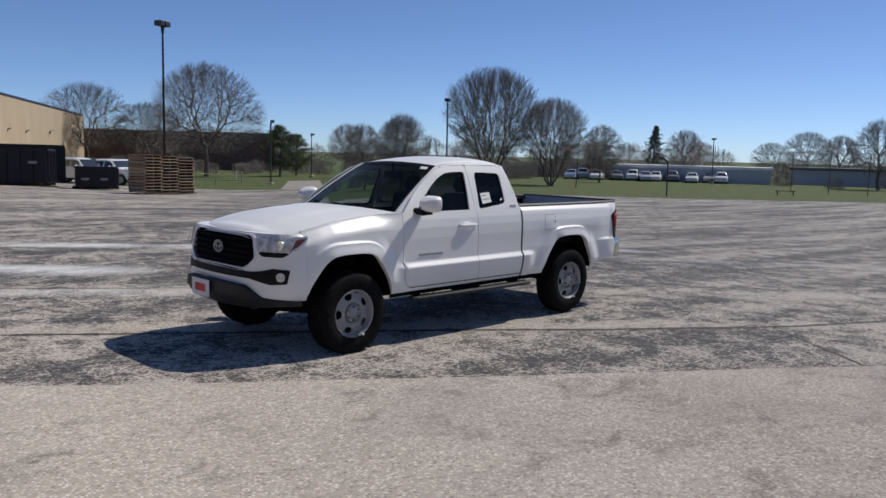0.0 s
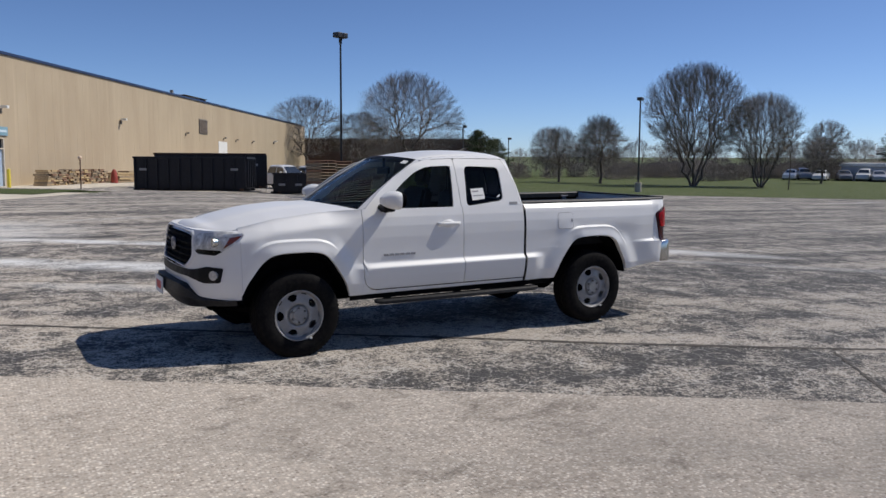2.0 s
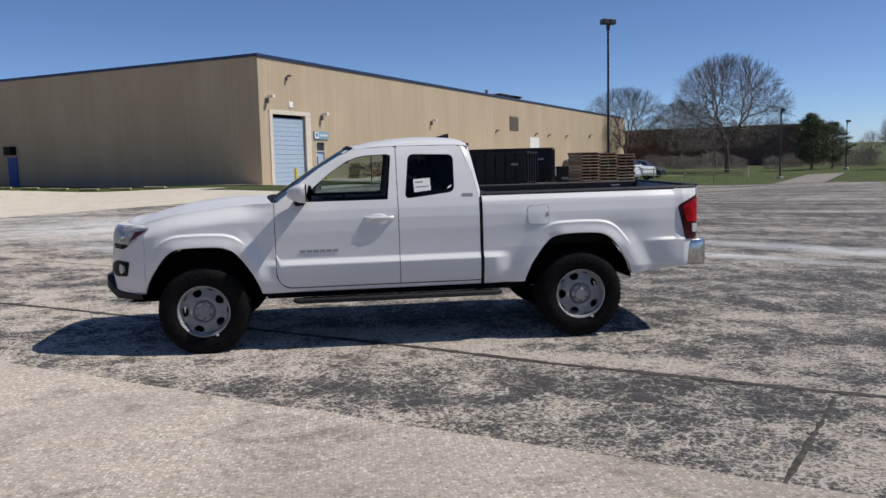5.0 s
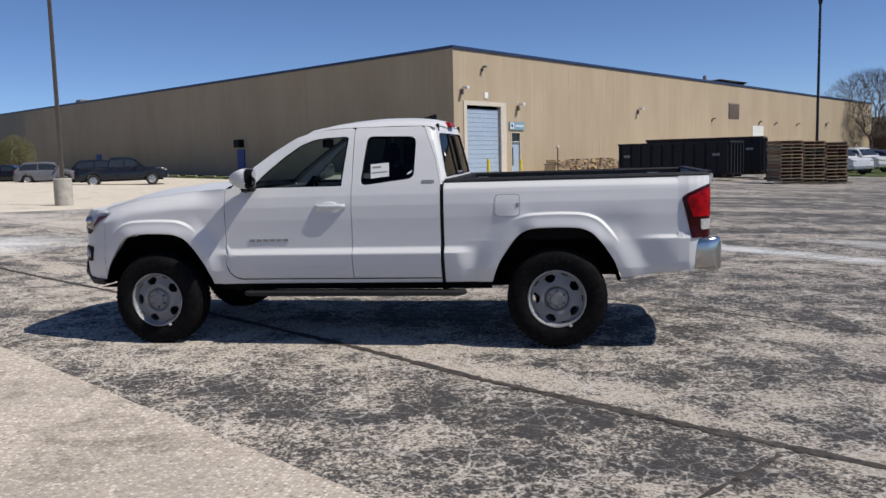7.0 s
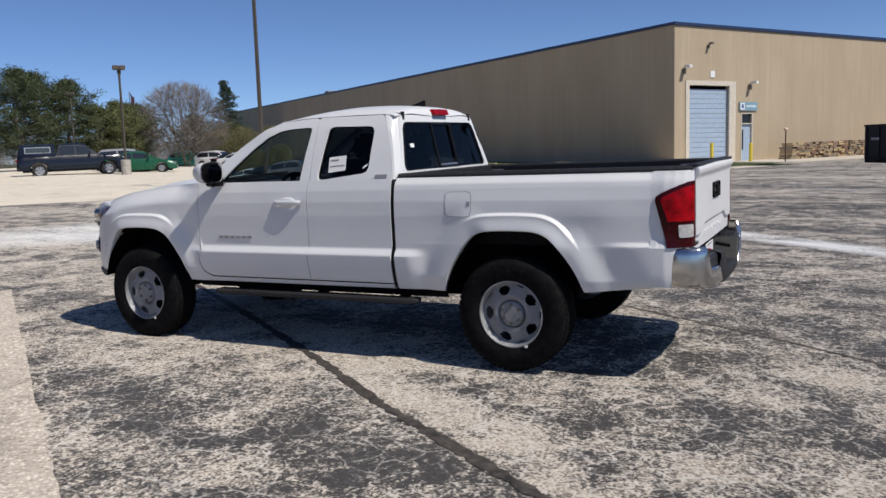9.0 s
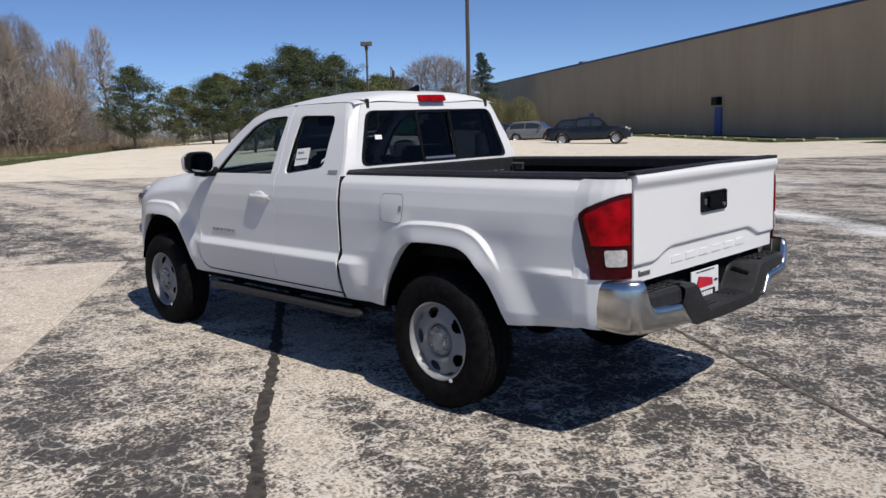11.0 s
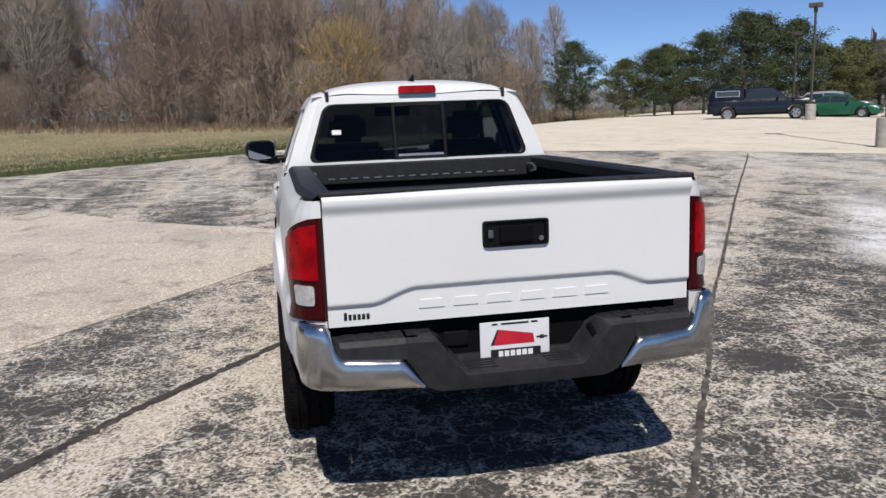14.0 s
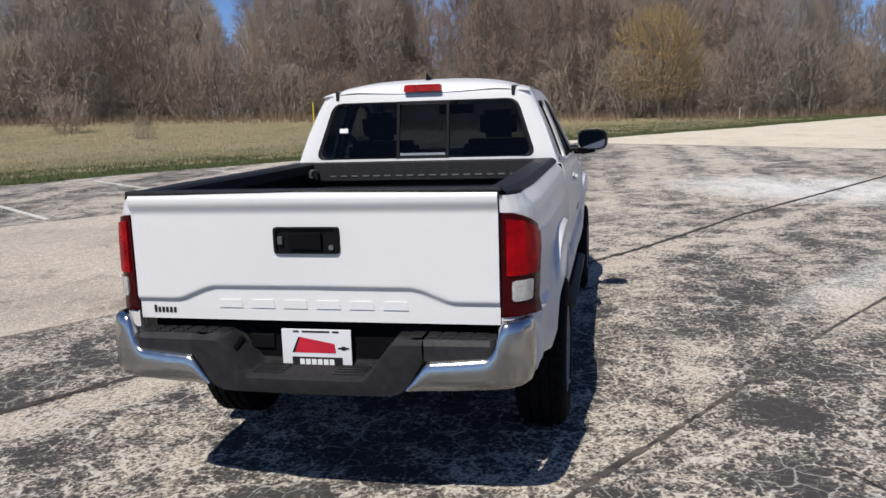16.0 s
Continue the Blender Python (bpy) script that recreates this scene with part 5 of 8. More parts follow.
def build_bed(t):
    # liner: floor, walls and bulkhead, wheel boxes
    bm = bmesh.new()
    x0, x1, yi, zf, zr = 0.80, 2.69, 0.715, 0.80, 1.262
    grid(bm, [[(x, y, zf + (0.012 if k % 2 else 0.0)) for x in (x0, x1)] for k, y in enumerate([-yi + 2 * yi * i / 40 for i in range(41)])])
    for side in (-1, 1):
        grid(bm, [[(x, side * (yi + (0.006 if k % 2 else 0)), z) for z in (zf, zr)] for k, x in enumerate([x0 + (x1 - x0) * i / 24 for i in range(25)])])
        v = box(bm, (1.22, side * 0.52, zf), (2.02, side * yi, zf + 0.22))
        bmesh.ops.bevel(bm, geom=list({e for w in v for e in w.link_edges}), offset=0.04, segments=2, affect='EDGES')
    grid(bm, [[(x0, y, z) for y in (-yi, 0, yi)] for z in (zf, 1.05, zr)])
    bmesh.ops.recalc_face_normals(bm, faces=bm.faces[:])
    part("bed_liner", bm, LINER, t, "black ribbed composite bed")
    # rail caps
    for side in (-1, 1):
        bm = bmesh.new()
        rows = []
        for i in range(20):
            x = 0.775 + (2.728 - 0.775) * i / 19
            ye = half_width(min(x, 2.5), 1.262) - 0.03 * smooth_step(2.55, 2.73, x)
            rows.append([(x, side * (ye + 0.004), 1.258), (x, side * (ye + 0.002), 1.272), (x, side * (ye - 0.018), 1.287), (x, side * (yi - 0.02), 1.287), (x, side * (yi - 0.03), 1.275), (x, side * (yi - 0.03), 1.225)])
        v = grid(bm, rows)
        bmesh.ops.recalc_face_normals(bm, faces=bm.faces[:])
        part("rail_cap", bm, TRIM, t, "black rail cap along the bed", smooth=True)
    bm = boxes(((0.776, -yi, 1.17), (0.83, yi, 1.286)), bevel=0.008)
    part("bulkhead_cap", bm, TRIM, t)
    # rope slots along the bulkhead rail and corner cleats
    zinc = plain("zinc_rail", (0.32, 0.32, 0.33), 0.4, 0.7)
    for i in range(17):
        y = -0.56 + 1.12 * i / 16
        part("rail_slot", boxes(((0.831, y - 0.020, 1.198), (0.835, y + 0.020, 1.205))), zinc, t)
    cleat = plain("cleat_metal", (0.25, 0.25, 0.26), 0.4, 0.8)
    for side in (-1, 1):
        for x in (0.90, 2.45):
            bm = bmesh.new()
            v = box(bm, (x - 0.03, side * 0.675 - 0.02, 1.20), (x + 0.03, side * 0.675 + 0.02, 1.235))
            tube(bm, (x - 0.05, side * 0.66, 1.24), (x + 0.05, side * 0.66, 1.24), 0.010, 0.010, 8)
            part("tie_down_cleat", bm, cleat, t)


def build_rear(t):
    gate = new("tailgate")
    gate.parent = t
    x0 = 2.746

    def gate_x(y, z):
        x = x0 - 0.004 * (y / 0.72) ** 2
        # top lip stands proud, then a concave band
        x += 0.020 * smooth_step(1.200, 1.250, z) - 0.010 * smooth_step(1.262, 1.280, z)
        # raised lower field, its top edge dips at both ends
        a = abs(y)
        edge = lerp_table([(0.0, 0.912), (0.40, 0.910), (0.44, 0.900), (0.535, 0.862), (0.56, 0.857), (0.72, 0.857)], a)
        x -= 0.016 * (1 - smooth_step(edge - 0.006, edge + 0.014, z))
        return x

    bm = bmesh.new()
    ys = [-0.730 + 1.460 * i / 96 for i in range(97)]
    zs = [0.782 + (1.284 - 0.782) * j / 72 for j in range(73)]
    rows = [[(gate_x(y, z), y, z) for y in ys] for z in zs]
    rows = [[(x0 - 0.05, y, 0.782) for y in ys]] + rows + [[(2.695, y, 1.284) for y in ys], [(2.695, y, 0.80) for y in ys]]
    grid(bm, rows)
    for y in (-0.730, 0.730):
        grid(bm, [[(gate_x(y, z), y, z), (x0 - 0.05, y, z)] for z in zs])
    bmesh.ops.remove_doubles(bm, verts=bm.verts[:], dist=1e-5)
    bmesh.ops.recalc_face_normals(bm, faces=bm.faces[:])
    part("gate_panel", bm, PAINT, gate, smooth=True, angle=50)
    bm = boxes(((2.690, -0.742, 1.276), (2.756, 0.742, 1.294)), bevel=0.006)
    part("gate_cap", bm, TRIM, gate, "black tailgate cap")

    def on_gate(y, z, off=0.0):
        return (gate_x(y, z) + off, y, z)

    # raised letters shown as plain embossed bars
    for i in range(6):
        y = -0.335 + 0.134 * i
        part("embossed_bar", patch([(y - 0.050, 0.832), (y + 0.050, 0.832), (y + 0.044, 0.864), (y - 0.044, 0.864)], on_gate, 0.0045, 0.007, 4), PAINT, gate, "raised white bar")
    for i in range(6):
        y = -0.672 + 0.017 * i
        part("dealer_mark", patch([(y, 0.806), (y + 0.012, 0.806), (y + 0.012, 0.836 - (0.008 if i else 0)), (y, 0.836 - (0.008 if i else 0))], on_gate, 0.002, 0.0, 2), INK, gate, "small black bar of a dealer mark")
    # handle
    hp = [tuple(p) for p in rounded([(-0.132, 1.050), (0.132, 1.050), (0.132, 1.152), (-0.132, 1.152)], 0.014, 4)]
    handle = part("gate_handle", frame_on(hp, 0.86, on_gate, 0.014), BLACK, gate, "black tailgate handle with camera", smooth=True)
    part("handle_recess", patch(hp, on_gate, 0.003, 0.0, 6), BLACK, handle)
    bm = boxes(((2.751, -0.066, 1.068), (2.768, 0.064, 1.132)), bevel=0.006)
    part("handle_lever", bm, CHASSIS, handle)
    bm = boxes(((2.753, -0.112, 1.086), (2.763, -0.092, 1.118)), bevel=0.004)
    part("camera_lens", bm, plain("camera_grey", (0.08, 0.085, 0.09), 0.25), handle)
    bm = bmesh.new()
    tube(bm, (2.745, 0.100, 1.075), (2.760, 0.100, 1.075), 0.010, 0.010, 12)
    part("key_lock", bm, plain("lock_grey", (0.3, 0.3, 0.3), 0.3, 0.8), handle)

    # rear bumper
    bumper = new("rear_bumper")
    bumper.parent = t
    path = [(2.595, 0.842), (2.66, 0.850), (2.725, 0.845), (2.775, 0.822), (2.808, 0.780), (2.826, 0.700), (2.838, 0.58), (2.842, 0.45), (2.843, 0.392)]
    lens = [0.0]
    for (xa, ya), (xb, yb) in zip(path, path[1:]):
        lens.append(lens[-1] + math.hypot(xb - xa, yb - ya))
    for side in (-1, 1):
        bm = bmesh.new()
        rows = []
        for i in range(41):
            s = lens[-1] * i / 40
            x, y, nrm = plan_point(path, lens, s)
            top = lerp_table([(0.0, 0.808), (0.20, 0.814), (0.275, 0.812), (0.300, 0.72), (0.325, 0.682), (0.52, 0.668), (0.60, 0.664)], s)
            bot = lerp_table([(0.0, 0.578), (0.10, 0.572), (0.25, 0.562), (0.60, 0.552)], s)
            if s > 0.555:
                top -= (s - 0.555) / (lens[-1] - 0.555) * 0.10
            row = []
            for q, o in ((0.0, -0.030), (0.012, -0.010), (0.05, -0.002), (0.12, 0.002), (0.45, 0.006), (0.82, 0.003), (0.93, -0.003), (0.985, -0.012), (1.0, -0.03)):
                nx, ny = abs(nrm.x), abs(nrm.y)
                row.append((x + nx * o, side * (y + ny * o), bot + (top - bot) * q))
            rows.append(row)
        grid(bm, rows)
        bmesh.ops.recalc_face_normals(bm, faces=bm.faces[:])
        part("chrome_end", bm, CHROME, bumper, "polished chrome bumper end", smooth=True, angle=50)
        # step pads
        bm = bmesh.new()
        pts = [(2.70, 0.725), (2.775, 0.715), (2.800, 0.70), (2.812, 0.40), (2.800, 0.355), (2.70, 0.345)]
        rows = [[(x, side * y, 0.742) for x, y in pts], [(x + 0.012 * (x > 2.75), side * y, 0.722) for x, y in pts], [(x + 0.016 * (x > 2.75), side * y, 0.665) for x, y in pts]]
        v = grid(bm, rows, close=True)
        bm.faces.new(v[0])
        for k in range(5):
            for j in range(3):
                box(bm, (2.712 + 0.030 * j, side * (0.40 + 0.06 * k), 0.740), (2.726 + 0.030 * j, side * (0.445 + 0.06 * k), 0.748))
        bmesh.ops.recalc_face_normals(bm, faces=bm.faces[:])
        part("step_pad", bm, TRIM, bumper, "black step pad with tread")
    # centre section: drops to a low shelf between sloping cheeks
    bm = bmesh.new()

    def shelf(y):
        return lerp_table([(0.0, 0.600), (0.235, 0.600), (0.345, 0.740), (0.40, 0.742)], abs(y))

    def low(y):
        return lerp_table([(0.0, 0.528), (0.33, 0.530), (0.385, 0.552), (0.45, 0.66)], abs(y))

    rows = []
    for i in range(61):
        y = -0.455 + 0.91 * i / 60
        s, l = min(shelf(y), 0.742), low(y)
        s = max(s, l + 0.01)
        out = 2.858 - 0.012 * (y / 0.45) ** 2
        rows.append([(2.655, y, max(s, 0.742)), (2.672, y, s + 0.012), (2.69, y, s), (out - 0.02, y, s), (out, y, s - 0.012), (out, y, (s + l) / 2), (out - 0.012, y, l), (2.66, y, l + 0.01)])
    grid(bm, rows)
    bmesh.ops.recalc_face_normals(bm, faces=bm.faces[:])
    part("bumper_centre", bm, TRIM, bumper, "black moulded step bumper centre", smooth=True, angle=40)
    bm = boxes(((2.60, -0.70, 0.62), (2.672, 0.70, 0.775)))
    part("bumper_backing", bm, CHASSIS, bumper)
    bm = boxes(((2.672, -0.285, 0.655), (2.684, -0.185, 0.715)), bevel=0.005)
    part("socket_cover", bm, BLACK, bumper)
    for y in (-0.322, 0.322):
        bm = bmesh.new()
        tube(bm, (2.70, y, 0.69), (2.80, y * 0.965, 0.672), 0.020, 0.020, 12)
        part("chain_eye", bm, CHASSIS, bumper)
    for k in (-1, 1):
        for j in range(4):
            part("shelf_tread", boxes(((2.72 + 0.03 * j, k * 0.16 - 0.06, 0.600), (2.732 + 0.03 * j, k * 0.16 + 0.06, 0.606))), TRIM, bumper)
    # tailpipe behind the far rear wheel
    bm = bmesh.new()
    tube(bm, (1.95, 0.62, 0.50), (2.46, 0.70, 0.475), 0.030, 0.030, 16, False)
    tube(bm, (1.95, 0.62, 0.50), (2.46, 0.70, 0.475), 0.026, 0.026, 16, False)
    part("tailpipe", bm, plain("dull_exhaust_steel", (0.30, 0.29, 0.28), 0.45, 0.8), t, "dull steel tailpipe", smooth=True)
    # dealer plate: white card, red building shape, dark name strip without writing
    plate = new("dealer_plate")
    plate.parent = t
    plate.location = (2.704, 0.0, 0.670)
    plate.scale = (1, 0.94, 0.94)
    part("card", boxes(((-0.004, -0.152, -0.072), (0.004, 0.152, 0.078)), bevel=0.002), PLATEWHITE, plate)
    bm = bmesh.new()
    bm.faces.new([bm.verts.new((0.0055, y, z)) for y, z in ((-0.095, -0.022), (0.085, -0.022), (0.080, 0.018), (-0.070, 0.045))])
    part("red_mark", bm, PLATERED, plate, "red building shape")
    bm = bmesh.new()
    bm.faces.new([bm.verts.new((0.0052, y, z)) for y, z in ((-0.108, -0.022), (-0.095, -0.022), (-0.070, 0.045), (-0.078, 0.045))])
    part("mark_shade", bm, INK, plate)
    part("name_strip", boxes(((0.0045, -0.108, -0.080), (0.007, 0.112, -0.040)), bevel=0.001), INK, plate)
    for i in range(6):
        part("name_bar", boxes(((0.007, -0.074 + 0.026 * i, -0.072), (0.0082, -0.054 + 0.026 * i, -0.048))), PAPER, plate)
    part("cross_mark", boxes(((0.0045, 0.095, -0.004), (0.006, 0.142, 0.003)), ((0.0045, 0.110, -0.008), (0.0062, 0.128, 0.008))), INK, plate)
    for y0, y1 in ((-0.10, -0.075), (0.072, 0.10), (-0.06, 0.06)):
        part("top_mark", boxes(((0.0045, y0, 0.065), (0.006, y1, 0.072))), INK, plate)


build_truck()
sheet("asphalt_yard", -26, -18.0, 28, 70, 1.5, -0.004, ASPHALT, "worn asphalt service yard by the warehouse", "pavement")
sheet("service_apron", -33.0, -26.0, 30, 100, 2.0, 0.004, LOT, "pale concrete apron along the warehouse wall", "pavement")
sheet("entrance_drive", -3.2, 0.0, 52.0, 76, 2.0, 0.004, concrete_material("grey_drive_concrete", (0.33, 0.295, 0.25), (0.42, 0.375, 0.32)), "pale concrete entrance drive across the verge", "pavement")

sheet("grass_island", -27.0, -19.3, 23.6, 28.2, 1.0, 0.03, GRASS, "green grass island at the yard corner", "grass")

LEAN_X, LEAN_Y = -0.81, 0.38   # true upright against the slightly sloping lot


def upright(x, y, turn=0.0, dz=0.0):
    return Matrix.Translation((x, y, ground_z(x, y) + dz)) @ pose(0, 0, 0, LEAN_X, LEAN_Y, 0) @ pose(0, 0, 0, 0, 0, turn)


# ---- sealed cracks and joints in the paving ----
def sealed_crack(points, width, wobble, seed, label, mat=SEAL):
    """A tarred crack: a low, ragged strip along a line on the lot."""
    rnd = random.Random(seed)
    line = resample3([Vector((x, y)) for x, y in points], 0.05)
    bm = bmesh.new()
    rows = []
    drift = 0.0
    for i, p in enumerate(line):
        a, b = line[max(0, i - 1)], line[min(len(line) - 1, i + 1)]
        d = (b - a).normalized()
        nrm = Vector((-d.y, d.x))
        drift = drift * 0.9 + rnd.uniform(-wobble, wobble) * 0.3
        w = width * rnd.uniform(0.45, 1.25)
        row = []
        for k, h in ((-1.0, 0.0), (-0.5, 0.0015), (0.5, 0.0015), (1.0, 0.0)):
            q = p + nrm * (drift + k * w / 2)
            row.append((q.x, q.y, ground_z(q.x, q.y) + 0.003 + h))
        rows.append(row)
    grid(bm, rows)
    bmesh.ops.recalc_face_normals(bm, faces=bm.faces[:])
    tagged(mesh_object("pavement_crack", bm, mat), label, "crack", kind="structure")


def resample3(pts, step):
    out = []
    for a, b in zip(pts, pts[1:]):
        k = max(1, round((b - a).length / step))
        out += [a.lerp(b, i / k) for i in range(k)]
    return out + [pts[-1]]


sealed_crack([(-10.5, 6.05), (-8.64, 4.75), (-6.0, 2.88), (-3.6, 1.5), (-1.5, 0.12), (0.2, -1.06), (1.13, -1.76), (1.86, -2.22), (2.55, -2.66), (3.19, -3.02), (4.58, -3.55), (7.0, -5.2)], 0.085, 0.003, 1, "dark tar-filled crack across the asphalt")
sealed_crack([(2.75, -2.92), (2.40, -3.35), (1.70, -4.18)], 0.038, 0.004, 2, "dark open crack branching towards the concrete")
sealed_crack([(-13.4, 11.2), (-12.0, 10.3), (-5.82, 6.2), (0.03, 2.42), (1.5, 1.54), (2.75, 0.76), (5.2, -0.8)], 0.042, 0.009, 3, "old brownish seam along the asphalt lane", plain("dusty_old_sealant", (0.095, 0.082, 0.070), 0.9, vary=0.85, scale=9))
sealed_crack([(6.0, 5.0), (4.0, 3.6), (2.0, 2.1)], 0.02, 0.02, 6, "thin crack in the asphalt")
# faded parking lines near the verge
LINEPAINT = plain("faded_line_paint", (0.62, 0.61, 0.57), 0.8, vary=0.3, scale=9)
for k in range(6):
    bm = bmesh.new()
    u0 = 5.6 - 2.93 * k
    grid(bm, [[un(u0 + dx, n, 0.006) for dx in (0, 0.11)] for n in (-15.9, -14.4, -12.9, -11.4, -9.85)])
    tagged(mesh_object("parking_line", bm, LINEPAINT), "faded white painted parking line", "parking line", "parking lines", "structure")


# ---- the warehouse ----
B_AT, B_TURN = (-6.2, 45.0), math.degrees(math.atan2(0.845, 0.535))
BH, BL, BW = 8.05, 97.0, 95.0
RIB = plain("pale_panel_joint", (0.45, 0.365, 0.255), 0.7)
GLASSDARK = plain("dark_window_glass", (0.02, 0.025, 0.03), 0.1)
LAMPGREY = plain("lamp_housing_grey", (0.16, 0.15, 0.14), 0.5)
BLUE = plain("blue_paint", (0.03, 0.09, 0.33), 0.5)


def build_warehouse():
    b = new("warehouse")
    b.matrix_world = Matrix.Translation((B_AT[0], B_AT[1], 0.0)) @ pose(0, 0, 0, LEAN_X, LEAN_Y, 0) @ pose(0, 0, 0, 0, 0, B_TURN)
    tagged(b, "long tan precast warehouse with navy roof trim", "warehouse")
    th = 0.3
    # long wall with the two doors cut through
    holes = [(1.25, 4.85, -1.0, 4.5), (6.0, 7.15, -1.0, 2.8)]
    cuts = sorted({0.0, BL} | {h[0] for h in holes} | {h[1] for h in holes})
    bm = bmesh.new()
    for a, c in zip(cuts, cuts[1:]):
        z0 = -4.0
        for h in holes:
            if a >= h[0] - 1e-6 and c <= h[1] + 1e-6:
                z0 = h[3]
        box(bm, (a, 0, z0), (c, th, BH))
    part("long_wall", bm, TAN, b, "sunlit tan panel wall")
    bm = bmesh.new()
    box(bm, (0, th, -4), (th, BW, BH))
    part("end_wall", bm, TAN, b, "shaded tan panel wall")
    bm = boxes(((0, BW - th, -4), (BL, BW, BH)), ((BL - th, th, -4), (BL, BW - th, BH)))
    part("rear_wall", bm, TAN, b)
    part("roof", boxes(((th, th, BH - 0.5), (BL - th, BW - th, BH - 0.3))), CONC, b)
    # panel joints
    rnd = random.Random(5)
    for k in range(86):
        x = 1.1 + 1.115 * k
        z0 = 4.75 if x < 5.7 else (3.6 if 5.7 < x < 7.4 else -0.5)
        j = boxes(((x - 0.015, -0.004, z0), (x + 0.015, 0.0, BH - 0.25 - rnd.uniform(0, 0.25))))
        part("panel_joint", j, RIB, b)
    for k in range(40):
        y = 2.2 + 2.3 * k
        part("panel_joint", boxes(((-0.004, y - 0.02, -1), (0.0, y + 0.02, BH - 0.3))), RIB, b)
    part("roof_trim", boxes(((-0.10, -0.10, BH - 0.02), (BL, 0.2, BH + 0.17)), bevel=0.02), NAVY, b, "navy blue metal roof edge")
    part("roof_trim", boxes(((-0.10, 0.2, BH - 0.02), (0.2, BW, BH + 0.17)), bevel=0.02), NAVY, b, "navy blue metal roof edge")
    # roll-up door with slats, frame
    door = new("roll_up_door")
    door.parent = b
    tagged(door, "pale blue ribbed roll-up door")
    for k in range(-2, 15):
        z0 = -0.2 + 0.30 * k
        part("slat", boxes(((1.25, 0.16, z0), (4.85, 0.20, z0 + 0.285)), bevel=0.012), PALEBLUE, door)
    part("door_frame", boxes(((0.93, -0.06, -0.6), (1.25, 0.2, 4.5)), ((4.85, -0.06, -0.6), (5.45, 0.2, 4.5)), ((0.93, -0.06, 4.5), (5.45, 0.2, 4.78)), bevel=0.01), plain("cream_frame_paint", (0.62, 0.56, 0.47), 0.6), door, "cream door surround")
    sdoor = new("service_door")
    sdoor.parent = b
    tagged(sdoor, "pale blue service door with dark transom")
    part("door_leaf", boxes(((6.08, 0.10, -0.5), (7.07, 0.15, 2.1)), bevel=0.01), PALEBLUE, sdoor)
    part("vision_panel", boxes(((6.22, 0.085, 0.45), (6.38, 0.10, 1.75))), GLASSDARK, sdoor)
    part("transom", boxes(((6.08, 0.10, 2.16), (7.07, 0.14, 2.75))), GLASSDARK, sdoor)
    part("door_frame", boxes(((6.0, -0.03, -0.5), (6.08, 0.2, 2.8)), ((7.07, -0.03, -0.5), (7.15, 0.2, 2.8)), ((6.08, -0.03, 2.1), (7.07, 0.2, 2.16)), ((6.08, -0.03, 2.75), (7.07, 0.2, 2.8))), plain("cream_frame", (0.6, 0.54, 0.45), 0.6), sdoor)
    sign = new("wall_sign")
    sign.parent = b
    part("sign_board", boxes(((5.78, -0.10, 2.95), (7.5, -0.02, 3.5)), bevel=0.01), plain("sign_blue_grey", (0.20, 0.34, 0.42), 0.5), sign, "blue-grey sign with a white square")
    part("sign_square", boxes(((5.84, -0.115, 3.02), (6.24, -0.10, 3.44))), PAPER, sign)
    part("sign_mark", boxes(((5.94, -0.12, 3.12), (6.14, -0.115, 3.36))), BLUE, sign)
    part("sign_bar", boxes(((6.40, -0.112, 3.16), (7.36, -0.10, 3.30))), plain("pale_sign_bar", (0.55, 0.66, 0.72), 0.5), sign)
    part("height_plate", boxes(((3.1, -0.05, 5.0), (3.5, 0.0, 5.4)), bevel=0.01), PAPER, b)
    for x, z, big in ((0.75, 5.5, 1), (6.8, 4.65, 1), (2.9, 7.0, 0), (24.0, 4.9, 1), (39.2, 4.45, 0), (51.6, 4.4, 0), (56.4, 4.35, 0), (63.7, 4.4, 0), (75.0, 4.75, 1), (88.2, 4.3, 0)):
        lampw = new("wall_lamp")
        lampw.parent = b
        s = 1.0 if big else 0.7
        part("bracket", boxes(((x - 0.06, -0.18 * s, z - 0.35 * s), (x + 0.06, 0.0, z)), bevel=0.01), LAMPGREY, lampw)
        part("lamp_head", boxes(((x - 0.10 * s, -0.60 * s, z - 0.02), (x + 0.16 * s, -0.12, z + 0.16 * s)), bevel=0.03), WHITEPAINT if big else LAMPGREY, lampw)
    louvre = new("wall_louvre")
    louvre.parent = b
    part("louvre_back", boxes(((43.3, -0.02, 4.6), (46.0, 0.0, 6.2))), LAMPGREY, louvre)
    for k in range(10):
        part("slat", boxes(((43.35, -0.09, 4.66 + 0.15 * k), (45.95, -0.02, 4.76 + 0.15 * k)), bevel=0.01), plain("louvre_brown", (0.17, 0.13, 0.10), 0.6) if k == 0 else bpy.data.materials["louvre_brown"], louvre)
    part("dock_door", boxes(((49.8, -0.04, -1.0), (53.0, 0.0, 4.0)), bevel=0.01), WHITEPAINT, b, "white dock door in the wall")
    unit = new("roof_unit")
    unit.parent = b
    part("unit_body", boxes(((50.0, 5.0, BH - 0.3), (57.0, 9.0, BH + 1.1)), bevel=0.08), LAMPGREY, unit)
    bm = bmesh.new()
    grid(bm, [[(x, y, z) for x, z in ((48.5, BH + 1.0), (52.0, BH + 1.5), (60.0, BH + 1.55), (58.0, BH + 0.9))] for y in (4.6, 9.2)])
    part("unit_hood", bm, LAMPGREY, unit)
    part("roof_pipe", boxes(((46.6, 4, BH - 0.3), (46.9, 4.3, BH + 1.5))), LAMPGREY, b)
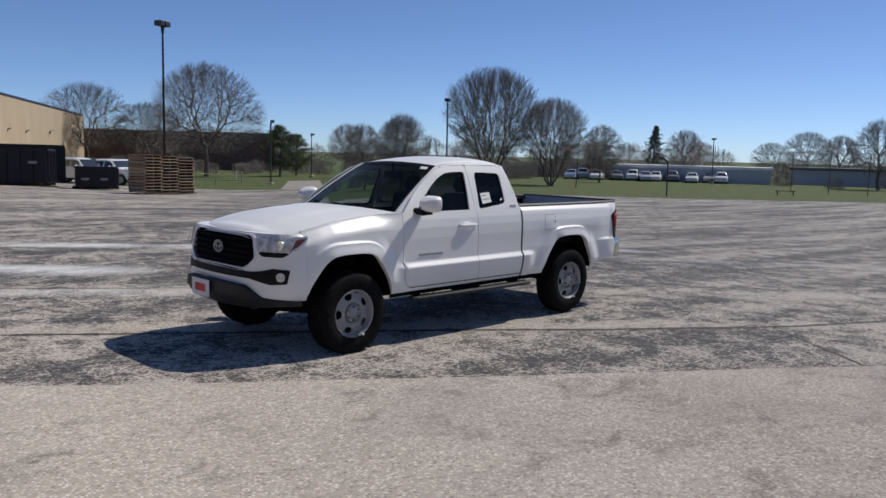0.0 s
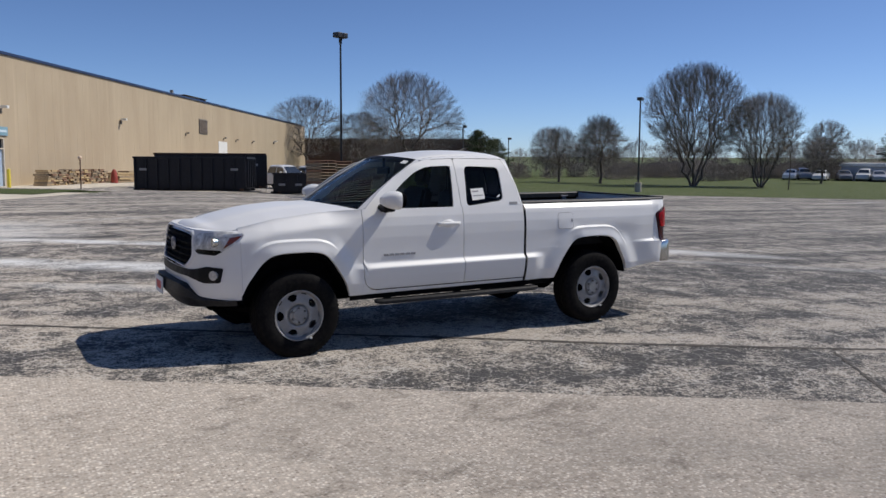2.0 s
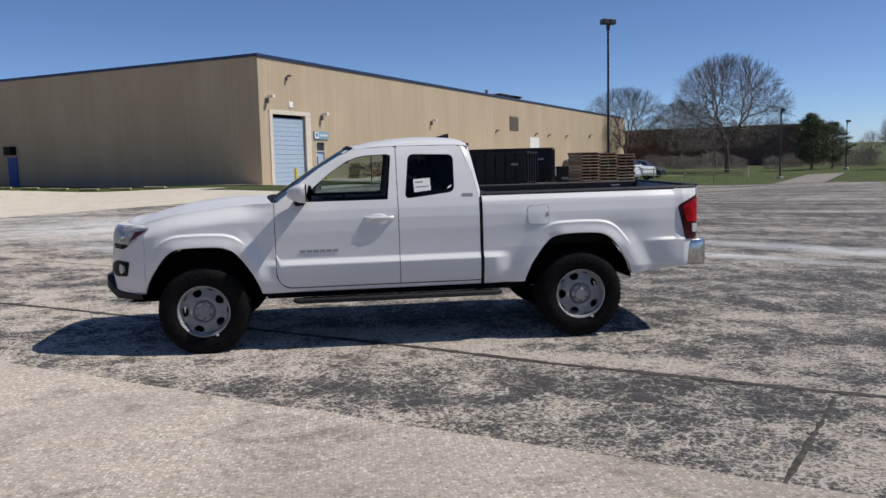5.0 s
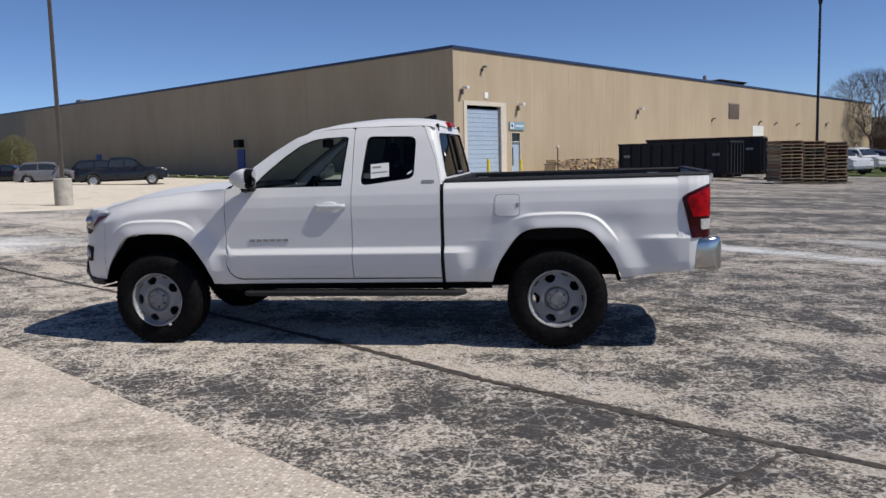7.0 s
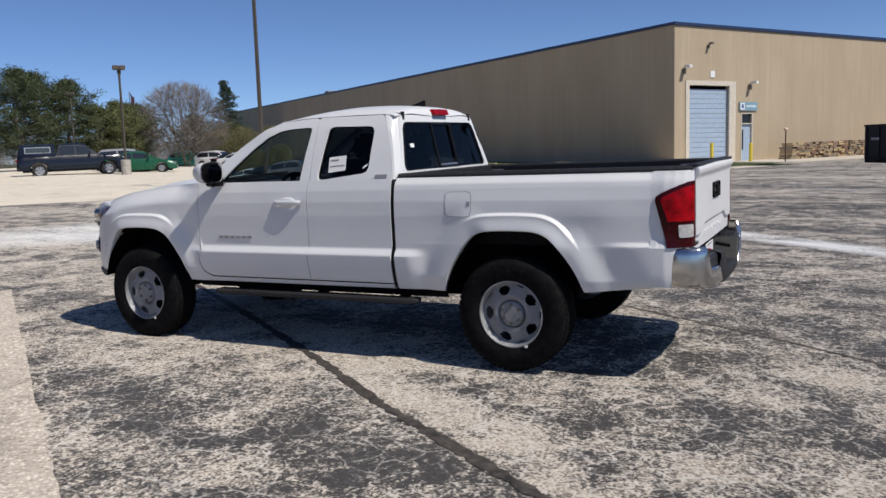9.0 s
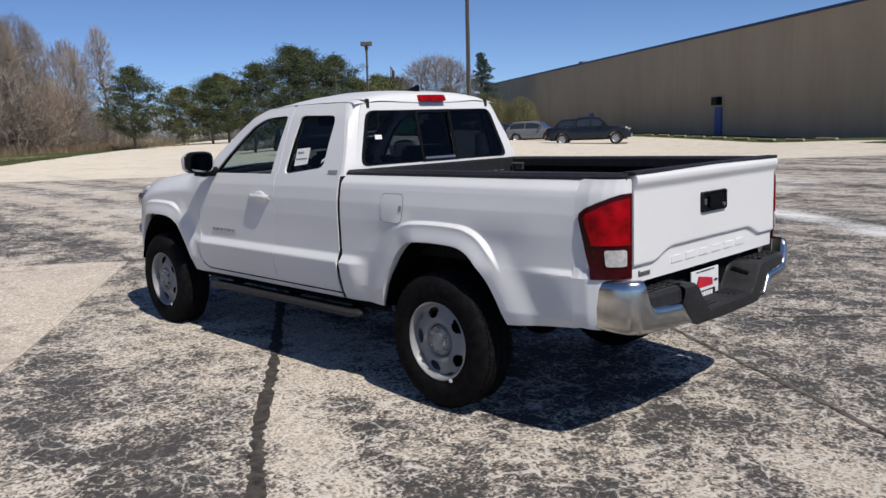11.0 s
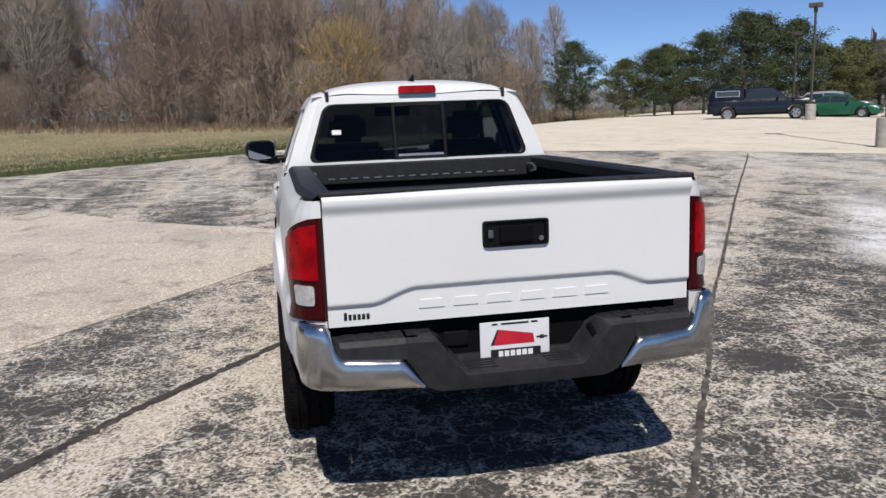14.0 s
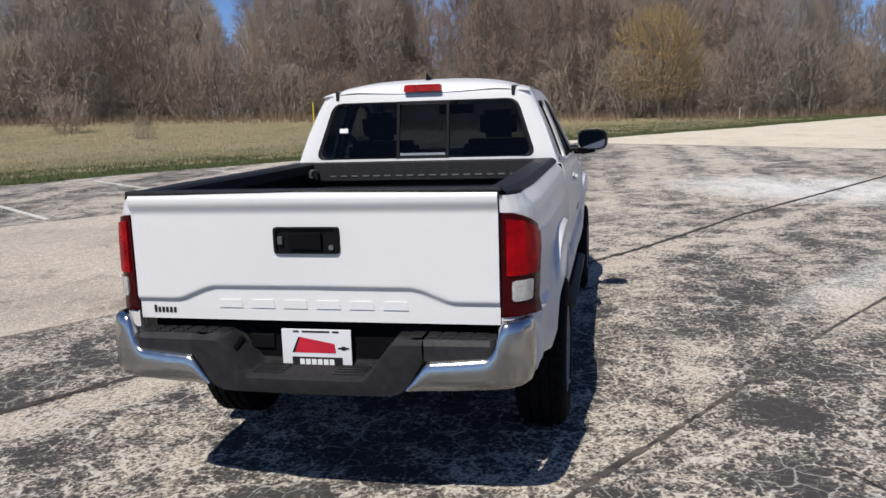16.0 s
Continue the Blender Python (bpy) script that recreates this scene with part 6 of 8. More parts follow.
    part("roof_pipe", boxes(((3.0, 60, BH - 0.3), (4.2, 61.2, BH + 1.0)), bevel=0.05), LAMPGREY, b)
    # shaded end: blue pillar with a dark box, wall pack
    pillar = new("wall_cabinet")
    pillar.parent = b
    part("pillar", boxes(((-0.12, 23.3, -0.3), (0.0, 24.3, 2.3)), bevel=0.02), BLUE, pillar, "blue painted door recess")
    part("dark_box", boxes(((-0.5, 23.4, 2.45), (0.0, 24.2, 3.1)), bevel=0.03), BLACK, pillar)
    part("pillar", boxes(((-0.12, 49.3, -0.3), (0.0, 50.3, 2.5)), bevel=0.02), BLUE, pillar)


build_warehouse()


def local_to_world(x, y):
    a = radians(B_TURN)
    return B_AT[0] + x * math.cos(a) - y * math.sin(a), B_AT[1] + x * math.sin(a) + y * math.cos(a)


def bollard(x, y):
    wx, wy = local_to_world(x, y)
    o = new("bollard")
    o.matrix_world = upright(wx, wy)
    tagged(o, "yellow steel bollard guarding the roll-up door", "bollard", "door bollards")
    bm = bmesh.new()
    lathe(bm, [(0.0, -0.3), (0.11, -0.3), (0.11, 1.05), (0.09, 1.13), (0.0, 1.17)], 16, axis='Z')
    part("post", bm, YELLOW, o, smooth=True)


bollard(1.7, -1.4)
bollard(5.5, -1.2)


def wheel_stop(u, n):
    o = new("wheel_stop")
    x, y, z = un(u, n)
    o.matrix_world = Matrix.Translation((x, y, z)) @ pose(0, 0, 0, 0, 0, math.degrees(TURN))
    tagged(o, "low worn yellowish concrete wheel stop", "wheel stop", "wheel stops by the warehouse")
    bm = bmesh.new()
    v = box(bm, (-0.9, -0.09, 0.0), (0.9, 0.09, 0.14))
    bmesh.ops.bevel(bm, geom=bm.edges[:], offset=0.03, segments=1, affect='EDGES')
    part("block", bm, plain("worn_yellow_concrete", (0.45, 0.38, 0.2), 0.9, vary=0.3) if "worn_yellow_concrete" not in bpy.data.materials else bpy.data.materials["worn_yellow_concrete"], o)


for k in range(9):
    wheel_stop(-34.5 - 3.0 * k, 27.2)


# ---- lamp poles ----
def lamp_pole(x, y, height, turn, base_h, label, double=True, tint=None):
    o = new("street_lamp")
    o.matrix_world = upright(x, y, turn)
    tagged(o, label, "street lamp", "lot lamp poles")
    if base_h:
        bm = bmesh.new()
        lathe(bm, [(0.0, -0.3), (0.27, -0.3), (0.27, base_h - 0.03), (0.24, base_h), (0.0, base_h)], 24, axis='Z')
        part("footing", bm, CONC, o, "round concrete footing", smooth=True)
    bm = bmesh.new()
    box(bm, (-0.14, -0.14, base_h), (0.14, 0.14, base_h + 0.04))
    bmesh.ops.bevel(bm, geom=bm.edges[:], offset=0.008, segments=1, affect='EDGES')
    tube(bm, (0, 0, base_h + 0.03), (0, 0, height), 0.075, 0.06, 4)
    part("pole", bm, tint or DARKSTEEL, o)
    heads = (-1, 1) if double else (1,)
    for s in heads:
        bm = bmesh.new()
        tube(bm, (s * 0.055, 0, height - 0.32), (s * 0.10, 0, height - 0.01), 0.022, 0.022, 8)
        v = box(bm, (s * 0.004, -0.20, height - 0.02), (s * 0.34, 0.20, height + 0.22))
        bmesh.ops.bevel(bm, geom=list({e for w in v for e in w.link_edges}), offset=0.03, segments=1, affect='EDGES')
        part("lamp_head", bm, tint or DARKSTEEL, o, "boxy lamp head")
    return o


BRONZE = plain("bronze_pole_paint", (0.09, 0.075, 0.06), 0.5)
lamp_pole(11.75, 29.98, 7.85, 20, 0.5, "tall dark square lamp pole behind the pallets")
lamp_pole(42.97, 42.1, 7.4, 30, 0.75, "dark lamp pole on a concrete footing at the lot edge")
lamp_pole(-14.05, 15.88, 9.2, 60, 0.85, "tall bronze lamp pole on a round concrete footing", tint=BRONZE)
lamp_pole(-33.5, 27.6, 5.9, 50, 0.85, "lamp pole beside the parked dark pickup", tint=BRONZE)
lamp_pole(-55.0, 41.6, 6.2, 30, 0.5, "far lamp pole above the pines", tint=BRONZE)
lamp_pole(35.4, 57.3, 5.6, -40, 0.15, "slim dark street lamp by the entrance drive", double=False)
lamp_pole(101.2, 47.2, 6.2, 60, 0.3, "far twin-headed lamp pole beyond the grass")
lamp_pole(52.0, 74.0, 5.0, 10, 0.2, "far dark lamp post among the trees", double=False)


# ---- dumpsters ----
RUST = plain("rusty_edge", (0.10, 0.05, 0.035), 0.8, vary=0.4, scale=6)
RAILBROWN = plain("brown_rusted_rail", (0.035, 0.020, 0.018), 0.8, vary=0.4, scale=4)
DUMP = plain("black_container_paint", (0.005, 0.0055, 0.010), 0.6, vary=0.3, scale=3)


def dumpster(x, y, turn, length, height, width, label):
    o = new("dumpster")
    o.matrix_world = upright(x, y, turn)
    tagged(o, label, "dumpster", "roll-off dumpsters")
    t = 0.06
    bm = bmesh.new()
    box(bm, (0, 0, 0.15), (length, width, height))
    bmesh.ops.delete(bm, geom=[f for f in bm.faces if f.calc_center_median().z > height - 0.01], context='FACES_ONLY')
    bmesh.ops.solidify(bm, geom=bm.faces[:], thickness=t)
    part("container", bm, DUMP, o)
    bm = boxes(((-0.06, -0.06, height - 0.02), (length + 0.06, 0.10, height + 0.10)), ((-0.06, width - 0.10, height - 0.02), (length + 0.06, width + 0.06, height + 0.10)), ((-0.06, 0.10, height - 0.02), (0.10, width - 0.10, height + 0.10)), ((length - 0.10, 0.10, height - 0.02), (length + 0.06, width - 0.10, height + 0.10)), bevel=0.015)
    part("top_rail", bm, RAILBROWN if height > 2 else DUMP, o)
    for k in range(int(length / 0.62) + 1):
        xx = 0.05 + (length - 0.15) * k / int(length / 0.62)
        part("rib", boxes(((xx - 0.04, -0.09, 0.2), (xx + 0.06, 0.0, height - 0.02)), bevel=0.01), DUMP, o)
    for k in range(5):
        yy = 0.1 + (width - 0.2) * k / 4
        part("rib", boxes(((length, yy - 0.05, 0.2), (length + 0.10, yy + 0.05, height - 0.02)), bevel=0.01), DUMP, o)
    for yy in (0.45, width - 0.45):
        part("skid", boxes(((-0.2, yy - 0.08, 0.0), (length + 0.1, yy + 0.08, 0.15)), bevel=0.01), DUMP, o)
    for xx in (0.35, length - 0.35):
        bm = bmesh.new()
        lathe(bm, [(0.0, -0.12), (0.11, -0.12), (0.11, 0.06), (0.0, 0.06)], 14, axis='Y', centre=(xx, 0.3, 0.11))
        part("roller", bm, RUST, o)
    for xx in (0.35, length - 0.9):
        part("label_plate", boxes(((xx, -0.098, height - 0.72), (xx + 0.42, -0.091, height - 0.58))), GREYPRINT, o)
    return o


dumpster(4.1, 43.1, -29, 6.6, 1.92, 2.2, "black steel roll-off dumpster standing in the yard")
dumpster(6.05, 47.4, -18, 7.0, 2.22, 2.4, "taller black roll-off dumpster with a brown rail behind the first")
dumpster(12.5, 43.0, -25, 2.3, 1.25, 1.5, "low dark container beside the dumpsters")

# ---- pallets ----
WOODS_MAT = [plain("pallet_wood_" + n, c, 0.85, vary=0.25, scale=12, bump=0.3) for n, c in (("tan", (0.33, 0.25, 0.16)), ("grey", (0.25, 0.20, 0.14)), ("red", (0.22, 0.13, 0.085)), ("pale", (0.46, 0.34, 0.19)))]


def pallet(name_at, mat, seed):
    o = new("wooden_pallet")
    o.matrix_world = name_at
    tagged(o, "weathered wooden shipping pallet in a tall stack", "pallet", "stacked pallets")
    for k in range(6):
        y = -0.5 + 0.2 * k
        part("deck_board", boxes(((-0.49, y - 0.045, 0.118), (0.49, y + 0.045, 0.138))), mat, o)
    for y in (-0.45, 0.0, 0.45):
        part("bottom_board", boxes(((-0.49, y - 0.05, 0.0), (0.49, y + 0.05, 0.018))), mat, o)
    for x in (-0.47, 0.0, 0.47):
        part("stringer", boxes(((x - 0.02, -0.5, 0.019), (x + 0.02, 0.5, 0.117))), mat, o)
    return o


rnd = random.Random(11)
proto = [pallet(Matrix.Translation((0, 0, -50 - k)), WOODS_MAT[k], k) for k in range(3)]
first_used = set()
for s in range(3):
    count = (12, 12, 12)[s]
    for k in range(count):
        sx = 10.13 + 1.03 * s * 0.94
        sy = 28.58 + 1.03 * s * 0.34
        i = rnd.randrange(3)
        mm = upright(sx + rnd.uniform(-0.03, 0.03), sy + rnd.uniform(-0.03, 0.03), 20 + rnd.uniform(-2, 2), 0.10 + 0.1395 * k)
        if i not in first_used:
            first_used.add(i)
            proto[i].matrix_world = mm
        else:
            copy_thing(proto[i], mm)
for i in range(3):
    if i not in first_used:
        proto[i].matrix_world = upright(13.5, 30.2, 30, 0.0)
o = new("timber_skid")
o.matrix_world = upright(11.1, 28.93, 20)
tagged(o, "long dark timber skid under the pallet stacks", "timber skid")
for y in (-0.4, 0.0, 0.4):
    part("beam", boxes(((-1.8, y - 0.05, 0.0), (1.8, y + 0.05, 0.095)), bevel=0.008), WOODS_MAT[1], o)


# ---- wood piles by the wall ----
def wood_pile(x, y, w, h, seed, label, boards=True):
    wx, wy = local_to_world(x, y)
    o = new("wood_pile")
    o.matrix_world = upright(wx, wy, B_TURN)
    tagged(o, label, "wood pile", "wood piles by the warehouse")
    r2 = random.Random(seed)
    rows = int(h / 0.13)
    for j in range(rows):
        k = 0
        x0 = -w / 2 + r2.uniform(0, 0.1) + 0.04 * j
        while x0 < w / 2 - 0.04 * j:
            ln = r2.uniform(0.25, 0.7) if not boards else w - 0.1
            mat = WOODS_MAT[r2.randrange(4)] if not boards else WOODS_MAT[3 if j % 3 else 0]
            m = pose(x0 + ln / 2, r2.uniform(-0.1, 0.1), 0.065 + 0.13 * j, 0, 0, r2.uniform(-6, 6) if not boards else 0)
            bm = bmesh.new()
            box(bm, (-ln / 2, -0.45, -0.055), (ln / 2, 0.45, 0.055), m)
            part("plank", bm, mat, o)
            x0 += ln + 0.03
            k += 1


wood_pile(9.6, -1.6, 2.8, 1.15, 1, "loose pile of reddish and tan scrap timber", False)
wood_pile(12.6, -1.7, 3.2, 1.1, 5, "loose pile of tan scrap timber and broken boards", False)
wood_pile(15.6, -1.6, 2.4, 1.05, 2, "jumbled stack of broken pallets and boards", False)
wood_pile(18.5, -2.2, 2.3, 0.85, 3, "neat stack of pale yellow boards")
wood_pile(21.0, -1.8, 2.2, 1.0, 4, "stack of red-brown boards")
o = new("barrel")
bx, by = local_to_world(16.9, -2.6)
o.matrix_world = upright(bx, by)
tagged(o, "small red traffic drum among the boards", "traffic drum")
bm = bmesh.new()
lathe(bm, [(0.0, 0), (0.26, 0), (0.24, 0.35), (0.20, 0.8), (0.10, 1.02), (0.0, 1.05)], 16, axis='Z')
part("drum_body", bm, plain("faded_red", (0.30, 0.05, 0.035), 0.6, vary=0.4), o, smooth=True)
o = new("marker_post")
o.matrix_world = upright(0.6, 37.2)
tagged(o, "thin post with a pale round head", "marker post")
bm = bmesh.new()
tube(bm, (0, 0, 0), (0, 0, 1.5), 0.03, 0.03, 8)
part("post", bm, RUST, o)
bm = bmesh.new()
bmesh.ops.create_uvsphere(bm, u_segments=12, v_segments=8, radius=0.10, matrix=Matrix.Translation((0, 0, 1.56)))
part("head", bm, plain("pale_orange", (0.75, 0.55, 0.4), 0.5), o, smooth=True)


# ---- parked vehicles ----
CARGLASS = plain("car_window_glass", (0.025, 0.03, 0.035), 0.06, vary=0.1, coat=1.0)
HUBCAP = plain("car_wheel_silver", (0.45, 0.45, 0.46), 0.35, 0.6)
CARTYRE = plain("car_tyre", (0.02, 0.02, 0.02), 0.8)


def car_paint(name, colour):
    return plain(name, colour, 0.3, 0.1, vary=0.08, scale=2, coat=0.5)


# outlines: (along, height) from the nose over the roof to the tail; the cabin's window band
SHAPES = {
    "sedan": dict(L=4.7, W=1.8, low=0.22, deck=[(0.0, 0.55), (0.10, 0.70), (1.15, 0.92), (1.25, 0.95), (3.9, 0.98), (4.6, 0.95), (4.7, 0.60)],
                  cabin=[(1.15, 0.93), (2.0, 1.40), (2.5, 1.46), (3.1, 1.42), (4.05, 0.98)], wheels=(0.9, 3.75), r=0.32),
    "suv": dict(L=4.6, W=1.85, low=0.26, deck=[(0.0, 0.65), (0.08, 0.85), (1.05, 1.02), (4.5, 1.05), (4.6, 0.7)],
                cabin=[(1.0, 1.02), (1.75, 1.58), (2.4, 1.68), (3.9, 1.64), (4.5, 1.06)], wheels=(0.85, 3.6), r=0.35),
    "pickup": dict(L=5.8, W=1.98, low=0.42, deck=[(0.0, 0.70), (0.05, 1.05), (0.35, 1.16), (1.45, 1.22), (5.72, 1.22), (5.8, 0.7)],
                   cabin=[(1.45, 1.21), (2.15, 1.83), (2.6, 1.90), (3.55, 1.88), (3.75, 1.22)], wheels=(1.0, 4.65), r=0.40),
}


def car(kind, x, y, turn, paint, label, topper=False, name=None):
    sp = SHAPES[kind]
    o = new(name or ("pickup_truck" if kind == "pickup" else "car"))
    o.matrix_world = Matrix.Translation((x, y, ground_z(x, y) + 0.005)) @ pose(0, 0, 0, 0, 0, turn)
    tagged(o, label, "truck" if kind == "pickup" else "car", "parked vehicles")
    L, W, low, r = sp["L"], sp["W"], sp["low"], sp["r"]
    # body: columns along the length; the lower edge lifts over the wheels
    bm = bmesh.new()
    xs = sorted({round(L * i / 46, 3) for i in range(47)} | {round(p[0], 3) for p in sp["deck"]})
    rows = []
    for xx in xs:
        top = lerp_table(sp["deck"], xx)
        lo = low
        for w in sp["wheels"]:
            d = abs(xx - w) / (r * 1.22)
            if d < 1:
                lo = max(lo, r + r * 1.15 * math.sqrt(1 - d * d))
        lo = min(lo, top - 0.05)
        pl = W / 2 * (1 - 0.14 * (max(0, 1 - xx / 0.5)) ** 2 - 0.10 * (max(0, 1 - (L - xx) / 0.4)) ** 2)
        ring = []
        for s in (-1, 1):
            half = [(s * (pl - 0.10), lo), (s * (pl - 0.01), lo + 0.02), (s * pl, lo + (top - lo) * 0.45), (s * (pl - 0.02), lo + (top - lo) * 0.8), (s * (pl - 0.10), top), (s * pl * 0.4, top + 0.02)]
            ring += half if s < 0 else half[::-1]
        rows.append([(xx, a, b) for a, b in ring])
    v = grid(bm, rows, close=True)
    bm.faces.new(v[0][::-1])
    bm.faces.new(v[-1])
    bmesh.ops.recalc_face_normals(bm, faces=bm.faces[:])
    part("body", bm, paint, o, smooth=True, angle=40)
    # cabin: painted shell with dark window panes on it
    cab = sp["cabin"]
    bm = bmesh.new()
    x0, x1 = cab[0][0], cab[-1][0]
    xs = sorted({round(x0 + (x1 - x0) * i / 20, 3) for i in range(21)} | {round(p[0], 3) for p in cab})
    rows = []
    base = min(cab[0][1], cab[-1][1]) - 0.04
    for xx in xs:
        top = lerp_table(cab, xx)
        k = max(0.0, (top - base) / 0.6)
        ring = [(-W / 2 + 0.09, base), (-W / 2 + 0.09 + 0.20 * k * 0.9, base + (top - base) * 0.9), (-W / 2 + 0.16 + 0.24 * k, top), (0, top + 0.02), (W / 2 - 0.16 - 0.24 * k, top), (W / 2 - 0.09 - 0.20 * k * 0.9, base + (top - base) * 0.9), (W / 2 - 0.09, base)]
        rows.append([(xx, a, b) for a, b in ring])
    grid(bm, rows)
    bmesh.ops.recalc_face_normals(bm, faces=bm.faces[:])
    part("cabin", bm, paint, o, smooth=True, angle=40)
    n_win = 2

    def side_pane(s, a, b):
        bm = bmesh.new()
        rows = []
        for i in range(9):
            xx = a + (b - a) * i / 8
            top = lerp_table(cab, xx)
            k = max(0.0, (top - base) / 0.6)
            q0, q1 = 0.14, 0.80
            rows.append([(xx, s * (W / 2 - 0.09 - 0.20 * k * q + 0.008), base + (top - base) * q) for q in (q0, q1)])
        grid(bm, rows)
        part("window_pane", bm, CARGLASS, o)

    mid = (x0 + x1) / 2 + 0.1
    for s in (-1, 1):
        side_pane(s, x0 + 0.45, mid - 0.04)
        side_pane(s, mid + 0.04, x1 - (0.35 if kind != "pickup" else 0.12))
    for (xa, za), (xb, zb) in ((cab[0], cab[1]), (cab[-1], cab[-2])):
        bm = bmesh.new()
        rows = []
        for q in (0.12, 0.9):
            xx, z = xa + (xb - xa) * q, za + (zb - za) * q
            k = max(0.0, (z - base) / 0.6)
            hw = W / 2 - 0.16 - 0.22 * k
            sgn = -1 if xb > xa else 1
            rows.append([(xx + 0.01 * sgn, y2, z + 0.022) for y2 in (-hw, 0, hw)])
        grid(bm, rows)
        part("windscreen" if xa < L / 2 else "rear_window", bm, CARGLASS, o)
    for s in (-1, 1):
        part("headlight", boxes(((0.03, s * (W / 2 - 0.42), lerp_table(sp["deck"], 0.06) - 0.12), (0.24, s * (W / 2 - 0.10), lerp_table(sp["deck"], 0.06) - 0.01)), bevel=0.02), REVERSE, o)
        part("tail_light", boxes(((L - 0.10, s * (W / 2 - 0.30), 0.85 if kind != "pickup" else 0.95), (L + 0.012, s * (W / 2 - 0.09), 1.05 if kind == "pickup" else 0.95)), bevel=0.02), REDLENS, o)
        part("door_mirror", boxes(((x0 + 0.45, s * (W / 2 - 0.02), base + 0.10), (x0 + 0.55, s * (W / 2 + 0.17), base + 0.24)), bevel=0.02), paint, o)
        for w in sp["wheels"]:
            hub = new("wheel")
            hub.parent = o
            hub.location = (w, s * (W / 2 - 0.12), r)
            bm = bmesh.new()
            lathe(bm, [(r * 0.62, -0.10), (r * 0.9, -0.115), (r, -0.09), (r, 0.09), (r * 0.9, 0.115), (r * 0.62, 0.10)], 28)
            part("tyre", bm, CARTYRE, hub, smooth=True)
            bm = bmesh.new()
            for f in (-1, 1):
                lathe(bm, [(0.0, f * 0.085), (r * 0.15, f * 0.09), (r * 0.55, f * 0.07), (r * 0.64, f * 0.10)], 20, skip=lambda k, i: k == 1 and i % 4 == 0)
            part("rim", bm, HUBCAP, hub, smooth=True)
    part("front_bumper", boxes(((-0.05, -W / 2 + 0.15, low + 0.05), (0.14, W / 2 - 0.15, low + 0.25)), bevel=0.03), HUBCAP if kind == "pickup" else paint, o)
    part("underside", boxes(((0.3, -W / 2 + 0.25, low - 0.1), (L - 0.3, W / 2 - 0.25, low + 0.15))), CHASSIS2, o)
    if topper:
        bm = bmesh.new()
        rows = []
        for xx, z in ((3.78, 1.82), (3.85, 1.90), (5.55, 1.88), (5.74, 1.25)):
            rows.append([(xx, -W / 2 + 0.06, 1.20), (xx, -W / 2 + 0.16, z - 0.06), (xx, -W / 2 + 0.3, z), (xx, W / 2 - 0.3, z), (xx, W / 2 - 0.16, z - 0.06), (xx, W / 2 - 0.06, 1.20)])
        grid(bm, rows)
        part("bed_topper", bm, paint, o, smooth=True)
        for s in (-1, 1):
            part("topper_window", boxes(((4.0, s * (W / 2 - 0.135), 1.38), (5.35, s * (W / 2 - 0.085), 1.74)), bevel=0.01), HUBCAP, o)
            part("topper_pane", boxes(((4.06, s * (W / 2 - 0.14), 1.43), (5.29, s * (W / 2 - 0.080), 1.69))), CARGLASS, o)
    return o


CHASSIS2 = plain("car_underside", (0.012, 0.012, 0.012), 0.9)
P_NAVY = car_paint("dark_navy_paint", (0.005, 0.007, 0.013))
P_GREEN = car_paint("green_car_paint", (0.015, 0.10, 0.045))
P_SILVER = car_paint("silver_car_paint", (0.36, 0.36, 0.38))
P_WHITE = car_paint("white_fleet_paint", (0.70, 0.70, 0.70))
P_BLACK = car_paint("black_car_paint", (0.006, 0.006, 0.008))
P_TEAL = car_paint("teal_car_paint", (0.02, 0.28, 0.27))
P_GREY = car_paint("grey_car_paint", (0.16, 0.16, 0.17))


def facing(cx, cy, heading, L):
    """Origin of a car of length L whose middle is at cx, cy; heading is where the nose points."""
    a = radians(heading)
    return cx + math.cos(a) * L / 2, cy + math.sin(a) * L / 2, heading + 180


def park(kind, cx, cy, heading, paint, label, **kw):
    x, y, t = facing(cx, cy, heading, SHAPES[kind]["L"])
    return car(kind, x, y, t, paint, label, **kw)


park("pickup", -37.4, 27.15, 55, P_NAVY, "dark navy pickup truck with a bed topper", topper=True)
park("sedan", -38.4, 33.1, 42, P_GREEN, "green saloon car parked on pale concrete")
park("suv", -43.0, 36.3, 40, P_SILVER, "silver car parked behind the green saloon")
park("pickup", -28.7, 43.4, 30, P_BLACK, "black pickup truck parked beside the warehouse")
park("suv", -38.5, 49.5, 20, P_GREY, "grey sport utility car beside the black pickup")
park("suv", -35.8, 52.5, 25, P_BLACK, "tall black van parked near the warehouse wall")
park("sedan", -43.8, 52.0, 15, P_BLACK, "dark saloon car in the parking row")
park("sedan", -47.2, 53.6, 15, P_WHITE, "white saloon car in the parking row")
park("sedan", -50.2, 56.0, 10, P_BLACK, "black saloon car in the parking row")
park("suv", -54.3, 58.0, 10, P_WHITE, "white sport utility car in the parking row")
park("suv", -58.5, 58.5, 10, P_TEAL, "teal car parked by the green fence")
park("pickup", 23.0, 61.0, -60, P_WHITE, "white pickup truck by the service yard")
park("pickup", 17.0, 54.5, -65, P_WHITE, "white pickup truck behind the dumpsters")
park("pickup", 19.6, 55.0, -65, P_WHITE, "white pickup truck behind the dumpsters")
park("suv", 26.6, 66.8, -40, P_BLACK, "dark utility vehicle at the yard edge")
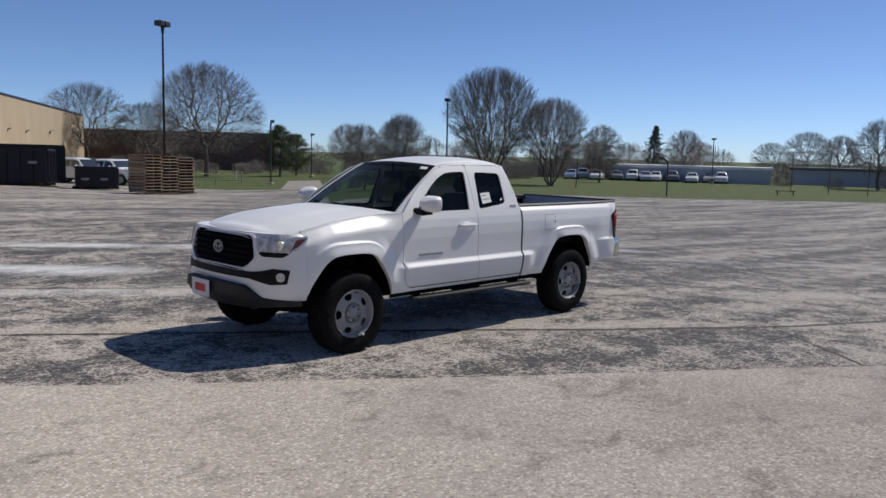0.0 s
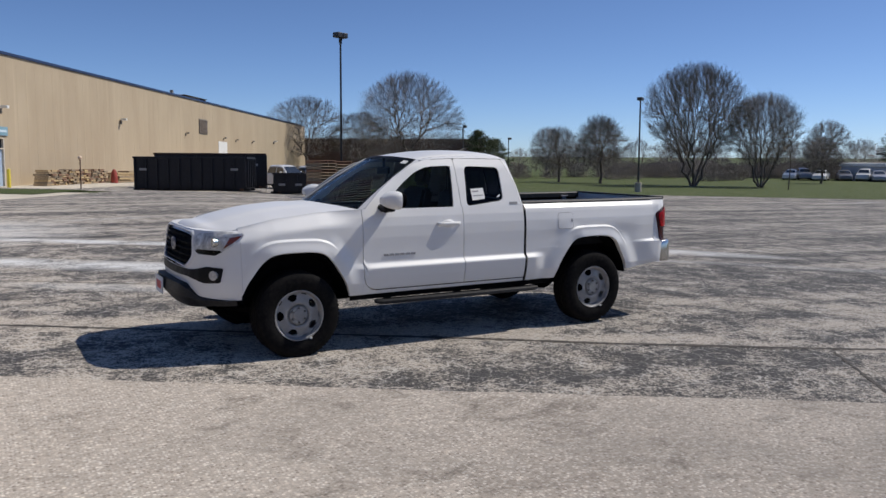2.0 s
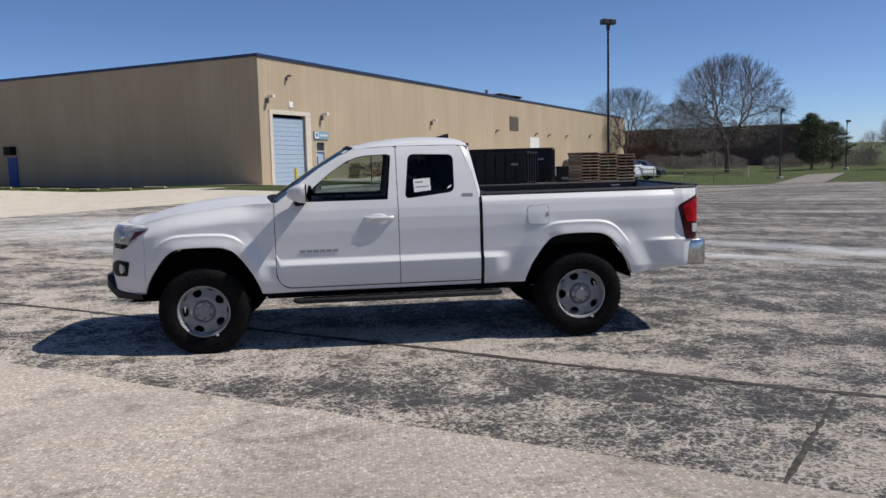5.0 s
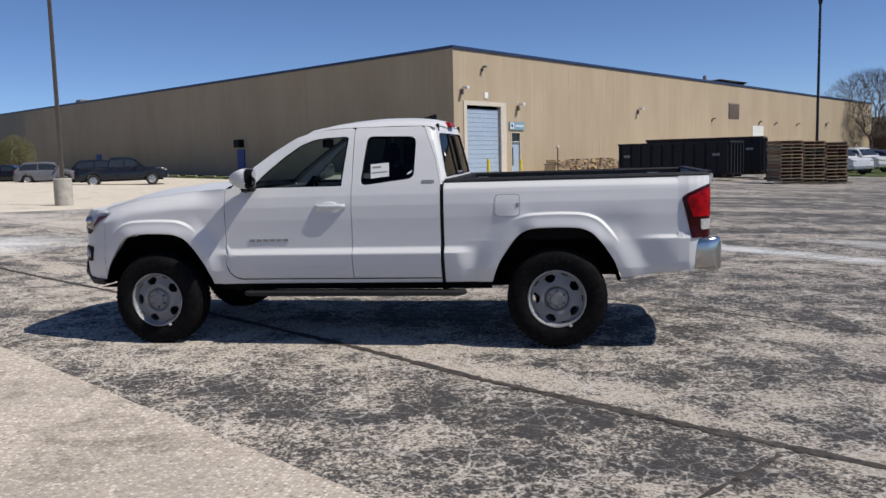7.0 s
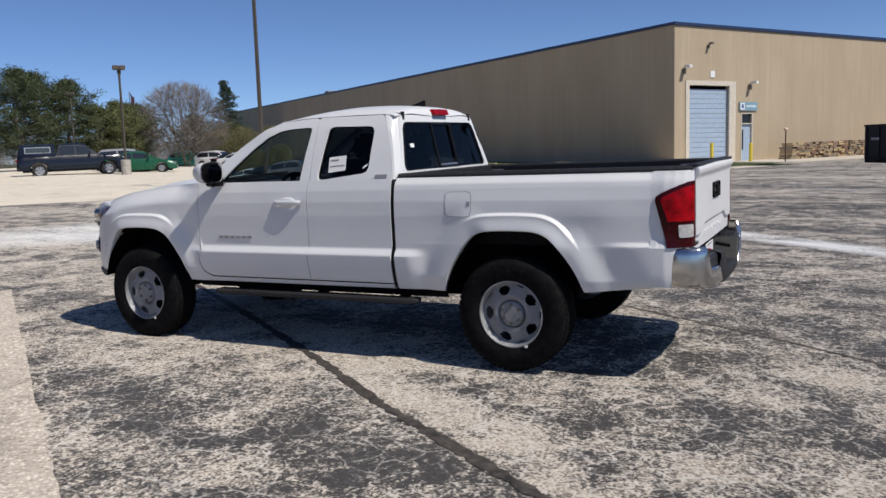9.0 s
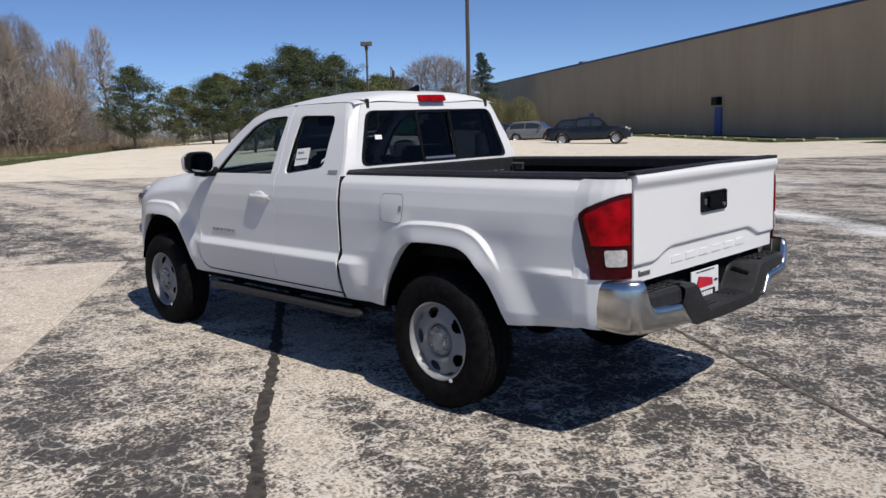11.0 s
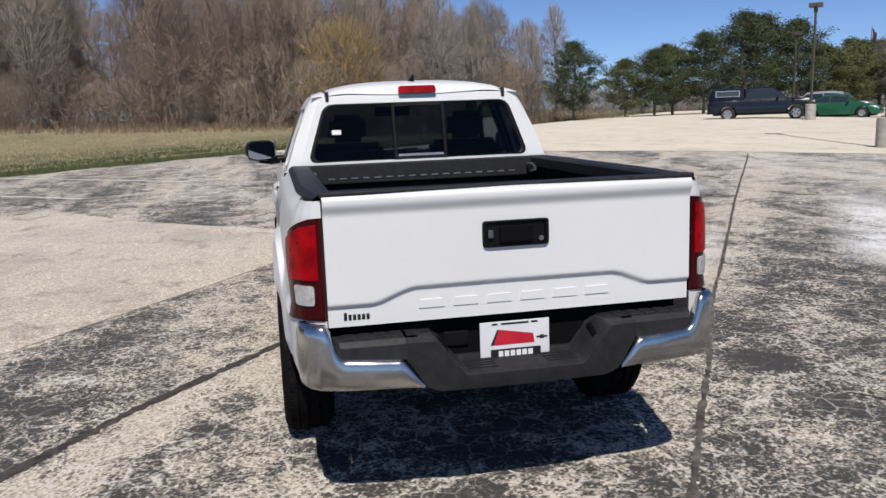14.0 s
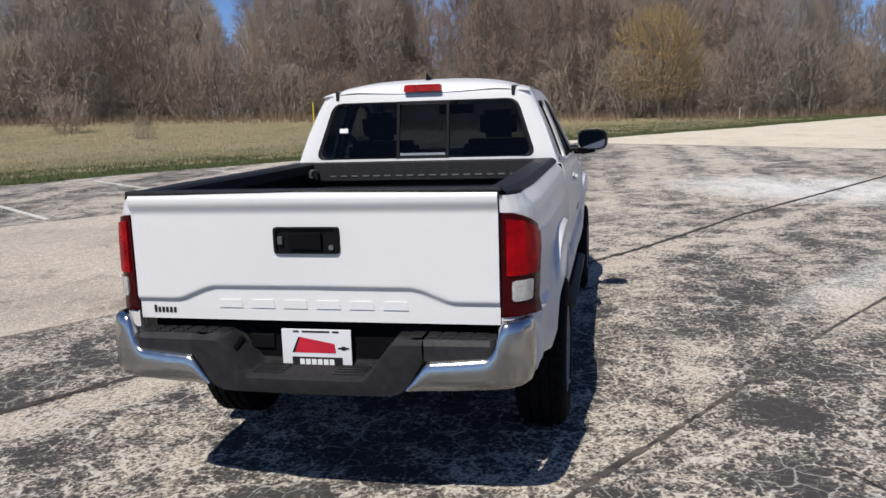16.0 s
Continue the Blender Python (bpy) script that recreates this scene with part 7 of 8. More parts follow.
for k in range(11):
    far_az, far_r = 26.0 + 1.0 * k + 0.25 * math.sin(5.0 * k), 127 + 1.5 * math.sin(2.2 * k)
    park("sedan" if k % 3 else "suv", -6.1 + far_r * math.cos(radians(far_az)), -6.5 + far_r * math.sin(radians(far_az)), far_az + 180 + 8 * math.sin(3.0 * k), (P_WHITE, P_SILVER, P_WHITE, P_GREY)[k % 4], "far parked car beyond the grass")


# ---- bare trees ----
def bark_material(name, a, b):
    m = Nodes(name, 0.9)
    col = m.mix(m.ramp(m.noise(3.0, 5, 0.65, m.mapped((1, 1, 0.25))), 0.3, 0.7), a, b)
    m.set("Base Color", col)
    m.bump(m.noise(18, 4, 0.7, m.mapped((1, 1, 0.3))), 0.6, 0.02)
    return m.mat


BARK = bark_material("grey_brown_bark", (0.10, 0.082, 0.066), (0.22, 0.18, 0.15))
TWIG = bark_material("brown_twigs", (0.24, 0.195, 0.155), (0.41, 0.335, 0.27))
TWIG_DARK = bark_material("dark_grey_twigs", (0.125, 0.108, 0.096), (0.25, 0.215, 0.19))
TWIG_RED = bark_material("reddish_twigs", (0.20, 0.15, 0.12), (0.34, 0.26, 0.21))
TWIG_GREY = bark_material("grey_twigs", (0.22, 0.185, 0.155), (0.37, 0.315, 0.265))
TWIG_GOLD = bark_material("golden_budding_twigs", (0.25, 0.170, 0.075), (0.43, 0.305, 0.145))
TWIG_GREEN = bark_material("budding_green_twigs", (0.13, 0.125, 0.060), (0.22, 0.205, 0.10))
# for the far rows: the haze of distance is painted into this greyer colour
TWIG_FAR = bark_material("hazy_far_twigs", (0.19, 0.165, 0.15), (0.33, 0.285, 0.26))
NEEDLE = plain("pine_needles", (0.060, 0.080, 0.032), 0.8, vary=0.55, scale=1.2)
NEEDLE_2 = plain("yellowish_pine_needles", (0.105, 0.115, 0.040), 0.8, vary=0.5, scale=1.2)


class Wood:
    """Collects tapered tubes as plain vertex and face lists."""

    def __init__(self):
        self.v, self.f = [], []

    def limb(self, pts, radii, n):
        base = len(self.v)
        for i, (p, r) in enumerate(zip(pts, radii)):
            d = (pts[min(i + 1, len(pts) - 1)] - pts[max(i - 1, 0)]).normalized()
            s = d.orthogonal().normalized()
            t = d.cross(s)
            for k in range(n):
                a = 2 * math.pi * k / n
                self.v.append(tuple(p + (s * math.cos(a) + t * math.sin(a)) * r))
        for i in range(len(pts) - 1):
            for k in range(n):
                a, b = base + i * n + k, base + i * n + (k + 1) % n
                self.f.append((a, b, b + n, a + n))

    def leaf(self, c, size, rnd, flat=1.0):
        d = Vector((rnd.gauss(0, 1), rnd.gauss(0, 1), rnd.gauss(0, flat))).normalized() * size
        e = Vector((rnd.gauss(0, 1), rnd.gauss(0, 1), rnd.gauss(0, 1))).normalized() * size * 0.45
        b = len(self.v)
        self.v += [tuple(c - d - e * 0.4), tuple(c + e), tuple(c + d - e * 0.4)]
        self.f.append((b, b + 1, b + 2))

    def mesh(self, name, mat):
        me = bpy.data.meshes.new(name)
        me.from_pydata(self.v, [], self.f)
        me.materials.append(mat)
        me.update()
        return me


def bare_tree(seed, height, width, tips, low=0.25, widest=0.45, base=0.2, stems=1, tip=0.007, reach=0.40, twigs=2, splay=0.0, bare=14, rise=0.5):
    """Trunk and crown of a leafless tree: limbs fork again and again towards points spread through the crown's outline."""
    rnd = random.Random(seed)
    lower, upper = Wood(), Wood()
    lobes = [(rnd.uniform(0, 6.28), rnd.uniform(low, 1.0), rnd.uniform(0.80, 1.12)) for _ in range(9)]
    pts = []
    while len(pts) < tips:
        h = low + (1 - low) * rnd.random()
        prof = math.sqrt(max(0.0, 1 - ((h - widest) / (1.001 - widest)) ** 2)) if h > widest else 1 - 0.55 * ((widest - h) / max(0.01, widest - low)) ** 2
        if rnd.random() > prof + 0.15:
            continue
        a = rnd.uniform(0, 2 * math.pi)
        k = min(lobes, key=lambda b: abs((a - b[0] + math.pi) % (2 * math.pi) - math.pi) + 3.0 * abs(h - b[1]))[2]
        r = width / 2 * prof * k * rnd.random() ** 0.42
        pts.append((r * math.cos(a), r * math.sin(a), h * height * (0.94 + 0.06 * k)))
    pts = np.array(pts)

    def size(n):
        return tip * n ** 0.40

    def grow(p, ids):
        stack = [(np.array(p), ids)]
        while stack:
            p, ids = stack.pop()
            n = len(ids)
            mine = pts[ids]
            if n <= 2:
                for t in mine:
                    d = t - p
                    ln = float(np.linalg.norm(d)) + 1e-6
                    mid = p + d * 0.55 + np.array((rnd.gauss(0, 0.07), rnd.gauss(0, 0.07), rnd.gauss(0, 0.05))) * ln
                    upper.limb([Vector(p), Vector(mid), Vector(t)], [size(n), tip * 0.8, tip * 0.5], 3)
                    for _ in range(twigs):
                        g = Vector(p).lerp(Vector(t), rnd.uniform(0.3, 0.95))
                        out = Vector(d / ln) + Vector((rnd.gauss(0, 0.5), rnd.gauss(0, 0.5), rnd.gauss(0, 0.4) + rise * 0.6))
                        upper.limb([g, g + out.normalized() * rnd.uniform(0.25, 0.75) * min(1.0, 0.35 + ln)], [tip * 0.7, tip * 0.4], 3)
                continue
            c = mine.mean(axis=0)
            d = c - p
            ln = float(np.linalg.norm(d)) + 1e-6
            q = p + d * reach * rnd.uniform(0.8, 1.2) + np.array((rnd.gauss(0, 0.025), rnd.gauss(0, 0.025), rnd.gauss(0, 0.02))) * ln
            mid = (p + q) / 2 + np.array((rnd.gauss(0, 0.03), rnd.gauss(0, 0.03), -0.03 * rise)) * ln
            wood = lower if n > tips / bare else upper
            wood.limb([Vector(p), Vector(mid), Vector(q)], [size(n), size(n) * 0.93, size(n * 0.75)], 6 if n > tips / 8 else (4 if n > 12 else 3))
            v = mine - mine.mean(axis=0)
            axis = np.linalg.eigh(v.T @ v)[1][:, 2]
            s = v @ axis
            cut = np.quantile(s, rnd.uniform(0.34, 0.66))
            left, right = ids[s <= cut], ids[s > cut]
            if len(left) and len(right):
                stack += [(q, left), (q, right)]
            else:
                stack += [(q, ids[: n // 2]), (q, ids[n // 2:])]

    every = np.arange(tips)
    if stems == 1:
        foot, top = Vector((0, 0, -0.3)), Vector((rnd.uniform(-0.02, 0.02) * height, rnd.uniform(-0.02, 0.02) * height, base * height))
        lower.limb([foot, Vector((0, 0, 0.25)), foot.lerp(top, 0.6), top], [size(tips) * 1.35, size(tips) * 1.08, size(tips), size(tips) * 0.95], 8)
        grow(top, every)
    else:
        turn = np.arctan2(pts[:, 1], pts[:, 0]) + 0.25 * pts[:, 2] / height
        order = every[np.argsort(turn)]
        for k in range(stems):
            ids = order[k * tips // stems:(k + 1) * tips // stems]
            a = float(np.mean(turn[ids]))
            out = Vector((math.cos(a), math.sin(a), 0))
            foot = out * 0.16
            top = out * (0.3 + splay * width * rnd.uniform(0.4, 1.2)) + Vector((0, 0, base * height * rnd.uniform(0.6, 1.3)))
            lower.limb([foot + Vector((0, 0, -0.3)), foot.lerp(top, 0.5), top], [size(len(ids)) * 1.2, size(len(ids)), size(len(ids))], 5)
            grow(top, ids)
    return lower, upper


def tree_thing(name, label, category, meshes, m, group="", scale=1.0):
    o = new(name)
    o.matrix_world = m @ Matrix.Scale(scale, 4)
    tagged(o, label, category, group)
    for nm, me in meshes:
        c = new(nm, me)
        c.parent = o
    return o


def tree_meshes(key, mat, **kw):
    low, high = bare_tree(**kw)
    if kw.get("stems", 1) > 6:
        # a thicket: one main stem, and a tangle of the others round it
        main = Wood()
        main.v, main.f = low.v[:15], low.f[:10]
        base = len(high.v)
        high.v += low.v
        high.f += [tuple(i + base for i in f) for f in low.f[10:]]
        return [("trunk", main.mesh(key + "_trunk", BARK)), ("crown", high.mesh(key + "_crown", mat))]
    return [("trunk", low.mesh(key + "_trunk", BARK)), ("crown", high.mesh(key + "_crown", mat))]


def planted(name, label, key_meshes, x, y, turn=0.0, scale=1.0, group="", dz=0.0, category="tree"):
    return tree_thing(name, label, category, key_meshes, Matrix.Translation((x, y, ground_z(x, y) + dz)) @ pose(0, 0, 0, 0, 0, turn), group, scale)


ROUND = tree_meshes("round_tree", TWIG_DARK, seed=3, height=13.4, width=14.5, tips=6000, twigs=3, low=0.20, widest=0.48, base=0.16, reach=0.25, tip=0.0085)
ROUND_2 = tree_meshes("open_tree", TWIG_DARK, seed=21, height=12.8, width=14.0, tips=4200, twigs=3, low=0.22, widest=0.52, base=0.18, reach=0.25, tip=0.0085)
CLUMP = tree_meshes("clump_tree", TWIG_DARK, seed=8, height=14.0, width=13.0, tips=6500, twigs=3, low=0.24, widest=0.66, base=0.10, stems=5, reach=0.24, tip=0.0085, splay=0.05)
SMALL = tree_meshes("small_tree", TWIG_DARK, seed=14, height=8.0, width=7.0, tips=2600, twigs=3, low=0.22, widest=0.5, base=0.14, reach=0.25, tip=0.0075)
THIN = tree_meshes("thin_tree", TWIG, seed=17, height=9.0, width=3.4, tips=90, low=0.35, widest=0.6, base=0.34, tip=0.010)

planted("tree", "large rounded leafless tree on the verge", ROUND, 42.4, 81.8, 30)
planted("tree", "open leafless tree behind the warehouse end", ROUND_2, 43.0, 119.0, 0, 1.0)
planted("tree", "spreading leafless tree behind the yard", ROUND_2, 50.0, 113.0, 130, 0.8)
planted("tree", "tall many-stemmed leafless tree clump", CLUMP, 61.5, 53.5, 0, 0.92)
planted("tree", "leaning leafless tree beside the clump", CLUMP, 66.5, 49.0, 70, 0.70)
planted("tree", "small leafless tree on the verge", SMALL, 55.3, 68.3, 0, 0.80)
planted("tree", "young leafless tree beside a lamp post", SMALL, 57.1, 63.1, 95, 0.95)
planted("tree", "young leafless tree beyond the drive", SMALL, 74.3, 95.7, 200, 0.95)
planted("tree", "young leafless tree in the far field", SMALL, 80.5, 90.5, 260, 1.1)
planted("tree", "thin lone leafless tree near the fence", THIN, 63.0, 43.0, 0, 0.85)
planted("tree", "low leafless tree at the far fence", SMALL, 85.1, 55.1, 40, 0.70)
DENSE = tree_meshes("dense_tree", TWIG_DARK, seed=27, height=8.6, width=9.5, tips=5000, twigs=3, low=0.12, widest=0.45, base=0.10, stems=3, reach=0.26, tip=0.0085)
planted("tree", "rounded dense leafless tree behind the far cars", DENSE, -58.0, 57.5, 0, 1.0)
for az, r, me, sc, lab in ((34.0, 130, SMALL, 1.05, "bare rounded tree over the far hedge"), (28.4, 135, SMALL, 1.0, "bare rounded tree beside the far spruce"), (23.0, 165, ROUND_2, 0.55, "dark bare tree behind the grey warehouse"),
                          (20.8, 160, ROUND_2, 0.70, "dark rounded bare tree behind the grey warehouse"), (18.9, 150, SMALL, 1.0, "bare tree against the far sky"), (16.7, 120, SMALL, 1.15, "bare tree against the far sky"), (13.0, 140, SMALL, 1.2, "bare tree against the far sky")):
    planted("tree", lab, me, -6.1 + r * math.cos(radians(az)), -6.5 + r * math.sin(radians(az)), 37 * az, sc)
for k in range(3):
    planted("bush", "budding greenish shrub by the warehouse wall", tree_meshes("budding_shrub", TWIG_GREEN, seed=60, height=4.2, width=4.6, tips=2600, low=0.06, widest=0.45, base=0.05, stems=7, tip=0.009, twigs=3) if k == 0 else BUD, -59.0 + 2.05 * k, 63.4 + 1.95 * k, 70 * k, 1.0, "shrubs by the warehouse", category="shrub")
    if k == 0:
        BUD = [(c.name.split(".")[0], c.data) for c in bpy.data.objects["bush"].children]


# ---- pines ----
def pine(seed, height, width, mat, low=0.14, tuft=34, leaf=0.15, cone=False):
    rnd = random.Random(seed)
    trunk, crown = Wood(), Wood()
    pts = [Vector((rnd.gauss(0, 0.06) * i, rnd.gauss(0, 0.06) * i, height * i / 6 - 0.2)) for i in range(7)]
    trunk.limb(pts, [0.20 * (1 - 0.8 * i / 6) * height / 9 for i in range(7)], 7)
    n = int(height * (18 if cone else 10))
    for k in range(n):
        f = low + (1 - low) * (k + rnd.random()) / n
        x = f * 6
        i = min(5, int(x))
        at = pts[i].lerp(pts[i + 1], x - i)
        prof = math.sin(math.pi * min(1, (f - low) / (1 - low) * 0.85 + 0.18)) ** 0.7
        prof = (1 - (f - low) / (1 - low)) ** 1.0 * (0.85 + 0.15 * math.cos(38 * f)) + 0.02 if cone else prof
        ln = width / 2 * prof * rnd.uniform(0.55, 1.15)
        a = 2.4 * k + rnd.uniform(-0.4, 0.4)
        d = Vector((math.cos(a), math.sin(a), rnd.uniform(-0.32, -0.05) if cone else rnd.uniform(-0.05, 0.45)))
        mid = at + d * ln * 0.55 + Vector((0, 0, 0.05))
        end = at + d * ln + Vector((0, 0, 0.12 * ln))
        trunk.limb([at, mid, end], [0.045, 0.03, 0.012], 3)
        for t in range(5):
            g = 0.35 + 0.65 * (t + rnd.random()) / 5
            c = at.lerp(end, g) + Vector((rnd.gauss(0, 0.18), rnd.gauss(0, 0.18), rnd.gauss(0, 0.10)))
            s = rnd.uniform(0.04, 0.08) + 0.05 * ln if cone else rnd.uniform(0.20, 0.42)
            for _ in range(tuft):
                crown.leaf(c + Vector((rnd.gauss(0, s), rnd.gauss(0, s), rnd.gauss(0, s * 0.55))), leaf * rnd.uniform(0.6, 1.3), rnd, 0.6)
    return [("trunk", trunk.mesh("pine_trunk", BARK)), ("crown", crown.mesh("pine_crown", mat))]


PINE_A = pine(1, 8.0, 7.0, NEEDLE, 0.16, 48, 0.13)
PINE_B = pine(2, 6.5, 6.4, NEEDLE_2, 0.15, 48, 0.13)
PINE_C = pine(5, 9.0, 8.0, NEEDLE, 0.14, 48, 0.13)
PINE_D = pine(7, 7.2, 6.6, NEEDLE_2, 0.17, 48, 0.13)
SPRUCE = pine(9, 11.0, 11.5, plain("blue_green_needles", (0.050, 0.075, 0.052), 0.8, vary=0.5, scale=1.2), 0.06, 30, 0.11, True)
for me, x, y, t, s, lab in ((PINE_B, -57.5, 27.8, 0, 0.72, "small green pine at the car park edge"), (PINE_A, -57.1, 30.2, 50, 0.68, "rounded green pine at the car park edge"), (PINE_D, -58.6, 32.6, 80, 0.82, "rounded green pine at the car park edge"),
                            (PINE_A, -57.4, 34.8, 120, 0.84, "dark green pine at the car park edge"), (PINE_C, -57.3, 38.4, 200, 0.92, "tall dark pine above the parked pickup"),
                            (PINE_C, -59.0, 41.4, 20, 0.92, "tall dark pine above the parked pickup"), (PINE_A, -58.3, 44.0, 75, 0.98, "tall green pine above the parked pickup"), (PINE_B, -57.3, 46.4, 90, 0.86, "yellowish green pine behind the cars"),
                            (PINE_D, -57.3, 48.6, 300, 0.76, "green pine behind the cars"), (PINE_D, -60.5, 51.4, 10, 0.90, "yellowish green pine behind the cars"), (PINE_A, -62.0, 53.6, 130, 0.80, "yellowish green pine behind the cars"),
                            (PINE_B, -64.0, 55.5, 160, 0.94, "yellowish green pine behind the cars"), (PINE_A, -63.0, 64.0, 160, 0.72, "green pine near the warehouse"),
                            (PINE_B, -60.0, 67.0, 60, 0.75, "green pine near the warehouse"), (PINE_A, -66.0, 59.0, 220, 0.85, "green pine behind the fence"),
                            (PINE_C, -50.4, 20.6, 30, 0.62, "lone dark pine at the end of the woods"), (PINE_C, 52.7, 81.8, 0, 0.72, "dark evergreen beyond the verge"), (PINE_C, 56.0, 83.0, 80, 0.60, "dark evergreen beyond the verge")):
    planted("pine_tree", lab, me, x, y, t, s, "pines", dz=0.0)
planted("spruce_tree", "tall conical blue-green spruce", SPRUCE, -70.1, 77.8, 0, 1.0, "pines")
planted("spruce_tree", "far conical spruce behind the hoop", SPRUCE, 123.2, 69.5, 0, 0.85, "pines")

# ---- the woods along the dry field ----
WOOD_KINDS = []
for k, (mat, seed) in enumerate(((TWIG, 31), (TWIG_GREY, 32), (TWIG, 33), (TWIG_RED, 34), (TWIG_GREY, 35))):
    WOOD_KINDS.append(tree_meshes("wood_tree_%d" % k, mat, seed=seed, height=12.5 + 0.6 * (k % 3), width=(4.2, 5.4, 3.6, 6.0, 4.8)[k], tips=(1700, 2100, 1300, 2100, 1800)[k], low=0.16, widest=0.55, base=(0.22, 0.12, 0.3, 0.15, 0.1)[k],
                                  stems=(1, 2, 1, 3, 2)[k], tip=0.0092, reach=0.28, twigs=3, rise=0.7))
GOLD = tree_meshes("golden_tree", TWIG_GOLD, seed=41, height=8.5, width=8.5, tips=1500, low=0.14, widest=0.55, base=0.10, stems=4, reach=0.27, tip=0.009, twigs=4)
BRUSH = [tree_meshes("brush_%d" % k, mat, seed=50 + k, height=4.8, width=(5.4, 6.4, 4.6)[k], tips=900, low=0.04, widest=0.42, base=0.07, stems=9, tip=0.0070, reach=0.36, twigs=4, splay=0.12, rise=0.25) for k, mat in enumerate((TWIG, TWIG_RED, TWIG_GREY))]
rnd = random.Random(77)
# edge of the woods: a line from the far lot end round to behind the start of the walk
EDGE = [(-62.0, 24.0), (-55.0, 12.0), (-51.5, 2.0), (-50.5, -10.0), (-46.0, -24.0), (-38.0, -37.0), (-27.0, -47.0), (-14.0, -54.0)]
edge = resample3([Vector(p) for p in EDGE], 1.0)
for row, (off, step, tall) in enumerate(((1.0, 2.6, 0.72), (5.0, 2.5, 0.84), (10.0, 2.7, 0.92), (16.0, 3.0, 0.98), (23.0, 3.2, 1.04), (31.0, 3.6, 1.1))):
    d = rnd.uniform(0, 2)
    while d < len(edge) - 1:
        i = int(d)
        p = edge[i]
        t = (edge[min(i + 1, len(edge) - 1)] - edge[max(i - 1, 0)]).normalized()
        out = Vector((t.y, -t.x))
        q = p + out * (off + rnd.uniform(-1.6, 1.6)) + t * rnd.uniform(-1, 1)
        planted("woodland_tree", "slender leafless tree in the dense grey-brown woods", WOOD_KINDS[rnd.randrange(5)], q.x, q.y, rnd.uniform(0, 360), tall * rnd.uniform(0.72, 1.12), "woodland trees", -0.2)
        d += step * rnd.uniform(0.7, 1.3)
for off, step in ((-0.4, 2.2), (2.6, 2.2), (6.0, 2.5), (11.0, 2.9), (18.0, 3.3), (27.0, 3.8)):
    d = 0.0
    while d < len(edge) - 1:
        i = int(d)
        p = edge[i]
        t = (edge[min(i + 1, len(edge) - 1)] - edge[max(i - 1, 0)]).normalized()
        out = Vector((t.y, -t.x))
        q = p + out * (off + rnd.uniform(-0.9, 0.9))
        planted("brushwood", "tangled leafless undergrowth at the wood's edge", BRUSH[rnd.randrange(3)], q.x, q.y, rnd.uniform(0, 360), rnd.uniform(0.55, 1.25) * (1.0 if off < 10 else 1.35), "undergrowth", -0.1, category="shrub")
        d += step * rnd.uniform(0.7, 1.3)
for x, y, s in ((-50.2, 4.1, 0.88),):
    planted("budding_tree", "golden budding tree at the wood's edge", GOLD, x, y, 40 * s, s, "budding trees")

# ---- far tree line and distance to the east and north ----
# far brush and trees carry their haze in the twig colour
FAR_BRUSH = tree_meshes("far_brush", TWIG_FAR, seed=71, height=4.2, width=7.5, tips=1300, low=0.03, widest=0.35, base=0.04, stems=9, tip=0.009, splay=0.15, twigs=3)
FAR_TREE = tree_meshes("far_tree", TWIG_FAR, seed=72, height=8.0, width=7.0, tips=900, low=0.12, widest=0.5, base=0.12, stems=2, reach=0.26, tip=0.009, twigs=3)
rnd = random.Random(99)
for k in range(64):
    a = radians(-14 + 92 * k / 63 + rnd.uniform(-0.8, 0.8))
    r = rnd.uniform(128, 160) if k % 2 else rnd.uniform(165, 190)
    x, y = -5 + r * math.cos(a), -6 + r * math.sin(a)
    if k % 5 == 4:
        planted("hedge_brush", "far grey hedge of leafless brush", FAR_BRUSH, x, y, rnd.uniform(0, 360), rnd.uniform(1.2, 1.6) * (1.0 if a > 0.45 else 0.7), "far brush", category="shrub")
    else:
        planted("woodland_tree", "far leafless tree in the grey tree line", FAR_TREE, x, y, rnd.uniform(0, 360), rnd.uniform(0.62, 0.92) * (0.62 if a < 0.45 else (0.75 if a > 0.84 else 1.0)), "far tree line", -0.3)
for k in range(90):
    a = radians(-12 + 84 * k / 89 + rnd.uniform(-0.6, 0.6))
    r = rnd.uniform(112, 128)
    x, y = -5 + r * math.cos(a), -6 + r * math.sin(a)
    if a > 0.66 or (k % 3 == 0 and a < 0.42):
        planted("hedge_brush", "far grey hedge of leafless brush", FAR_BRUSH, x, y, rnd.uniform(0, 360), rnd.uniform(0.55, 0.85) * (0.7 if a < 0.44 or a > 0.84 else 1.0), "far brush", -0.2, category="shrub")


for k in range(64):
    a = radians(27 + 20 * k / 63 + rnd.uniform(-0.4, 0.4))
    r = rnd.uniform(134, 142)
    planted("hedge_brush", "low grey hedge of leafless brush beyond the lot", FAR_BRUSH, -6 + r * math.cos(a), -6.5 + r * math.sin(a), rnd.uniform(0, 360), rnd.uniform(0.42, 0.70), "low brush beyond the lot", -0.2, category="shrub")

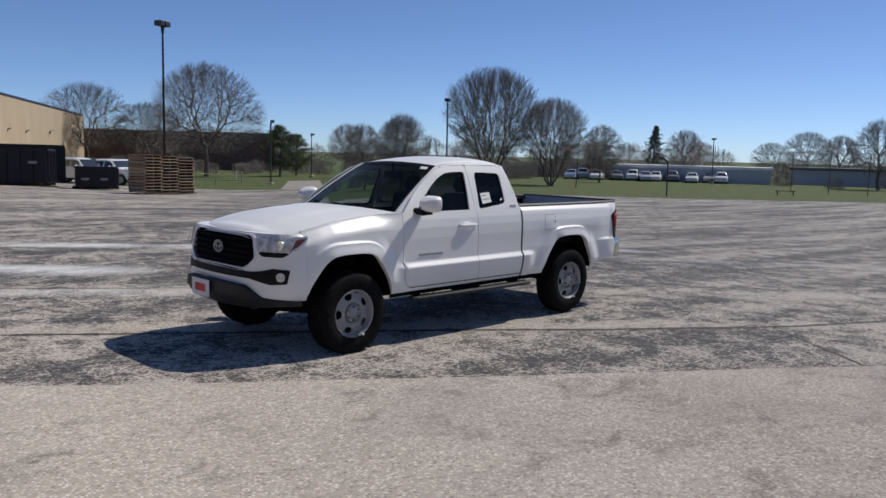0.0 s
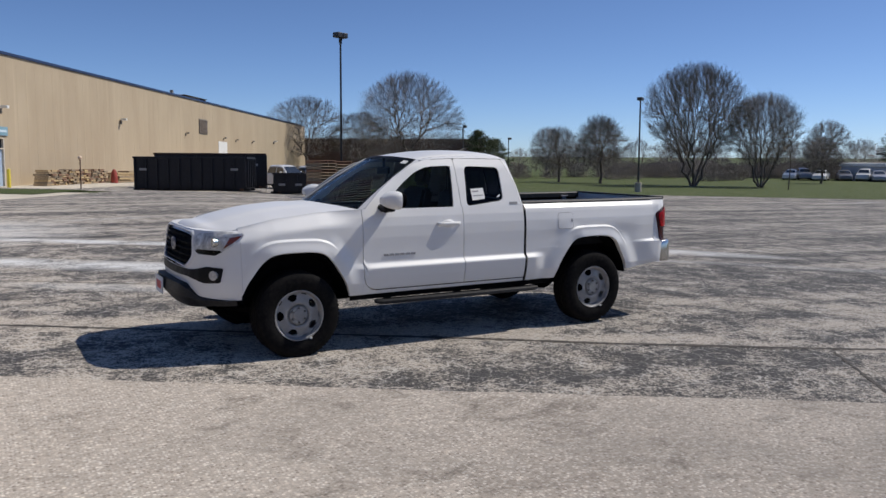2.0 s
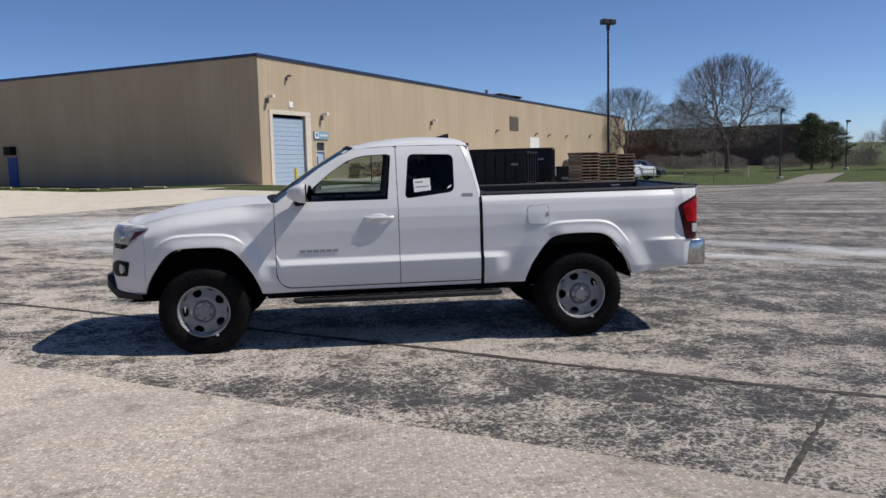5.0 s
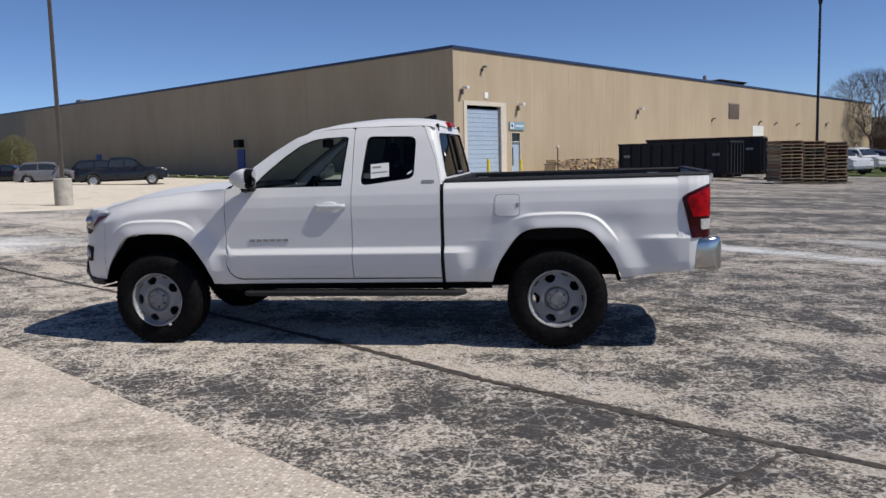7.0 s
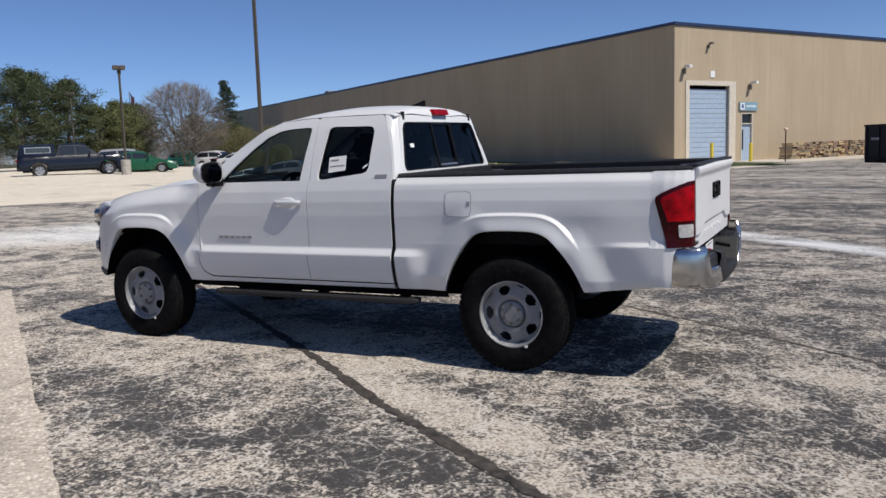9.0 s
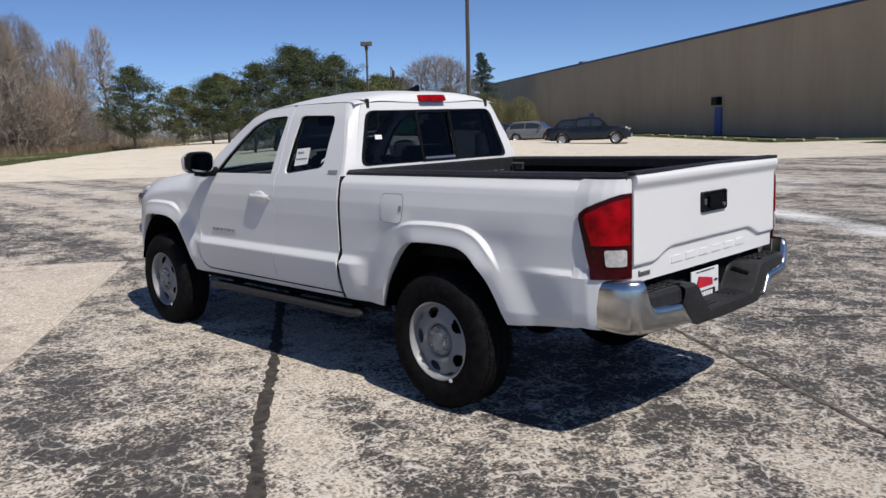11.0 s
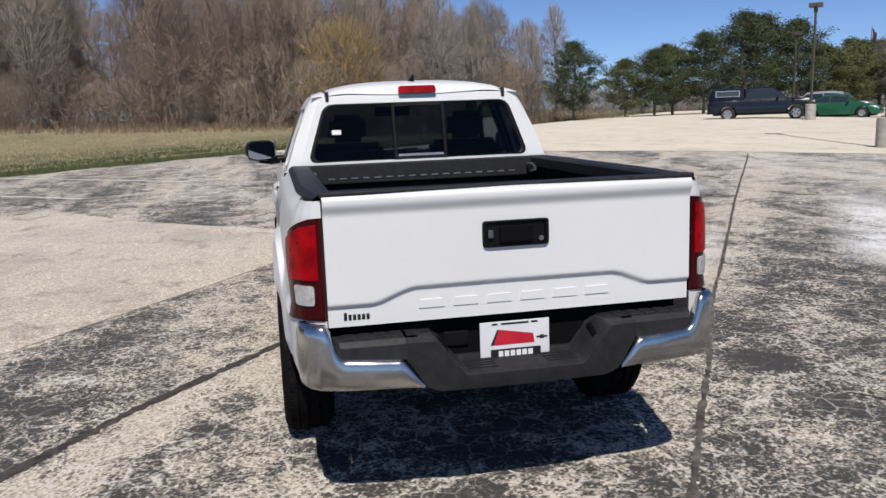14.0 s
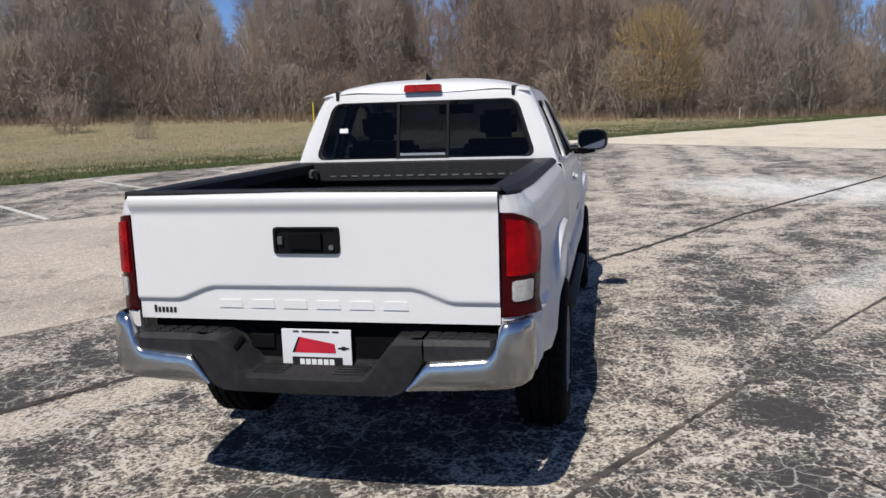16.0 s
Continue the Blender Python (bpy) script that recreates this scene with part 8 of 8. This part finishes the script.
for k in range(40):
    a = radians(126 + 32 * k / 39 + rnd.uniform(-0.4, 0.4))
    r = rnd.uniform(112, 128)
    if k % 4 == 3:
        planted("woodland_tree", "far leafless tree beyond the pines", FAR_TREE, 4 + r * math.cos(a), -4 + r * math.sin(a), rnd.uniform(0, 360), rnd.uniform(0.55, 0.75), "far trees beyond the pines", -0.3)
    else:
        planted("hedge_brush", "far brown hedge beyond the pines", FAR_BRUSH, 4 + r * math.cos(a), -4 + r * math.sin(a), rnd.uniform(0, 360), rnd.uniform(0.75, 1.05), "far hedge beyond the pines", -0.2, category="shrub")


def far_block(name, label, x0, y0, x1, y1, depth, height, mat, roofmat=None, windows=0):
    a = math.degrees(math.atan2(y1 - y0, x1 - x0))
    L = math.hypot(x1 - x0, y1 - y0)
    o = new(name)
    o.matrix_world = Matrix.Translation((x0, y0, ground_z(x0, y0) - 0.3)) @ pose(0, 0, 0, 0, 0, a)
    tagged(o, label, "building", "far buildings")
    part("wall", boxes(((0, 0, 0), (L, depth, height)), bevel=0.05), mat, o)
    part("roof", boxes(((-0.3, -0.3, height), (L + 0.3, depth + 0.3, height + 0.45)), bevel=0.05), roofmat or mat, o)
    for k in range(windows):
        part("window", boxes(((L * (k + 0.3) / windows, -0.06, height * 0.35), (L * (k + 0.7) / windows, 0.0, height * 0.75))), GLASSDARK, o)
    return o


BRICK = plain("brown_brick_wall", (0.15, 0.095, 0.078), 0.85, vary=0.25, scale=1.5)
far_block("brick_building", "long low brown brick building behind bare trees", 79.4, 122, 42, 150, 14, 6.2, BRICK, windows=9)
far_block("grey_warehouse", "far low grey warehouse with a pale roof", 125.1, 49.4, 115.4, 70.3, 14, 2.3, plain("pale_grey_siding", (0.52, 0.53, 0.55), 0.7), WHITEPAINT, 5)
far_block("grey_warehouse", "far low grey shed", 140.0, 27.2, 133.6, 48.0, 14, 2.5, plain("grey_shed_siding", (0.46, 0.46, 0.48), 0.7), LAMPGREY, 4)

# ---- fences, hoop, posts ----
def fence(label, pts, height, mat, spacing=2.4, rails=2, name="fence"):
    o = new(name)
    x0, y0 = pts[0]
    tagged(o, label, "fence")
    line = resample3([Vector(p) for p in pts], spacing)
    for p in line:
        bm = bmesh.new()
        z = ground_z(p.x, p.y)
        tube(bm, (p.x, p.y, z - 0.2), (p.x, p.y, z + height), 0.045, 0.045, 6)
        part("post", bm, mat, o)
    for a, b in zip(line, line[1:]):
        for k in range(rails):
            h = height * (k + 1) / rails - 0.06
            bm = bmesh.new()
            tube(bm, (a.x, a.y, ground_z(a.x, a.y) + h), (b.x, b.y, ground_z(b.x, b.y) + h), 0.03, 0.03, 5, False)
            part("rail", bm, mat, o)
    return o


fence("low pale rail fence along the verge", [(22.0, 58.0), (26.5, 56.0), (31.0, 55.0)], 1.0, plain("pale_yellow_rail", (0.45, 0.42, 0.25), 0.7))
fence("green rail fence behind the parked cars", [(-52.5, 52.8), (-57.0, 55.0), (-61.5, 60.0)], 1.25, plain("green_rail", (0.03, 0.15, 0.10), 0.6), 1.6, 4)
fence("tall thin steel backstop fence beyond the grass", [(82.2, 28.6), (85.7, 18.1), (88.0, 6.7), (89.0, -5.0)], 4.4, plain("galvanised_grey", (0.10, 0.10, 0.105), 0.6), 3.6, 1)
o = new("bench")
o.matrix_world = upright(72.9, 25.4, 110)
tagged(o, "low dark bench on the green verge", "bench")
part("seat", boxes(((-0.9, -0.22, 0.42), (0.9, 0.22, 0.48)), bevel=0.01), BLACK, o)
for x in (-0.7, 0.7):
    part("leg", boxes(((x - 0.04, -0.2, 0.0), (x + 0.04, 0.20, 0.42)), bevel=0.008), BLACK, o)


def hoop():
    o = new("basketball_hoop")
    o.matrix_world = upright(56.0, 28.6, 122)
    tagged(o, "dark gooseneck basketball hoop with a white backboard", "basketball hoop")
    bm = bmesh.new()
    pts = [Vector((0, 0, 0)), Vector((0, 0, 2.6)), Vector((0.10, 0, 3.0)), Vector((0.4, 0, 3.25)), Vector((0.9, 0, 3.3)), Vector((1.3, 0, 3.3))]
    for a, b in zip(pts, pts[1:]):
        tube(bm, a, b, 0.06, 0.06, 8)
    part("pole", bm, DARKSTEEL, o)
    bm = bmesh.new()
    ring = [(1.32, 0.55 * math.cos(a) * 1.0, 3.35 + 0.62 * math.sin(a) if math.sin(a) > 0 else 3.35 + 0.12 * math.sin(a)) for a in [2 * math.pi * k / 24 for k in range(24)]]
    f = bm.faces.new([bm.verts.new(p) for p in ring])
    g = bmesh.ops.extrude_face_region(bm, geom=[f])
    for v in g["geom"]:
        if isinstance(v, bmesh.types.BMVert):
            v.co.x += 0.05
    part("backboard", bm, WHITEPAINT, o, "fan-shaped white backboard")
    bm = bmesh.new()
    lathe(bm, [(0.21, -0.01), (0.235, -0.01), (0.235, 0.012), (0.21, 0.012)], 20, axis='Z', centre=(1.62, 0, 3.2))
    part("rim", bm, plain("orange_rim", (0.5, 0.12, 0.02), 0.5), o)


hoop()
for x, y, h, mat, lab in ((-36.9, -14.9, 1.3, YELLOW, "yellow marker post in the dry field"), (-46.0, 8.6, 0.7, CONC, "white marker post on the verge"), (37.0, 66.0, 1.0, WHITEPAINT, "short white post on the verge")):
    o = new("marker_post")
    o.matrix_world = upright(x, y)
    tagged(o, lab, "marker post", "marker posts")
    bm = bmesh.new()
    tube(bm, (0, 0, -0.2), (0, 0, h), 0.04, 0.04, 8)
    part("post", bm, mat, o)


# ---- flag ----
o = new("flagpole")
o.matrix_world = upright(-62.8, 55.0)
tagged(o, "grey flagpole with a limp red and blue flag", "flagpole")
bm = bmesh.new()
tube(bm, (0, 0, 0), (0, 0, 7.7), 0.07, 0.04, 8)
part("pole", bm, LAMPGREY, o)
bm = bmesh.new()
grid(bm, [[(0.06 + 0.5 * f + 0.06 * math.sin(9 * f + 2 * g), 0.10 * math.sin(7 * f + 3 * g), 7.5 - 1.3 * g - 0.4 * f) for f in (0, 0.25, 0.5, 0.75, 1.0)] for g in [k / 8 for k in range(9)]])
part("flag", bm, plain("faded_flag", (0.12, 0.05, 0.07), 0.8, vary=0.8, scale=2.5), o, smooth=True)


# ---- grasses ----
def tufts(name, label, count, place, hgt, mat, seed):
    rnd = random.Random(seed)
    w = Wood()
    for _ in range(count):
        x, y = place(rnd)
        z = ground_z(x, y) - 0.04
        for _b in range(4):
            a = rnd.uniform(0, 2 * math.pi)
            h = hgt * rnd.uniform(0.5, 1.3)
            d = Vector((math.cos(a), math.sin(a), 0))
            c = Vector((x + rnd.gauss(0, 0.05), y + rnd.gauss(0, 0.05), z))
            s = d.cross(Vector((0, 0, 1))) * 0.012
            b = len(w.v)
            w.v += [tuple(c - s), tuple(c + s), tuple(c + d * h * 0.4 + Vector((0, 0, h)))]
            w.f.append((b, b + 1, b + 2))
    me = w.mesh(name, mat)
    tagged(new(name, me), label, "grass", kind="stuff")


DRY = plain("dry_straw", (0.40, 0.33, 0.20), 0.9, vary=0.35, scale=1.0)
FRESH = plain("fresh_grass_blades", (0.10, 0.115, 0.042), 0.9, vary=0.4, scale=1.0)


def in_field(r):
    u = r.uniform(-42, 12)
    n = verge_edge(u) - 2.2 - 26 * r.random() ** 1.4
    p = un(u, n)
    if noise.noise((p[0] * 0.5, p[1] * 0.5, 3.0)) + r.uniform(-0.5, 0.5) < -0.1:
        return in_field(r)
    return p[0], p[1]


def in_verge(r):
    u = r.uniform(-40, 12)
    n = verge_edge(u) - 4.2 * r.random()
    p = un(u, n)
    return p[0], p[1]


tufts("dry_grass", "tall straw-coloured dry grass in the field", 16000, in_field, 0.085, DRY, 1)
STALK = plain("dead_weed_stalks", (0.22, 0.155, 0.105), 0.9, vary=0.35, scale=1.0)


def by_woods(r):
    """A belt of dead weeds along the foot of the woods."""
    i = r.randrange(len(edge) - 1)
    t = (edge[i + 1] - edge[i]).normalized()
    p = edge[i] + t * r.random() - Vector((t.y, -t.x)) * (9.0 * r.random() ** 2.2 - 1.5)
    return p.x, p.y


tufts("dead_weeds", "tall brown dead weeds at the foot of the woods", 9000, by_woods, 0.55, STALK, 3)
planted("brushwood", "small leafless bush standing in the dry field", BRUSH[1], -29.9, -25.1, 20, 0.42, "undergrowth", -0.1, category="shrub")
planted("brushwood", "small leafless sapling bush in the dry field", BRUSH[0], -27.2, -19.3, 70, 0.22, "undergrowth", -0.1, category="shrub")
tufts("green_grass", "short green grass along the lot edge", 9000, in_verge, 0.08, FRESH, 2)
